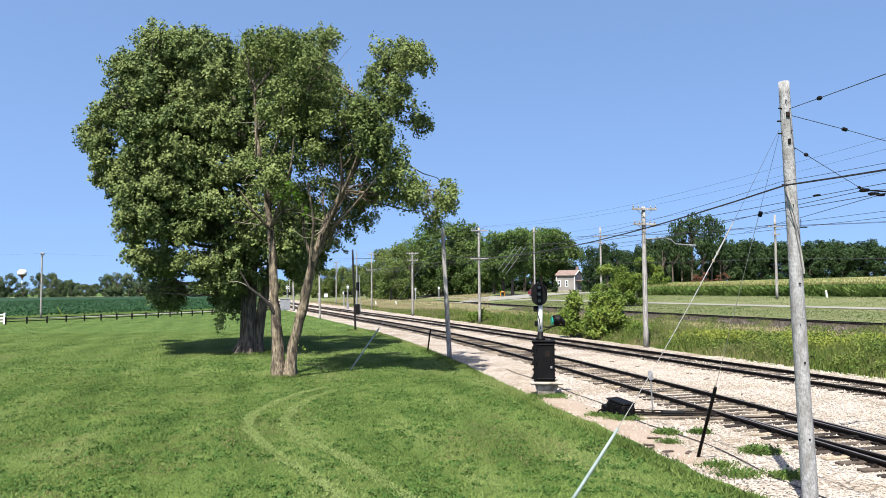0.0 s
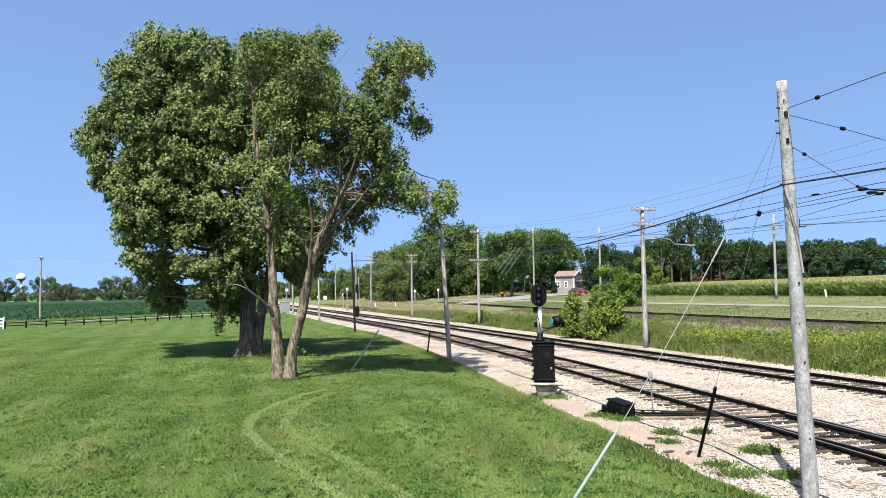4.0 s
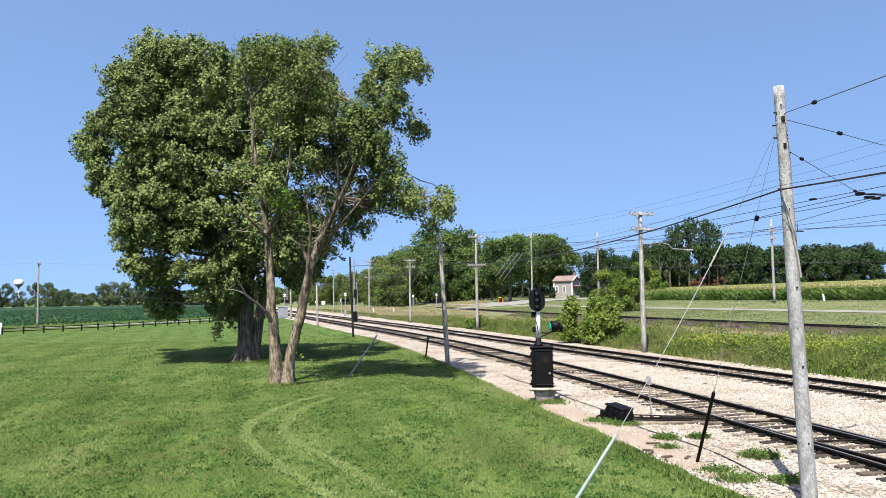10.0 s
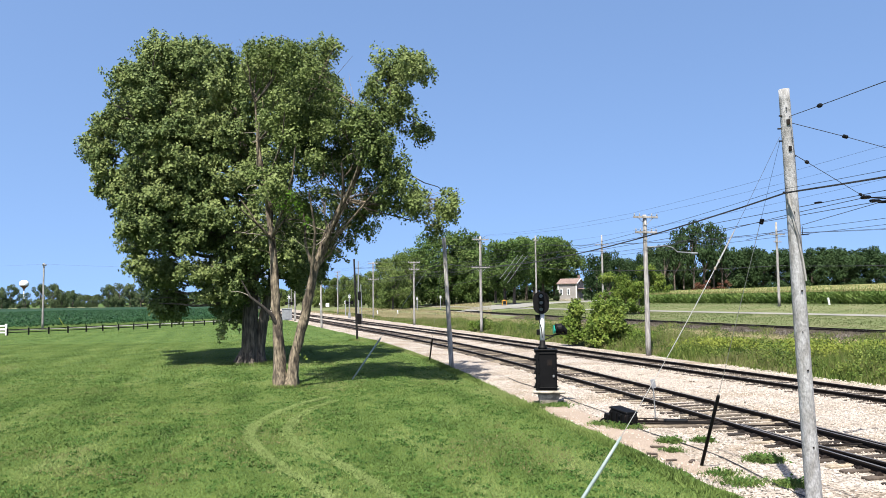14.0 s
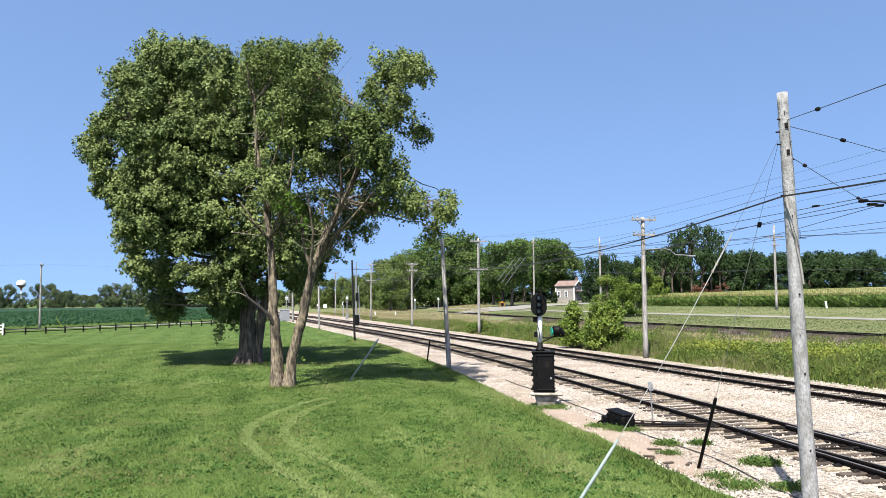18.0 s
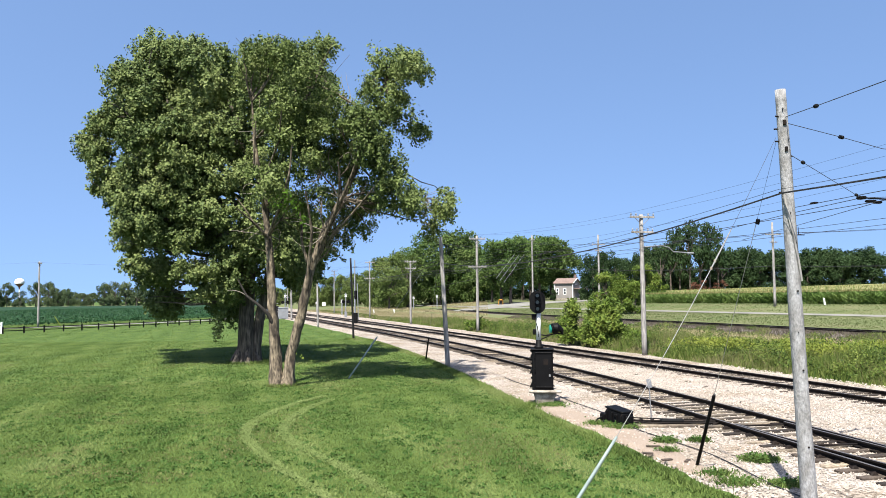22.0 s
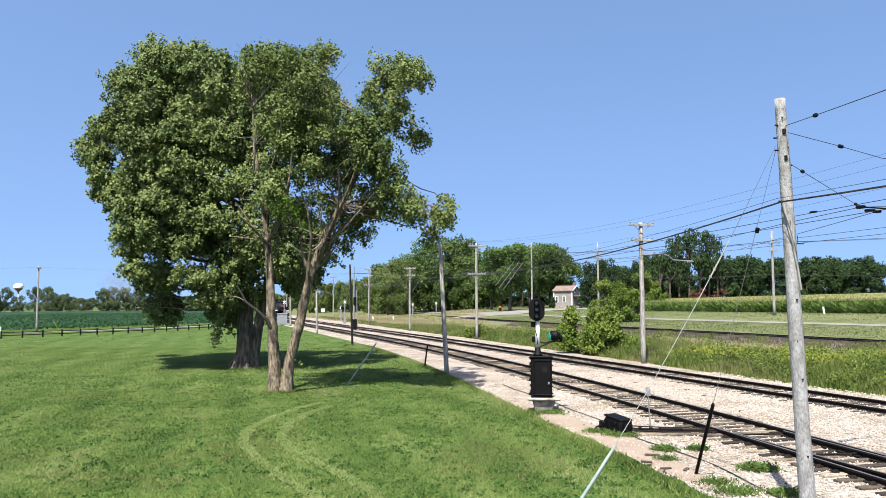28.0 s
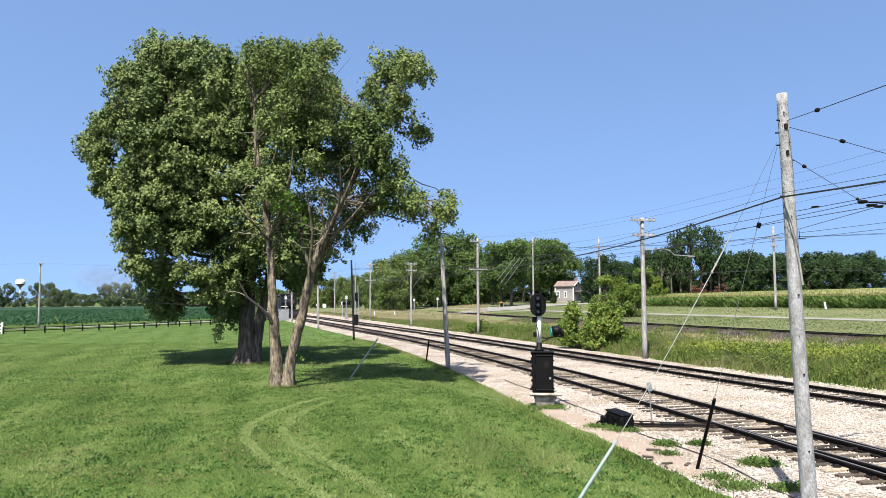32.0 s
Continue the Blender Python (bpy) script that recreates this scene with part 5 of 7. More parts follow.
    low = crown_points(under, 0.4, rng, 260, 20, 0.5, home=home, spread=0.085) + np.array([0, 1.1, 0, 0, 0, 0])
    pts = np.concatenate([low, crown_points(cl, 2.4, rng, 240, 20, 0.55, home=home, spread=0.085), crown_points([(x, z, r * 0.96) for x, z, r in cl], 2.0, rng, 120, 20, 0.55, home=home, spread=0.085, fine=-1.0) + np.array([0, 0.5, 0, 0, 0, 0])])
    # boughs that reach out to the light between the bare limbs
    outer = ((0.5, 10.3, 0.55), (1.6, 9.3, 0.50), (2.2, 10.4, 0.50), (1.1, 11.3, 0.50), (0.3, 9.0, 0.45), (3.0, 9.5, 0.45), (3.4, 8.7, 0.40), (1.3, 8.2, 0.40), (0.6, 7.8, 0.35), (3.8, 9.5, 0.35))
    pts = np.concatenate([pts, crown_points(outer, 0.3, rng, 240, 20, 0.55, spread=0.085) - np.array([0, 1.3, 0, 0, 0, 0])])
    part("crown", cards("crown", leaf_cards(pts, 0.092, rng, 0.7), 4, M_WILLOW), M_WILLOW, t, "ragged green foliage with gaps")
    fresh = crown_points([(0.75, 6.35, 0.55), (0.4, 6.6, 0.4)], 0.3, rng, 120, 8, 0.5)
    tagged(part("young_shoot", cards("shoots", leaf_cards(fresh - np.array([0, 1.3, 0, 0, 0, 0]), 0.10, rng, 0.5), 4, M_FRESH), M_FRESH, t, "bright fresh green shoots"), kind="stuff")
    base = crown_points([(0.75, 1.1, 0.22)], 0.1, rng, 90, 5, -0.3)
    tagged(part("sprout", cards("sprout", leaf_cards(base, 0.09, rng, 0.2), 4, M_BUSH), M_BUSH, t), kind="stuff")


build_cottonwood()
build_willow()


# ---------------------------------------------------------------- woods
def far_tree_meshes(seed, leaf, mat, wide=1.0, low=0.22, lumps=16, n=2600):
    """Trunk and crown of a tree one metre tall and about wide metres across."""
    rng = np.random.default_rng(seed)
    cen = []
    for i in range(lumps):
        a, h = rng.uniform(0, 2 * math.pi), rng.uniform(low, 0.9)
        rr = 0.5 * wide * (math.sin(math.pi * min(1, max(0.12, h - low + 0.12) / 1.02)) ** 0.6) * rng.uniform(0.25, 0.85)
        cen.append((rr * math.cos(a), rr * math.sin(a), h, rng.uniform(0.10, 0.17)))
    cen.append((0, 0, 0.86, 0.12))
    pts = []
    for x, y, z, r in cen:
        k = n // len(cen)
        u = rng.normal(size=(k, 3))
        u /= np.linalg.norm(u, axis=1)[:, None]
        rad = rng.uniform(0.3, 1, k) ** 0.4 * np.array([0.85 + 0.5 * wob(p[0] * 2.2 + z * 9, p[1] * 2.2, p[2] * 2.2 + x * 9) for p in u])
        pts.append(np.concatenate([np.array([x, y, z]) + u * (r * rad)[:, None], u], 1))
    pts = np.concatenate(pts)
    crown = cards("crown", leaf_cards(pts, leaf, rng, 0.3), 4, mat)
    s = Shape()
    s.tube([(0, 0, -0.02), (0, 0, 0.1), (0.01, 0, 0.35), (0.0, 0.01, 0.7)], [0.03, 0.022, 0.018, 0.006], 8, False, 0.1)
    for x, y, z, r in cen[::2]:
        s.tube([(0, 0, 0.2 + z * 0.2), (x * 0.5, y * 0.5, 0.1 + z * 0.6), (x, y, z)], [0.012, 0.008, 0.003], 5, False)
    return s.mesh("trunk", M_BARK, smooth=True), crown


WOODS = {}


def far_tree(kind, x, y, h, label, group, z=None, spin=0.0, wide=1.0):
    t = thing("tree", Matrix.Identity(4), label, "tree", group)
    trunk, crown = WOODS[kind]
    part("trunk", trunk, M_BARK, t)
    part("crown", crown, M_WOODS, t)
    t.matrix_world = Matrix.Translation((x, y, land(x, y) if z is None else z)) @ Matrix.Rotation(spin, 4, "Z") @ Matrix.Diagonal((h * wide, h * wide, h, 1))
    return t


def build_woods():
    for i in range(3):
        WOODS["oak", i] = far_tree_meshes(20 + i, 0.026, M_WOODS, 1.0, 0.10, lumps=30, n=11000)
        WOODS["stem", i] = far_tree_meshes(90 + i, 0.026, M_WOODS, 0.95, 0.30, lumps=26, n=9000)
        WOODS["light", i] = far_tree_meshes(30 + i, 0.026, M_WOODS2, 0.85, 0.06, lumps=30, n=10000)
        WOODS["dark", i] = far_tree_meshes(40 + i, 0.034, M_DARKWOODS, 1.0, 0.05, lumps=28, n=7600)
        WOODS["airy", i] = far_tree_meshes(50 + i, 0.040, M_DARKWOODS, 0.85, 0.3, lumps=13, n=1500)
        WOODS["young", i] = far_tree_meshes(70 + i, 0.036, M_BUSH, 0.9, 0.08, lumps=24, n=5200)
        WOODS["rust", i] = far_tree_meshes(80 + i, 0.06, M_RUST, 1.0, 0.05, lumps=12, n=900)
        WOODS["haze", i] = far_tree_meshes(60 + i, 0.042, M_HAZE, 1.25, 0.04, lumps=22, n=4200)
    rnd = random.Random(11)

    def at(px, top, y, kind, label, group, wide=1.0, k=None):
        """A tree seen in the direction px (in thousandths sideways per metre ahead) whose top stands that far over the eye's level."""
        x = px * y
        z = land(x, y)
        far_tree((kind, rnd.randrange(3) if k is None else k), x, y, 3.15 + top * y - z, label, group, None, rnd.uniform(0, 6.28), wide)

    # sideways, top and distance of each tree of the woods by the tracks
    woods = ((-0.093, 0.038, 215), (-0.077, 0.056, 190), (-0.058, 0.062, 185), (-0.044, 0.058, 180), (-0.105, 0.030, 260), (-0.120, 0.026, 300), (-0.068, 0.045, 170), (-0.113, 0.034, 240), (-0.128, 0.032, 250), (-0.142, 0.030, 260), (-0.155, 0.030, 260), (-0.170, 0.030, 265))
    for u, v, y in woods:
        at(u, v, y * 1.18, "light", "light green woodland tree beyond the tracks", "woods by the tracks", 0.95)
    for u, v, y in ((-0.030, 0.066, 172), (-0.012, 0.086, 168), (0.010, 0.090, 165), (0.028, 0.088, 166), (0.044, 0.074, 172), (0.055, 0.060, 168), (-0.002, 0.060, 162), (0.034, 0.062, 163)):
        at(u, v, y * 1.38, "oak", "dense dark green roadside tree", "woods by the tracks")
    for u, v, y in ((0.078, 0.074, 190), (0.090, 0.078, 185), (0.066, 0.064, 210), (0.106, 0.074, 240), (0.128, 0.080, 215), (0.143, 0.080, 220), (0.157, 0.068, 225), (0.116, 0.078, 225)):
        at(u, v, y, "stem", "full green tree on a bare trunk near the house", "trees by the house")
    for u, v, y in ((0.183, 0.012, 196), (0.190, 0.030, 200), (0.146, 0.010, 205), (0.198, 0.056, 190), (0.212, 0.060, 195), (0.226, 0.052, 190), (0.240, 0.050, 230), (0.254, 0.056, 236), (0.268, 0.064, 240), (0.281, 0.066, 238)):
        at(u, v, y, "dark", "dark dense tree beside the house", "trees by the house", 0.8)
    for u, v, y in ((0.215, 0.033, 112), (0.236, 0.031, 108), (0.252, 0.022, 106), (0.266, 0.042, 150), (0.280, 0.030, 150)):
        at(u, v, y, "young", "yellow-green young tree by the road", "trees by the house", 1.0)
    for u, v, y in ((0.286, 0.070, 228), (0.299, 0.090, 230), (0.311, 0.094, 232), (0.324, 0.097, 230), (0.338, 0.099, 231), (0.350, 0.097, 234), (0.361, 0.088, 236)):
        at(u, v, y, "airy", "tall open-crowned tree beyond the corn", "trees beyond the corn", 0.55)
    for u, v in ((0.329, 0.018), (0.343, 0.021), (0.357, 0.017), (0.368, 0.019)):
        at(u, v, 226, "rust", "low reddish shrub beyond the corn", "trees beyond the corn", 1.3)
    for u, v in ((0.050, 0.022), (0.064, 0.019), (0.078, 0.016), (0.092, 0.020), (0.106, 0.017), (0.120, 0.021), (0.134, 0.018), (0.148, 0.020), (0.162, 0.017), (0.176, 0.020)):
        at(u, v, 262, "dark", "low dark shrub behind the house trees", "trees by the house", 1.9)
    u = 0.285
    while u < 0.572:
        v = 0.060 + 0.007 * wob(u * 29)
        if 0.305 < u < 0.365:
            v -= 0.022
        at(u, v, rnd.uniform(240, 262), "dark", "dark tree in the row beyond the corn", "trees beyond the corn", rnd.uniform(0.95, 1.25))
        u += rnd.uniform(0.011, 0.017)
    # far hedgerows across the bean field
    u = -0.72
    while u < -0.12:
        at(u, (0.0135 if u > -0.50 else 0.008) + 0.005 * wob(u * 23) + rnd.uniform(-0.003, 0.003), rnd.uniform(560, 640), "haze", "hazy far tree across the bean field", "far hedgerow", rnd.uniform(1.0, 1.5))
        u += rnd.uniform(0.006, 0.011)
    u = -0.72
    while u < -0.12:
        at(u, 0.0005 + 0.004 * wob(u * 31), rnd.uniform(480, 492), "haze", "low far shrub before the hedgerow", "far hedgerow", 1.7)
        u += rnd.uniform(0.018, 0.034)
    for u, v in ((-0.577, 0.023), (-0.565, 0.027), (-0.546, 0.015), (-0.527, 0.026), (-0.511, 0.026), (-0.499, 0.018), (-0.485, 0.018), (-0.438, 0.024), (-0.424, 0.027), (-0.410, 0.025), (-0.396, 0.021)):
        at(u, v, 480, "haze", "taller far tree across the bean field", "far hedgerow", 0.72)
    u = -0.30
    while u < 0.02:
        at(u, 0.016 + 0.01 * wob(u * 19), rnd.uniform(380, 430), "light", "far woodland tree at the end of the line", "far woods", 1.1)
        u += rnd.uniform(0.013, 0.02)


build_woods()


def build_bushes():
    rng = np.random.default_rng(9)
    slim = 0.93
    for x, y, lumps, lab in ((10.0, 47.5, ((0, 1.6, 1.0), (-0.75, 1.4, 0.7), (0.75, 1.5, 0.75), (0.1, 2.7, 0.65), (-0.55, 2.4, 0.6), (0.7, 2.4, 0.6), (0.2, 3.25, 0.45), (-0.2, 0.7, 0.95), (0.85, 0.6, 0.6), (-0.85, 0.5, 0.5)), "tall yellow-green bush beside the far track"),
                             (8.15, 49.2, ((0, 1.7, 0.55), (-0.2, 0.9, 0.65), (0.25, 2.45, 0.45), (0.0, 2.95, 0.35), (0.45, 0.8, 0.55), (-0.35, 1.5, 0.4)), "slim green bush beside the far track"),
                             (11.8, 47.0, ((0, 0.5, 0.7), (0.9, 0.4, 0.6), (-0.6, 0.6, 0.5)), "low weedy bush beside the far track"),
                             (3.6, 72.5, ((0, 0.6, 0.7), (-0.9, 0.5, 0.5), (0.9, 0.4, 0.5)), "low dark bush at the foot of a pole")):
        lumps = [(a * slim, z * 0.95, r * slim) for a, z, r in lumps]
        t = thing("bush", pose(x, y, 0), lab, "bush", "trackside bushes")
        s = Shape()
        for a, z, r in lumps:
            limb(s, (a * 0.2, 0, -0.05), (a, rng.uniform(-0.3, 0.3), z), 0.035, 0.008, rng)
        part("stems", s, M_BARK, t, smooth=True)
        pts = crown_points(lumps, 0.4, rng, 420, 10, -0.1, fine=-0.25)
        part("leaves", cards("leaves", leaf_cards(pts, 0.135, rng, 0.2), 4, M_BUSH), M_BUSH, t)


build_bushes()


# ---------------------------------------------------------------- fields, lawn, weeds
def build_growth():
    rng = np.random.default_rng(21)
    # lawn blades, denser towards the eye
    def lawn(y0, y1, n, h, w, x0=-0.62):
        y = rng.uniform(y0, y1, n)
        xr = np.array([lawn_x(a) for a in np.linspace(y0, y1, 200)])
        edge = np.interp(y, np.linspace(y0, y1, 200), xr) + rng.normal(0, 0.10, n)
        left = np.minimum(x0 * y, edge - 0.5)
        x = left + (edge - left) * rng.uniform(0, 1, n)
        return blade_cards(np.stack([x, y, np.zeros(n)], 1), h, w, rng, 0.55)
    a = np.concatenate([lawn(9.5, 17, 130000, 0.034, 0.018), lawn(17, 30, 130000, 0.036, 0.026), lawn(30, 60, 90000, 0.04, 0.05), lawn(60, 135, 42000, 0.03, 0.13)])
    solid("lawn_grass", cards("lawn_grass", a, 3, M_BLADE), M_BLADE, "short green mown grass", "grass", "stuff")
    n = 110000
    y = 9.5 + 26 * rng.uniform(0, 1, n) ** 1.3
    edge = np.array([lawn_x(v) for v in y]) - 0.1
    x = -0.6 * y + (edge + 0.6 * y) * rng.uniform(0, 1, n)
    keep = np.array([0.6 * wob(a * 0.8, b * 0.5, 21.0) + 0.9 * wob(a * 3.4, b * 2.6, 4.0) > 0.14 for a, b in zip(x, y)])
    c = np.stack([x[keep], y[keep], rng.uniform(0.01, 0.035, keep.sum())], 1)
    solid("clover_patches", cards("clover_patches", leaf_cards(c, 0.05, rng, 0.0), 4, M_CLOVER), M_CLOVER, "low dark clover patches in the lawn", "clover", "stuff")
    n = 90000
    y = 9.5 + 30 * rng.uniform(0, 1, n) ** 1.3
    edge = np.array([lawn_x(v) for v in y]) - 0.1
    x = -0.6 * y + (edge + 0.6 * y) * rng.uniform(0, 1, n)
    worn = ((-10.0, 21.5, 1.5, 0.55), (-8.3, 20.2, 0.9, 0.4), (-5.8, 19.5, 0.7, 0.25), (-5.36, 15.5, 0.5, 0.3), (-3.65, 15.0, 0.45, 0.3), (-6.6, 14.6, 1.1, 0.5), (-5.4, 13.9, 0.9, 0.5))
    keep = np.array([wob(a * 0.35, b * 0.22, 41.0) + 0.4 * wob(a * 2, b * 1.4, 14.0) > 0.27
                     or any(((a - p) / q) ** 2 + ((b - o) / w) ** 2 < 1.0 + 0.8 * wob(a * 2.5, b * 2.5, 6.0) for p, o, q, w in worn) for a, b in zip(x, y)])
    c = np.stack([x[keep], y[keep], np.full(keep.sum(), 0.008)], 1)
    solid("thatch_patches", cards("thatch_patches", blade_cards(c, 0.03, 0.022, rng, 0.9), 3, M_THATCH), M_THATCH, "browned thatch patches in the lawn", "grass", "stuff")
    # pale wheel marks that turn back on themselves
    ruts = (((-0.9, 10.3), (-1.58, 11.77), (-2.05, 12.8), (-2.95, 14.35), (-3.6, 15.69), (-4.45, 17.6), (-4.82, 19.0), (-4.85, 20.2), (-4.72, 22.04), (-4.33, 23.8), (-3.84, 25.1)),
            ((0.1, 10.3), (-0.56, 11.74), (-1.19, 13.19), (-1.66, 14.12), (-2.18, 15.1), (-2.87, 16.29), (-3.45, 17.4), (-3.88, 18.9), (-4.02, 20.87), (-3.83, 22.79), (-3.45, 24.27)))
    marks = []
    for path, n in zip(ruts, (15000, 11000)):
        P = np.array(path)
        u = rng.uniform(0, 1, n) ** 0.9 * (len(P) - 1.001)
        i = u.astype(int)
        f = (u - i)[:, None]
        c = P[i] * (1 - f) + P[i + 1] * f
        d = P[i + 1] - P[i]
        d /= np.linalg.norm(d, axis=1)[:, None]
        side = np.stack([d[:, 1], -d[:, 0]], 1)
        c = c + side * (rng.normal(0, 0.065, n) + 0.05 * np.array([wob(v * 1.3, 2.0) for v in u]))[:, None]
        marks.append(blade_cards(np.concatenate([c, np.full((n, 1), 0.020)], 1), 0.030, 0.022, rng, 1.1))
    solid("wheel_marks", cards("wheel_marks", np.concatenate(marks), 3, M_PALE), M_PALE, "pale flattened wheel marks in the lawn", "grass", "stuff")
    # ragged grass over the edge of the ballast and tufts on it
    y = rng.uniform(9, 60, 26000)
    x = np.array([lawn_x(v) for v in y]) + rng.normal(-0.12, 0.12, len(y))
    e = blade_cards(np.stack([x, y, np.full(len(y), 0.02)], 1), 0.075, 0.025, rng, 0.5)
    ring = []
    for cx, cy, r, n in ((-5.84, 28.2, 0.42, 1500), (-9.75, 38.9, 0.85, 2200), (2.98, 22.5, 0.42, 520), (0.0, 35.0, 0.22, 500), (-6.9, 60.0, 0.5, 1200)):
        a, d = rng.uniform(0, 2 * math.pi, n), r * rng.uniform(0.75, 1.3, n)
        ring.append(blade_cards(np.stack([cx + d * np.cos(a), cy + d * np.sin(a), np.full(n, 0.02)], 1), 0.13, 0.022, rng, 0.4))
    solid("trunk_grass", cards("trunk_grass", np.concatenate(ring), 3, M_BLADE), M_BLADE, "longer unmown grass round trunks and posts", "grass", "stuff")
    tufts = []
    spots = ((4.71, 16.5, 0.15, 900), (5.94, 14.6, 0.20, 1500), (5.45, 16.5, 0.11, 800), (4.25, 18.4, 0.25, 800), (3.9, 18.9, 0.25, 700), (5.6, 12.7, 0.16, 700), (4.75, 13.5, 0.20, 350), (4.5, 15.5, 0.14, 250), (3.05, 22.15, 0.3, 700), (4.9, 12.9, 0.25, 420))
    leafy = []
    for cx, cy, r, n in spots:
        c = np.stack([cx + rng.normal(0, r * 0.8, n), cy + rng.normal(0, r * 0.6, n), np.full(n, 0.045)], 1)
        tufts.append(blade_cards(c, 0.10, 0.02, rng, 0.7))
        leafy.append(c[: n // 2] * np.array([1, 1, 0]) + np.array([0, 0, 0.05]) + np.abs(rng.normal(0, 0.05, (n // 2, 1))) * np.array([0, 0, 1]))
    solid("weed_tufts", cards("weed_tufts", leaf_cards(np.concatenate(leafy), 0.045, rng, 0.0), 4, M_CLOVER), M_CLOVER, "small leafy weeds in the ballast", "weeds", "stuff")
    solid("grass_tufts", cards("grass_tufts", np.concatenate([e] + tufts), 3, M_BLADE), M_BLADE, "ragged grass tufts along the ballast", "grass", "stuff")

    # tall weeds between the far track and the bank
    def weeds(n, y0, y1, s0, s1, h, w):
        y = y0 + (y1 - y0) * rng.uniform(0, 1, n) ** 1.3
        edge = np.array([weed_x(v) for v in y])
        s = s0 + (s1 - s0) * rng.uniform(0, 1, n)
        x = edge + s + rng.normal(0, 0.15, n)
        keep = (x < 0.66 * y + 2) & (x > -0.30 * y)
        x, y, s = x[keep], y[keep], s[keep]
        z = np.array([land(a, b) for a, b in zip(x, y)])
        hh = h * (0.55 + 0.75 * np.array([0.5 + wob(a * 0.25, b * 0.25) for a, b in zip(x, y)])) * np.clip(0.4 + s * 0.5, 0.4, 1) * np.where(s > 7, 0.38, 1.0)
        return blade_cards(np.stack([x, y, z], 1), np.maximum(hh, 0.12), w, rng, 0.28)
    wv = np.concatenate([weeds(110000, 20, 60, 0.0, 9, 0.70, 0.045), weeds(40000, 30, 110, 0, 8, 0.55, 0.08), weeds(20000, 60, 200, 0, 3, 0.35, 0.16)])
    solid("tall_weeds", cards("tall_weeds", wv, 3, M_WEED), M_WEED, "tall green and yellowing weeds beside the tracks", "weeds", "stuff")
    n = 110000
    y = 20 + 60 * rng.uniform(0, 1, n) ** 1.4
    x = np.array([weed_x(v) for v in y]) + 0.1 + 9.0 * rng.uniform(0, 1, n)
    tall = np.array([0.75 * wob(a * 0.9, b * 0.9, 3.0) + 0.6 * wob(a * 0.3, b * 0.3, 7.0) for a, b in zip(x, y)])
    keep = (tall > 0.06) & (x < 0.64 * y)
    x, y, tall = x[keep], y[keep], tall[keep]
    hi = 0.10 + np.minimum(1.1, 0.12 + 2.4 * np.maximum(0, tall - 0.04)) * rng.uniform(0.25, 1, len(x)) ** 0.7
    z = np.array([land(a, b) for a, b in zip(x, y)])
    solid("broadleaf_weeds", cards("broadleaf_weeds", leaf_cards(np.stack([x, y, z + hi], 1), 0.07, rng, 0.0), 4, M_WEEDLEAF), M_WEEDLEAF, "leafy green broadleaf weeds beside the track", "weeds", "stuff")
    n = 40000
    y = rng.uniform(24, 110, n)
    x = np.array([third_x(v) for v in y]) + rng.uniform(-5.2, -1.7, n)
    keep = np.array([wob(a * 0.45, b * 0.45, 5.0) + 0.5 * wob(a * 1.6, b * 1.6, 2.0) > 0.08 for a, b in zip(x, y)]) & (x < 0.64 * y)
    x, y = x[keep], y[keep]
    z = np.array([max(land(a, b), float(np.interp(a - third_x(b), (-3.6, -2.2), (0.04, 0.42)))) for a, b in zip(x, y)])
    solid("bank_weeds", cards("bank_weeds", blade_cards(np.stack([x, y, z], 1), 0.26, 0.07, rng, 0.5), 3, M_WEED), M_WEED, "scattered dull weeds on the grey ballast bank", "weeds", "stuff")
    n = 34000
    y = rng.uniform(24, 110, n)
    x = np.array([third_x(v) for v in y]) + rng.uniform(-4.6, -1.6, n)
    keep = (x < 0.64 * y)
    x, y = x[keep], y[keep]
    z = np.array([max(land(a, b), float(np.interp(a - third_x(b), (-3.6, -2.2), (0.04, 0.42)))) for a, b in zip(x, y)])
    solid("dead_weeds", cards("dead_weeds", blade_cards(np.stack([x, y, z], 1), 0.20, 0.05, rng, 0.6), 3, M_DULL), M_DULL, "dull grey-brown dead weeds on the bank", "weeds", "stuff")
    gp = []
    for cx, cy in ((16.5, 34), (18.5, 33), (14.3, 40), (20.5, 36), (17.5, 38)):
        n = 1400
        gp.append(np.stack([cx + rng.normal(0, 1.0, n), cy + rng.normal(0, 0.7, n), rng.uniform(0.45, 0.95, n)], 1))
    gp = np.concatenate(gp)
    solid("goldenrod_patch", cards("goldenrod_patch", leaf_cards(gp, 0.10, rng, -0.4), 4, M_GOLD), M_GOLD, "patch of yellow-green flowering weeds", "weeds", "stuff")
    dry = []
    for n, s0, s1, y0, y1 in ((44000, 8.5, 20.5, 34, 150), (34000, 28.5, 42.5, 30, 150), (40000, 6, 21, 58, 220), (16000, 46, 60, 60, 170), (50000, 19, 62, 105, 245)):
        y = rng.uniform(y0, y1, n)
        x = np.array([far_x(v) for v in y]) + rng.uniform(s0, s1, n)
        keep = (x < 0.64 * y) & (x > -0.25 * y) & np.array([abs(a - third_x(b)) > 2.6 and abs(a - far_x(b) - 44) > 1.6 and (s0 != 19 or a < 0.06 * b) for a, b in zip(x, y)])
        x, y = x[keep], y[keep]
        z = np.array([land(a, b) for a, b in zip(x, y)])
        dry.append(blade_cards(np.stack([x, y, z], 1), 0.07 if s0 > 25 else 0.24, 0.12, rng, 0.5))
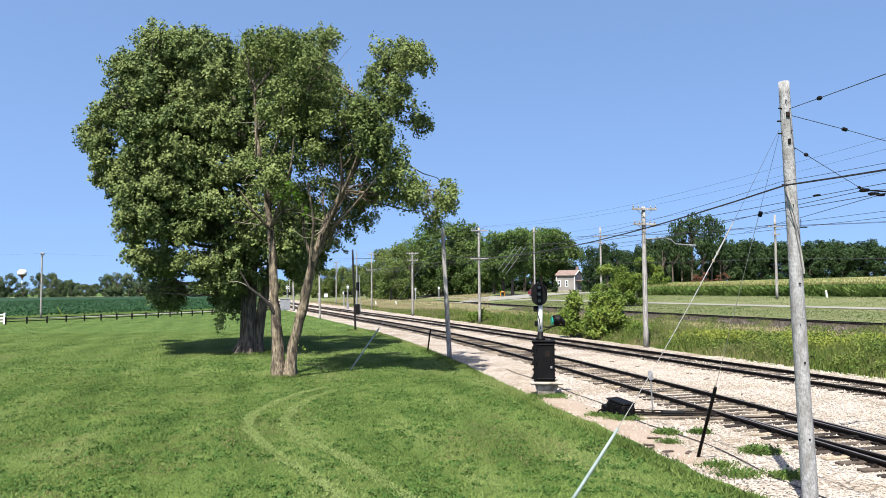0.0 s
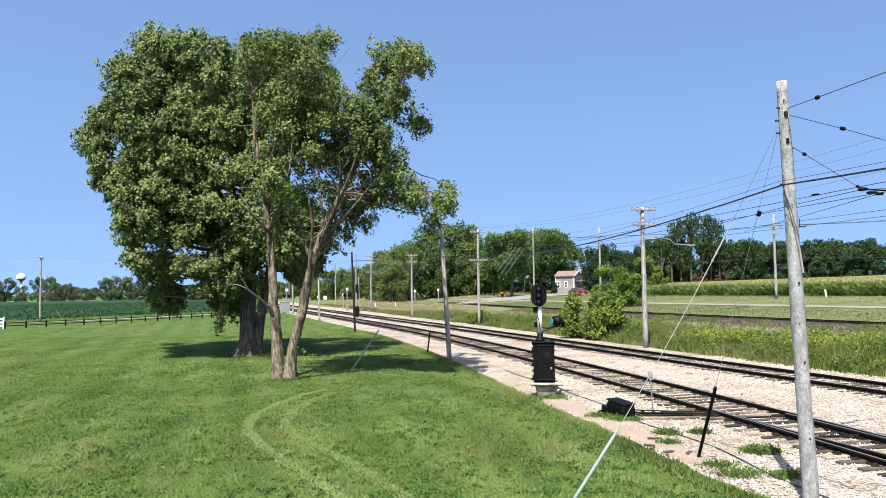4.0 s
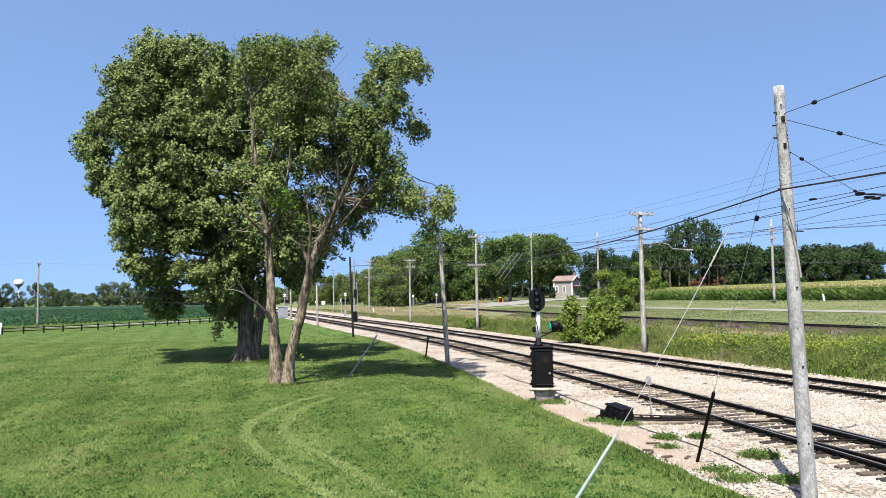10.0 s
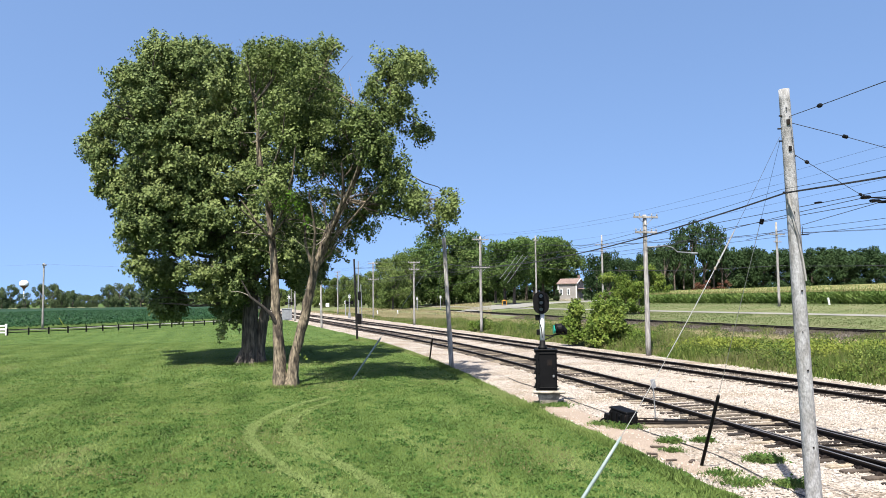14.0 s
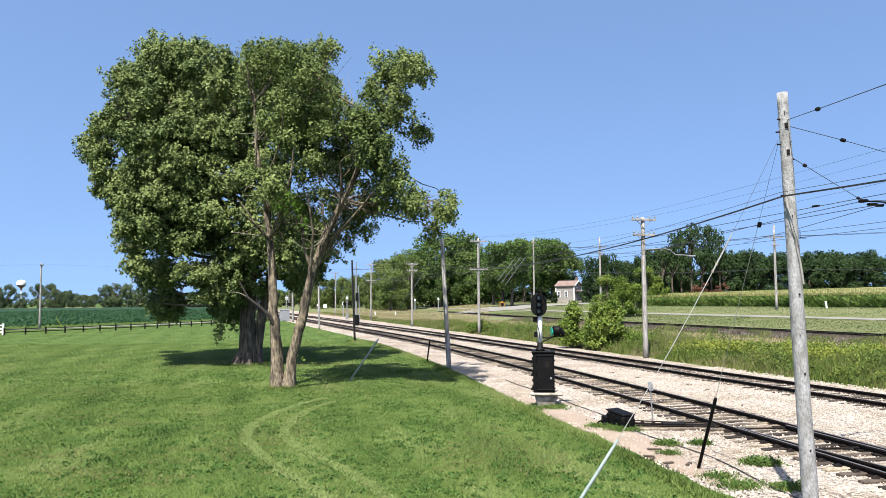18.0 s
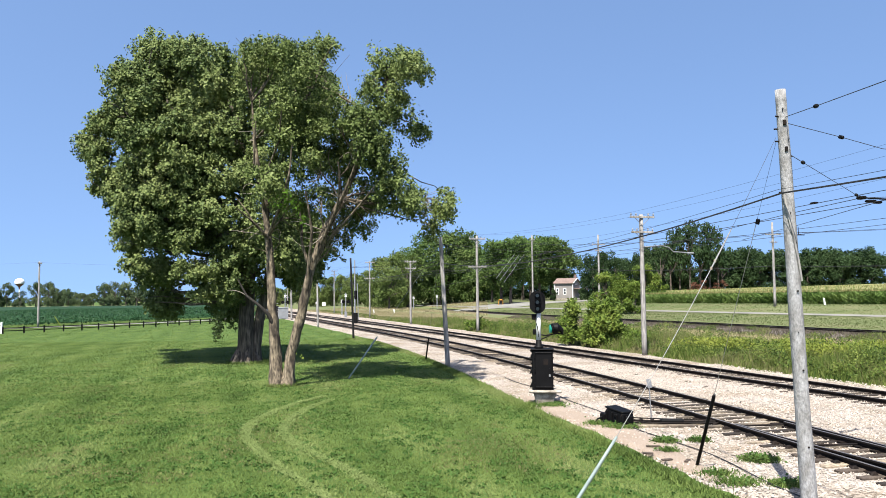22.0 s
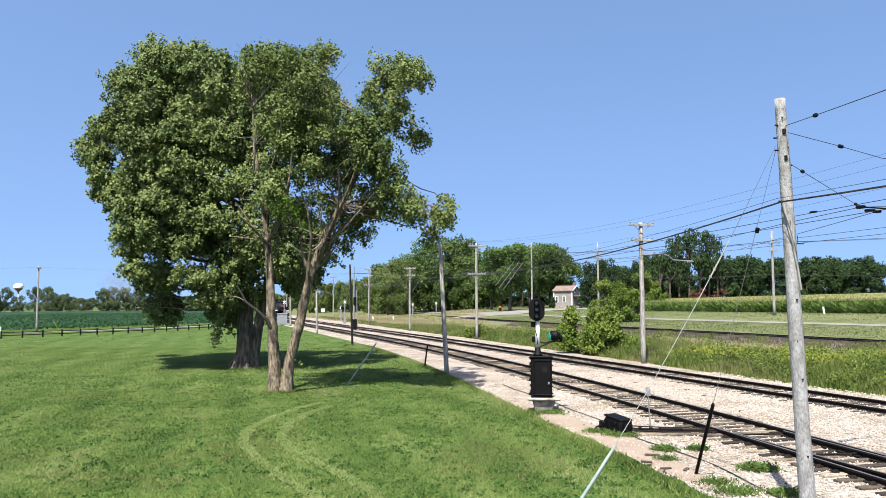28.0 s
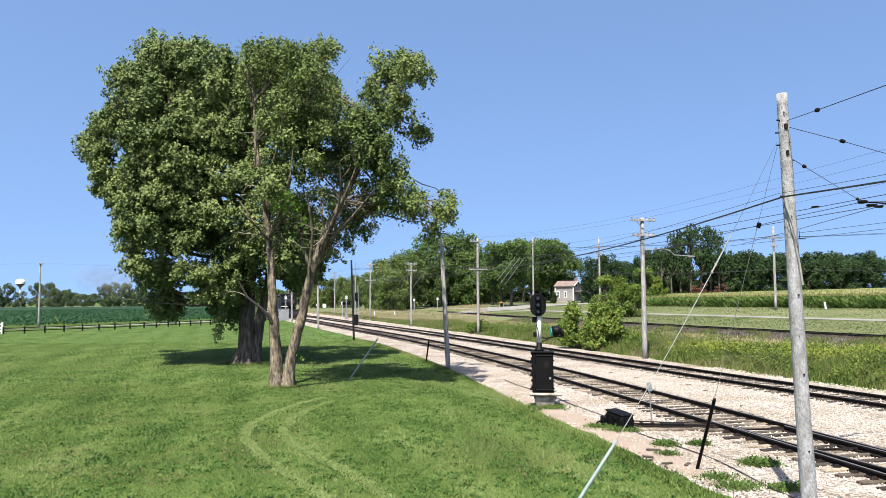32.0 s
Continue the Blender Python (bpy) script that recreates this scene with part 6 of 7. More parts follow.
    solid("dry_grass", cards("dry_grass", np.concatenate(dry[2:3] + dry[:1] + dry[4:]), 3, M_DRY), M_DRY, "dry tan grass along the bank", "grass", "stuff")
    solid("verge_grass", cards("verge_grass", np.concatenate(dry[1:2] + dry[3:4]), 3, M_VERGE), M_VERGE, "green verge grass along the road", "grass", "stuff")

    # corn
    c, tas = [], []
    n = 16000
    row = rng.integers(0, 60, n) ** 1.0
    s = 60 + np.where(rng.uniform(0, 1, n) < 0.55, rng.integers(0, 8, n) * 0.76, row * 1.5)
    y = rng.uniform(70, 215, n)
    x = np.array([far_x(v) for v in y]) + s
    keep = (x < 0.62 * y) & (x > 0.235 * y)
    x, y = x[keep], y[keep]
    z = np.array([land(a, b) for a, b in zip(x, y)])
    base = np.stack([x, y, z], 1)
    for k in range(6):
        c.append(blade_cards(base + np.array([0, 0, 0.20 * k]), 0.62, 0.22, rng, 1.1))
    c.append(blade_cards(base, 1.9, 0.12, rng, 0.05))
    tas = blade_cards(base + np.array([0, 0, 1.60]), 0.26, 0.14, rng, 0.4)
    corn = np.concatenate(c)
    solid("corn_field", cards("corn_field", corn, 3, M_CORN), M_CORN, "rows of tall green corn on rising ground", "corn", "stuff")
    solid("corn_tassels", cards("corn_tassels", tas, 3, M_TASSEL), M_TASSEL, "tan tassels over the corn", "corn", "stuff")
    grid = []
    for yy in [70 + 6 * i for i in range(31)]:
        x0 = max(far_x(yy) + 62, 0.245 * yy)
        grid.append([(x0 + 8 * k, yy, land(x0 + 8 * k, yy) + 1.55 + 0.1 * wob(k * 0.9, yy * 0.3)) for k in range(24)])
    sheet("corn_canopy", grid, M_CORNTOP, "closed tasselled top of the corn field", "corn", "stuff")

    # soybeans
    def bean_edge(x):
        return float(np.interp(x, (-330, -60, -54.8, -43.5, -20, 0), (30, 84, 98.5, 122.5, 175, 215)))
    def bean_end(y):
        """Side of the field towards the line, where the beans stop."""
        return -28.0 - 0.245 * (y - 122.0)
    grid = []
    for v in [3 * i for i in range(36)] + [115, 130, 150, 175, 205, 240, 280, 320, 370, 425]:
        row = []
        for k in range(66):
            x = -330 + 5 * k
            y = bean_edge(min(x, -28)) + v
            x = -330 + (bean_end(y) + 330) * k / 65
            row.append((x, y, 0.40 + 0.06 * wob(x * 0.3, v * 0.6)))
        grid.append(row)
    sheet("soybean_canopy", grid, M_SOYBED, "closed dark green canopy of the bean field", "soybeans", "stuff")
    n = 110000
    x = rng.uniform(-150, -25, n)
    y = np.array([bean_edge(a) for a in x]) + 230 * rng.uniform(0, 1, n) ** 1.8
    keep = x < bean_end(y)
    x, y = x[keep], y[keep]
    pts = np.stack([x, y, 0.42 + rng.normal(0, 0.10, len(x))], 1)
    solid("soybean_leaves", cards("soybean_leaves", leaf_cards(pts, 0.26, rng, 0.0), 4, M_SOY), M_SOY, "dark green soybean leaves in the field", "soybeans", "stuff")
    # green weeds between the field and the line
    n = 26000
    y = rng.uniform(128, 330, n)
    x0 = np.array([bean_end(v) for v in y])
    x = x0 + (np.array([near_x(v) - 4.5 for v in y]) - x0) * rng.uniform(0, 1, n)
    solid("headland_weeds", cards("headland_weeds", blade_cards(np.stack([x, y, np.zeros(n)], 1), 0.6, 0.30, rng, 0.4), 3, M_VERGE), M_VERGE, "green weeds between the bean field and the line", "weeds", "stuff")


M_CORNTOP = material("corn_top", (0.29, 0.265, 0.125), 0.95, stain=(0.05, 0.2), grain=(2.5, 0.45), bump=0.6, tint=(0.22, 0.225, 0.085), spec=0.1)
build_growth()


def build_stones():
    """Loose stones over the nearer ballast."""
    rng = np.random.default_rng(31)
    n = 36000
    y = 9 + 26 * rng.uniform(0, 1, n) ** 1.25
    a = np.array([lawn_x(v) + 0.12 for v in y])
    b = np.array([weed_x(v) - 0.2 for v in y])
    x = a + (b - a) * rng.uniform(0, 1, n) ** 0.85
    keep = x < 0.62 * y
    x, y = x[keep], y[keep]
    n = len(x)
    size = rng.uniform(0.014, 0.036, n)
    corner = np.array([(1, 0, 0), (0, 1, 0), (-1, 0, 0), (0, -1, 0), (0, 0, 1)], float)
    v = corner[None] * size[:, None, None] * rng.uniform(0.6, 1.3, (n, 5, 3))
    ang = rng.uniform(0, 6.28, n)
    ca, sa = np.cos(ang)[:, None], np.sin(ang)[:, None]
    vx = v[..., 0] * ca - v[..., 1] * sa
    vy = v[..., 0] * sa + v[..., 1] * ca
    v = np.stack([vx + x[:, None], vy + y[:, None], v[..., 2] + 0.055], -1).reshape(-1, 3)
    f = [(5 * i + p, 5 * i + (p + 1) % 4, 5 * i + 4) for i in range(n) for p in range(4)]
    s = Shape()
    s.v, s.f, s.m = [tuple(p) for p in v], f, [0] * len(f)
    solid("ballast_stones", s, M_STONE, "loose pale limestone stones", "stones", "stuff")


build_stones()


# ---------------------------------------------------------------- fence, house, far things
def build_fence():
    f = thing("lawn_fence", Matrix.Identity(4), "low black fence of posts and rails behind the lawn", "fence")
    path = [Vector((x, y, 0)) for x, y in ((-43.8, 77.0), (-42.3, 79.4), (-39.4, 84.2), (-35.8, 91.5), (-31.7, 103.0), (-28.3, 115.0), (-27.6, 123.0))]
    run = 0.0
    for p, q in zip(path, path[1:]):
        L = (q - p).length
        d = (q - p) / L
        while run < L:
            m = p + d * run
            part("post", Shape().box((m.x, m.y, 0.36), (0.13, 0.13, 0.76), edge=0.01), M_BLACK, f)
            run += 2.15
        run -= L
        turn = Matrix.Rotation(math.atan2(d.y, d.x), 3, "Z")
        for z in (0.58, 0.30):
            part("rail", Shape().box((p + q) / 2 + Vector((0, 0, z)), (L, 0.05, 0.08), turn, edge=0.01), M_BLACK, f)
    g = thing("white_gate", pose(-46.0, 78.2, 0), "white board gate with a thick post at the fence end", "gate")
    part("post", Shape().box((1.4, 0, 0.55), (0.16, 0.16, 1.2), edge=0.02), M_WHITE, g)
    for z in (0.28, 0.62, 0.96):
        part("board", Shape().box((-1.5, 0, z), (5.8, 0.05, 0.14), edge=0.01), M_WHITE, g)
    s = thing("field_stake", pose(-47.6, 96.5, 0, 0, -32, 0), "leaning yellow-green stake at the field edge", "stake")
    part("shaft", Shape().tube([(0, 0, -0.1), (0, 0, 1.6)], 0.05, 6), M_GOLD, s)


build_fence()


def build_house():
    h = thing("house", pose(34.1, 208, land(34.1, 208), 0, 0, -32), "small beige farmhouse with a brown gabled roof", "house")
    W, D, E, Rg = 5.2, 5.0, 4.55, 5.75
    part("foundation", Shape().box((0, 0, 0.1), (W + 0.1, D + 0.1, 0.8)), M_CONCRETE, h)
    wall = Shape().box((0, 0, 0.5 + (E - 0.5) / 2), (W, D, E - 0.5))
    wall.add([(W / 2, -D / 2, E), (W / 2, D / 2, E), (W / 2, 0, Rg), (-W / 2, -D / 2, E), (-W / 2, D / 2, E), (-W / 2, 0, Rg)], [(0, 1, 2), (3, 5, 4)])
    body = part("wall", wall, M_SIDING, h)
    lap = Shape().box((0, 0, 0), (W, 0.03, 0.05)).mesh("siding_board", M_SIDING)
    for i in range(14):
        part("siding_board", lap, M_SIDING, body, at=Matrix.Translation((0, -D / 2 - 0.012, 0.75 + i * 0.29)))
    for x, y in ((-W / 2, -D / 2), (W / 2, -D / 2), (W / 2, D / 2)):
        part("corner_board", Shape().box((x, y, 0.5 + (E - 0.5) / 2), (0.26, 0.26, E - 0.5), edge=0.01), M_WHITE, h, "white corner board")
    part("eave_board", Shape().box((0, -D / 2 - 0.16, E - 0.10), (W + 0.5, 0.10, 0.26), edge=0.01), M_WHITE, h, "white eave board")
    roof = Shape()
    for sd in (-1, 1):
        roof.add([(x, sd * (D / 2 + 0.4) * k, z) for x in (-W / 2 - 0.35, W / 2 + 0.35) for k, z in ((1, E - 0.15), (0, Rg + 0.05), (0, Rg + 0.2), (1, E + 0.02))],
                 [(0, 1, 5, 4), (3, 7, 6, 2), (0, 3, 2, 1), (4, 5, 6, 7), (0, 4, 7, 3)])
        part("rake_board", Shape().tube([(W / 2 + 0.36, sd * (D / 2 + 0.38), E - 0.06), (W / 2 + 0.36, 0, Rg + 0.12)], 0.11, 6), M_WHITE, h, "white rake board")
    r = part("roof", roof, M_SHINGLE, h)
    part("chimney", Shape().box((W / 2 - 0.4, 0.5, Rg + 0.35), (0.55, 0.55, 1.5), edge=0.02), M_SHINGLE, r)
    for x in (-1.75, 0.35):
        w = part("window", Shape().box((x, -D / 2 - 0.04, 2.3), (0.85, 0.10, 1.75), edge=0.02), M_WHITE, h)
        part("pane", Shape().box((x, -D / 2 - 0.095, 2.3), (0.5, 0.02, 1.4)), M_PANE, w)
        part("glazing_bar", Shape().box((x, -D / 2 - 0.108, 2.3), (0.5, 0.02, 0.07)), M_WHITE, w)
    w = part("window", Shape().box((W / 2 + 0.04, -0.4, 4.6), (0.10, 0.9, 1.2), edge=0.02), M_WHITE, h)
    part("pane", Shape().box((W / 2 + 0.095, -0.4, 4.6), (0.02, 0.6, 0.9)), M_PANE, w)
    porch = part("porch_roof", Shape().box((W / 2 + 0.9, 0.2, 3.1), (2.0, 4.4, 0.22), edge=0.05, taper=0.94), M_SHINGLE, h, "brown porch roof")
    for y in (-1.8, 0.2, 2.2):
        part("porch_post", Shape().box((W / 2 + 1.7, y, 1.6), (0.16, 0.16, 2.9), edge=0.02), M_WHITE, porch)
    part("porch_floor", Shape().box((W / 2 + 0.95, 0.2, 0.3), (1.9, 4.4, 0.3), edge=0.02), M_POLEGREY, h)
    s = thing("shed", pose(88, 268, land(88, 268) - 1.0, 0, 0, -10), "weathered red barn half hidden by trees", "barn")
    part("wall", Shape().box((0, 0, 2.2), (12, 8, 4.6)), M_BRICKRED, s)
    roof = Shape().add([(x, y, z) for x in (-6.3, 6.3) for y, z in ((-4.4, 4.3), (0, 6.6), (4.4, 4.3))], [(0, 1, 4, 3), (1, 2, 5, 4), (0, 2, 1), (3, 4, 5), (0, 3, 5, 2)])
    part("roof", roof, M_SILVER, s)
    p = thing("playset", pose(14.1, 183, land(14.1, 183)) @ Matrix.Scale(0.62, 4), "small orange and yellow yard playset", "playset")
    part("roof", Shape().box((0, 0, 2.0), (2.0, 1.6, 0.5), edge=0.2, taper=0.5), M_ORANGE, p)
    for x in (-0.8, 0.8):
        part("post", Shape().box((x, 0, 0.9), (0.2, 1.2, 1.8), edge=0.03), M_ORANGE, p)


build_house()


def build_far_things():
    w = thing("water_tower", pose(-384, 700, 0), "white water tower with a rust-red underside", "water tower")
    n = 28
    prof = [(0.6, 13.5), (1.0, 15.6), (2.4, 17.2), (4.0, 18.3), (5.1, 19.7), (5.5, 21.4), (5.1, 23.1), (4.0, 24.5), (2.3, 25.4), (0.05, 25.7)]
    def spun(p):
        s = Shape()
        p = [(r * 0.76, 21.5 + (z - 21.5) * 0.8 if z > 12 else z) for r, z in p]
        s.v = [(r * math.cos(2 * math.pi * k / n), r * math.sin(2 * math.pi * k / n), z) for r, z in p for k in range(n)]
        s.f = [(i * n + k, i * n + (k + 1) % n, (i + 1) * n + (k + 1) % n, (i + 1) * n + k) for i in range(len(p) - 1) for k in range(n)]
        s.m = [0] * len(s.f)
        return s
    part("tank", spun(prof[4:]), M_TANK, w, smooth=True)
    part("bowl", spun(prof[:5]), M_TANKRED, w, "rust-red lower bowl", smooth=True)
    part("stem", spun([(2.0, -0.5), (0.9, 4), (0.7, 12), (0.6, 13.5)]), M_TANK, w, smooth=True)

    # grade crossing: relay cabinet, flashers, crossbucks
    c = thing("relay_cabinet", pose(-25.7, 125.0, 0, 0, 0, 12), "silver relay cabinet at the grade crossing", "cabinet")
    part("body", Shape().box((0, 0, 0.9), (1.6, 1.1, 1.8), edge=0.03), M_SILVER, c)
    part("roof", Shape().box((0, 0, 1.84), (1.75, 1.25, 0.1), edge=0.03), M_SILVER, c)
    part("door", Shape().box((0, -0.57, 0.9), (0.8, 0.04, 1.5), edge=0.01), M_SILVER, c)

    def flasher(x, y):
        g = thing("crossing_signal", pose(x, y, 0, 0, 0, 15), "silver crossing mast with crossbuck and flashers", "crossing signal", "crossing signals")
        part("mast", Shape().tube([(0, 0, 0), (0, 0, 4.2)], 0.09, 10), M_SILVER, g)
        part("base_case", Shape().box((0, 0, 0.5), (0.40, 0.36, 1.0), edge=0.03), M_SILVER, g)
        for k in (-1, 1):
            part("crossbuck_blade", Shape().box((0, -0.12, 3.7), (0.6, 0.03, 0.12), Matrix.Rotation(k * 0.8, 3, "Y")), M_WHITE, g)
            part("flasher_disc", Shape().tube([(k * 0.42, -0.1, 2.7), (k * 0.42, -0.14, 2.7)], 0.28, 16), M_BLACK, g)
        part("light_arm", Shape().box((0, -0.05, 2.7), (1.0, 0.06, 0.08)), M_BLACK, g)
    flasher(-26.0, 128)
    flasher(-16.3, 131)

    def post(x, y, h, lab):
        g = thing("crossbuck_post", pose(x, y, land(x, y)), lab, "sign", "crossbuck posts")
        part("post", Shape().box((0, 0, h / 2), (0.2, 0.16, h + 0.2), edge=0.01), M_SILVER, g)
        for k in (-1, 1):
            part("board", Shape().box((0, -0.1, h - 0.35), (0.6, 0.03, 0.15), Matrix.Rotation(k * 0.75, 3, "Y")), M_WHITE, g)
    for x, y, h in ((-1.07, 185.0, 3.3), (-6.7, 185.0, 3.3), (-19.4, 150, 3.0), (-30, 185, 2.6)):
        post(x, y, h, "white wooden crossbuck post at the road crossing")
    for x, y in ((47.9, 96), (54.1, 96), (-9.6, 157), (-14, 160)):
        g = thing("marker_post", pose(x, y, land(x, y), 0, -8, 0), "short white marker post by the road", "post", "marker posts")
        part("post", Shape().box((0, 0, 0.42), (0.2, 0.16, 0.95), edge=0.02), M_WHITE, g)


build_far_things()


def build_small():
    for x, y, a, L in ((4.2, 14.6, 20, 0.3), (4.55, 14.5, 60, 0.34), (4.0, 15.2, -10, 0.28), (4.3, 15.9, 5, 0.4)):
        b = thing("wood_scrap", pose(x, y, 0.085, 3, 2, a), "weathered scrap of wood on the dirt", "wood scrap", "wood scraps")
        part("board", Shape().box((0, 0, 0), (L * 0.75, 0.07, 0.03), edge=0.008), M_TIEFAR, b)
    for i, (x, y) in enumerate(((7.08, 32.49), (8.59, 22.34), (7.58, 30.33), (8.83, 27.82), (8.85, 26.08), (5.58, 63.00), (6.49, 41.17), (10.83, 24.56))):
        b = thing("tie_splinter", pose(x, y, 0.075, 2, 3, 20 + 47 * i), "dark splinter of an old tie on the ballast", "wood scrap", "tie splinters")
        part("splinter", Shape().box((0, 0, 0), (0.22 + 0.05 * (i % 3), 0.045, 0.03), edge=0.01, taper=0.8), M_TIEFAR, b)
    pts = []
    for i in range(40):
        y = 30 - i * 0.48
        pts.append((near_x(y) - 2.75 + 0.35 * wob(y * 0.3, 2) - 0.02 * max(0, 20 - y), y, 0.075 + 0.01 * wob(y, 5)))
    solid("ground_cable", Shape().tube(pts, 0.012, 5), M_WIRE, "thin dark cable lying on the ballast", "cable")


build_small()


# ---------------------------------------------------------------- the train and its smoke
def build_train():
    e = thing("steam_locomotive", Matrix.Identity(4), "black steam locomotive with a red front plate coming down the line", "locomotive")
    part("boiler", Shape().tube([(0, 0.2, 2.6), (0, 7.6, 2.6)], [0.82, 0.95], 20), M_LOCO, e, smooth=True)
    part("smokebox_door", Shape().tube([(0, 0.22, 2.6), (0, 0.0, 2.6), (0, -0.12, 2.6)], [0.82, 0.7, 0.25], 20), M_LOCO, e)
    part("number_plate", Shape().tube([(0, -0.12, 2.75), (0, -0.2, 2.75)], 0.30, 16), M_CARRED, e, "round red front plate")
    part("headlight", Shape().box((0, 0.1, 3.75), (0.5, 0.5, 0.5), edge=0.08), M_LOCO, e)
    part("stack", Shape().tube([(0, 0.9, 3.3), (0, 0.9, 4.3)], [0.32, 0.4], 16), M_LOCO, e)
    for y in (3.0, 5.2):
        part("dome", Shape().tube([(0, y, 3.3), (0, y, 3.9), (0, y, 4.1)], [0.5, 0.45, 0.2], 14), M_LOCO, e, smooth=True)
    part("cab", Shape().box((0, 8.6, 2.7), (2.9, 2.0, 2.9), edge=0.08), M_LOCO, e)
    part("cab_roof", Shape().box((0, 8.6, 4.25), (3.1, 2.4, 0.2), edge=0.08), M_LOCO, e)
    part("pilot_beam", Shape().box((0, -0.6, 1.15), (2.8, 0.3, 0.4), edge=0.04), M_LOCO, e)
    part("pilot", Shape().box((0, -1.0, 0.55), (2.4, 0.9, 0.8), edge=0.1, taper=0.8), M_LOCO, e)
    for sd in (-1, 1):
        part("cylinder", Shape().tube([(sd * 1.15, 0.3, 1.0), (sd * 1.15, 1.6, 1.0)], 0.42, 14), M_LOCO, e)
        part("running_board", Shape().box((sd * 1.15, 4.2, 1.9), (0.6, 7.0, 0.08)), M_WHITE, e, "white-edged running board")
        for y in (2.6, 4.2, 5.8, 7.4):
            w = part("wheel", Shape().tube([(sd * 0.70, y, 0.75), (sd * 0.84, y, 0.75)], 0.72, 20), M_LOCO, e)
            part("tyre", Shape().tube([(sd * 0.845, y, 0.75), (sd * 0.86, y, 0.75)], 0.66, 20), M_SILVER, w)
        part("side_rod", Shape().box((sd * 0.95, 5.0, 0.7), (0.08, 5.2, 0.14)), M_SILVER, e)
    t = thing("tender", Matrix.Identity(4), "black riveted tender behind the locomotive", "tender")
    part("tank", Shape().box((0, 0, 2.2), (2.8, 6.6, 2.3), edge=0.1), M_LOCO, t)
    part("coal", Shape().box((0, -0.6, 3.5), (2.2, 3.6, 0.6), edge=0.25, taper=0.6), M_LOCO, t)
    for y in (-2.2, -1.0, 1.0, 2.2):
        for sd in (-1, 1):
            part("wheel", Shape().tube([(sd * 0.70, y, 0.5), (sd * 0.84, y, 0.5)], 0.45, 16), M_LOCO, t)
    c = thing("coach", Matrix.Identity(4), "dark green passenger coach behind the tender", "coach")
    part("body", Shape().box((0, 0, 2.5), (2.9, 18, 2.6), edge=0.1), M_COACH, c)
    part("roof", Shape().box((0, 0, 3.95), (2.8, 18.2, 0.5), edge=0.22), M_LOCO, c)
    for i in range(9):
        for sd in (-1, 1):
            part("window", Shape().box((sd * 1.46, -7.2 + i * 1.8, 2.9), (0.03, 0.9, 0.8)), M_PANE, c)
    for y in (-6.5, -5.0, 5.0, 6.5):
        for sd in (-1, 1):
            part("wheel", Shape().tube([(sd * 0.70, y, 0.5), (sd * 0.84, y, 0.5)], 0.45, 16), M_LOCO, c)
    return e, t, c


ENGINE, TENDER, COACH = build_train()


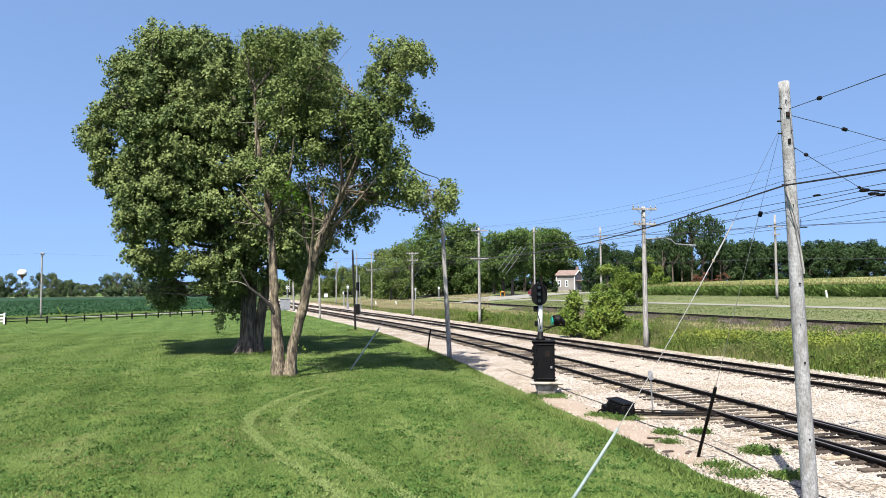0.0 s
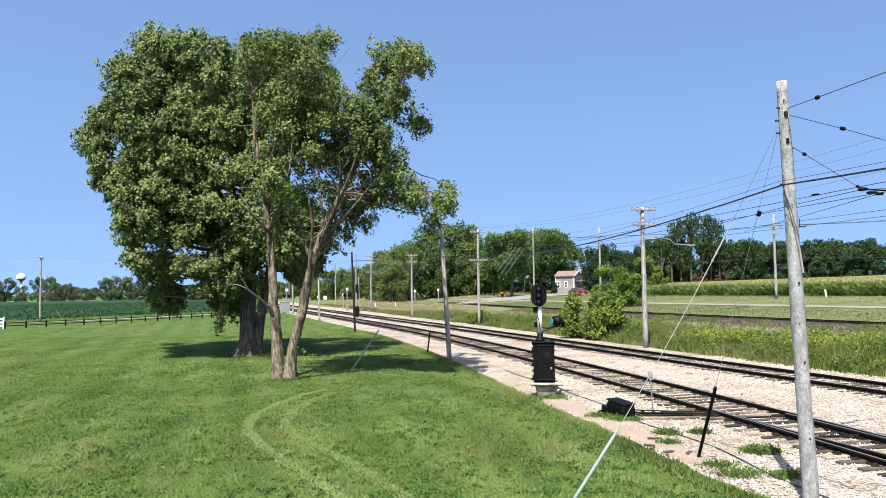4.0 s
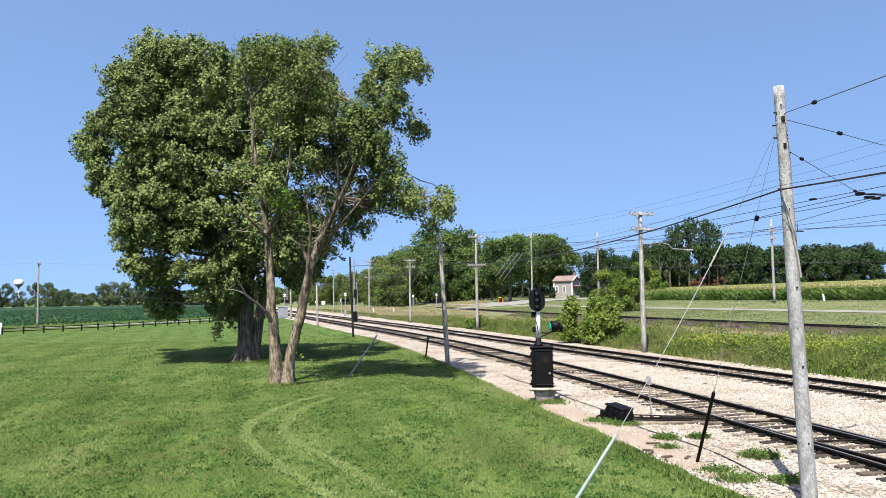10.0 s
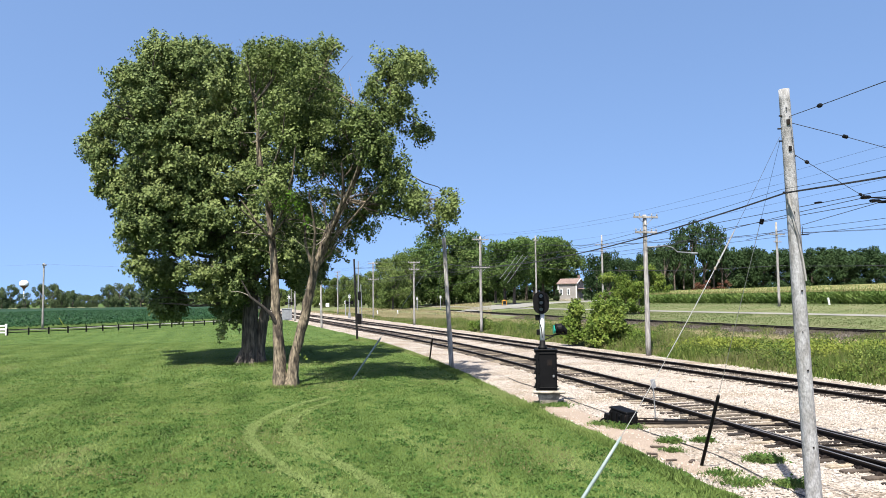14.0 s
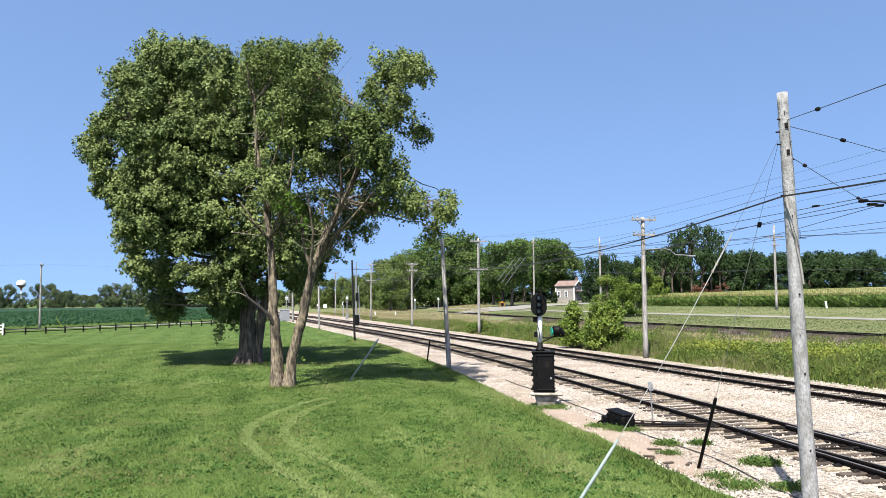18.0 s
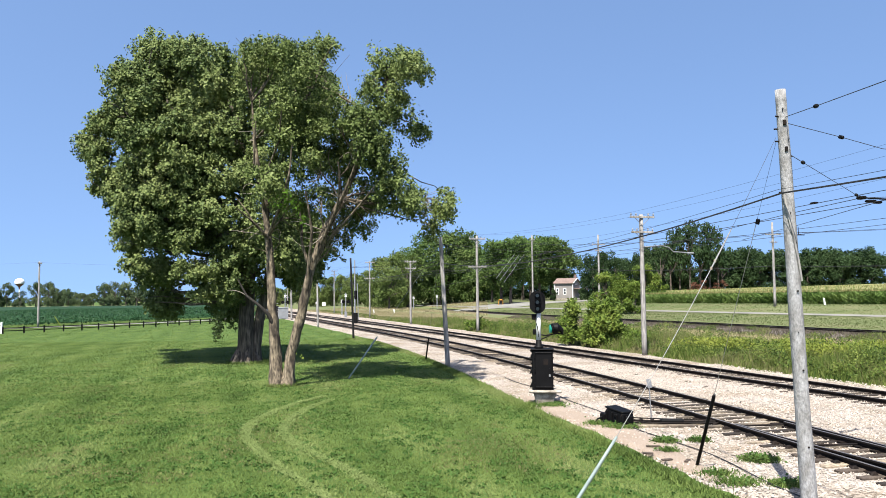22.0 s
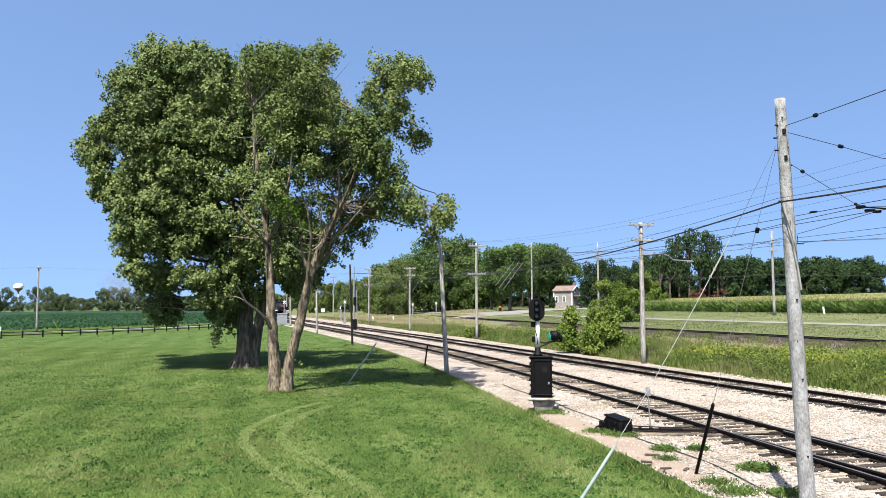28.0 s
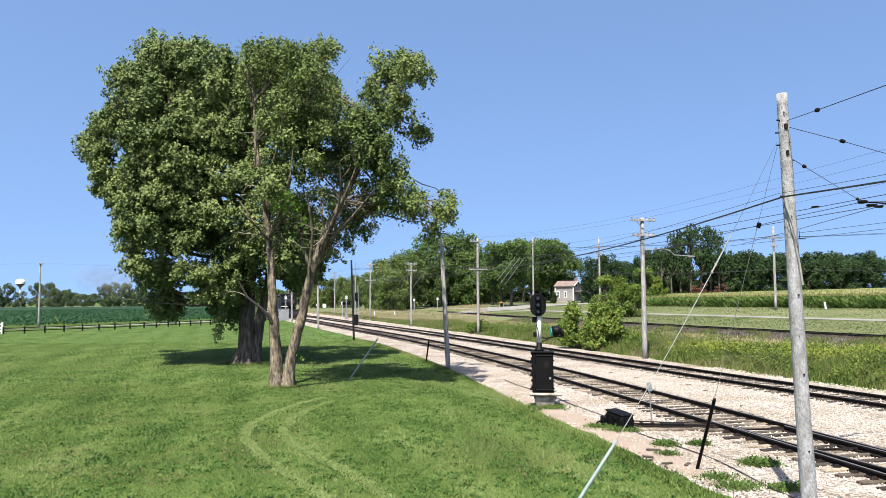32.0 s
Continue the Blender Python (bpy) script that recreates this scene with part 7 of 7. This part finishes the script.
def build_car():
    """A red car, nose towards -y, 4.4 m long."""
    c = thing("car", Matrix.Identity(4), "dark red car driving on the gravel before the house", "car")
    body = Shape()
    prof = ((-2.2, 0.45), (-2.2, 0.78), (-2.05, 0.9), (-1.0, 1.0), (2.05, 1.02), (2.2, 0.9), (2.2, 0.45))
    n = len(prof)
    body.add([(x, y, z) for x in (-0.88, 0.88) for y, z in prof], [tuple(range(n)), tuple(range(2 * n - 1, n - 1, -1))] + [(k, n + k, n + (k + 1) % n, (k + 1) % n) for k in range(n)])
    part("body", body, M_CARRED, c)
    cab = Shape()
    low, top = ((-1.05, 0.99), (1.95, 1.01)), ((-0.35, 1.56), (1.55, 1.58))
    cab.add([(sx * 0.84, low[0][0], low[0][1]) for sx in (-1, 1)] + [(sx * 0.84, low[1][0], low[1][1]) for sx in (-1, 1)] + [(sx * 0.66, top[0][0], top[0][1]) for sx in (-1, 1)] + [(sx * 0.66, top[1][0], top[1][1]) for sx in (-1, 1)],
            [(0, 1, 5, 4), (3, 2, 6, 7), (2, 0, 4, 6), (1, 3, 7, 5), (4, 5, 7, 6)])
    part("cabin", cab, M_CARRED, c)
    part("windscreen", Shape().add([(-0.76, -1.01, 1.05), (0.76, -1.01, 1.05), (0.63, -0.44, 1.51), (-0.63, -0.44, 1.51)], [(0, 1, 2, 3)]), M_PANE, c)
    part("rear_window", Shape().add([(0.74, 1.93, 1.07), (-0.74, 1.93, 1.07), (-0.62, 1.62, 1.51), (0.62, 1.62, 1.51)], [(0, 1, 2, 3)]), M_PANE, c)
    for sd in (-1, 1):
        for y0, y1, y2, y3 in ((-0.75, 0.35, 0.35, -0.25), (0.45, 1.75, 1.45, 0.45)):
            q = [(sd * 0.835, y0, 1.07), (sd * 0.835, y1, 1.07), (sd * 0.695, y2, 1.50), (sd * 0.695, y3, 1.50)]
            part("side_window", Shape().add(q if sd > 0 else q[::-1], [(0, 1, 2, 3)]), M_PANE, c)
        part("headlight", Shape().box((sd * 0.62, -2.2, 0.74), (0.36, 0.06, 0.16), edge=0.02), M_SILVER, c)
        part("tail_light", Shape().box((sd * 0.70, 2.2, 0.80), (0.22, 0.06, 0.16), edge=0.02), M_RED, c)
        part("mirror", Shape().box((sd * 0.96, -0.72, 1.05), (0.16, 0.1, 0.12), edge=0.03), M_CARRED, c)
        for y in (-1.38, 1.32):
            w = part("wheel", Shape().tube([(sd * 0.70, y, 0.33), (sd * 0.90, y, 0.33)], 0.33, 20), M_TYRE, c)
            part("rim", Shape().tube([(sd * 0.895, y, 0.33), (sd * 0.912, y, 0.33)], 0.2, 14), M_SILVER, w)
    part("bumper", Shape().box((0, -2.22, 0.5), (1.72, 0.1, 0.2), edge=0.03), M_CARRED, c)
    part("bumper", Shape().box((0, 2.22, 0.5), (1.72, 0.1, 0.2), edge=0.03), M_CARRED, c)
    part("grille", Shape().box((0, -2.22, 0.72), (0.8, 0.04, 0.14), edge=0.01), M_BLACK, c)
    return c


CAR = build_car()


def build_smoke():
    out = []
    for k in range(3):
        rng = np.random.default_rng(70 + k)
        s = thing("smoke_cloud", Matrix.Identity(4), "thin grey drifting locomotive smoke", "smoke", "smoke")
        for i in range(4):
            c = (-8.0 + 5.4 * i, 1.5 * i, rng.uniform(1.0, 4.5))
            r = rng.uniform(2.4, 4.0)
            sh = Shape()
            n, m = 20, 12
            sh.v = [(math.sin(math.pi * j / m) * math.cos(2 * math.pi * q / n) * (1 + 0.06 * wob(q * 0.8, j * 0.8, i)),
                     math.sin(math.pi * j / m) * math.sin(2 * math.pi * q / n), math.cos(math.pi * j / m)) for j in range(m + 1) for q in range(n)]
            sh.f = [(j * n + q, j * n + (q + 1) % n, (j + 1) * n + (q + 1) % n, (j + 1) * n + q) for j in range(m) for q in range(n)]
            sh.m = [0] * len(sh.f)
            part("puff", sh, M_SMOKE, s, smooth=True, at=Matrix.Translation(c) @ Matrix.Diagonal((1.7 * r, r, 1.5 * r, 1)))
        out.append(s)
    return out


SMOKE = build_smoke()


def motions():
    def along(dist):
        """Pose on the near track at that y, facing down the line to the eye."""
        return pose(near_x(dist), dist, 0.24, 0, 0, 17.2)

    # the train slows as it comes on, to four metres a second
    times = [0, 4, 8, 12, 16, 20, 22, 24, 28, 32]
    for ob, back in ((ENGINE, 0.0), (TENDER, 13.3), (COACH, 26.2)):
        walk(ob, [(t, along(143.3 + (32 - t) * 4.0 + max(0, 22 - t) * 4.5 + back)) for t in times])
    # the car pulls out before the house and goes off behind the bushes
    rows = []
    for t, x, y in ((0, 22.06, 181.5), (1.0, 22.86, 181.5), (1.5, 23.26, 180.5), (2, 24.32, 179), (2.5, 26.24, 177.5), (3, 28.0, 176), (3.5, 29.14, 174), (6, 35.55, 168), (32, 35.56, 168)):
        x, y = 0.93 * x, 0.93 * y
        rows.append((t, pose(x, y, land(x, y) + 0.10, 0, 0, 27)))
    walk(CAR, rows)
    # the smoke drifts off behind the trees
    for i, s in enumerate(SMOKE):
        start = (-58 - 6 * i, 215 + 14 * i, 8.5 + 1.5 * i)
        end = (-93 + 17 * i, 222 + 14 * i, 7.5 + 2.2 * i)
        rows = []
        for t in times:
            u = max(0.0, (t - 14) / 18)
            rows.append((t, pose(start[0] + (end[0] - start[0]) * u, start[1] + (end[1] - start[1]) * u, start[2] + (end[2] - start[2]) * u)))
        walk(s, rows)


motions()
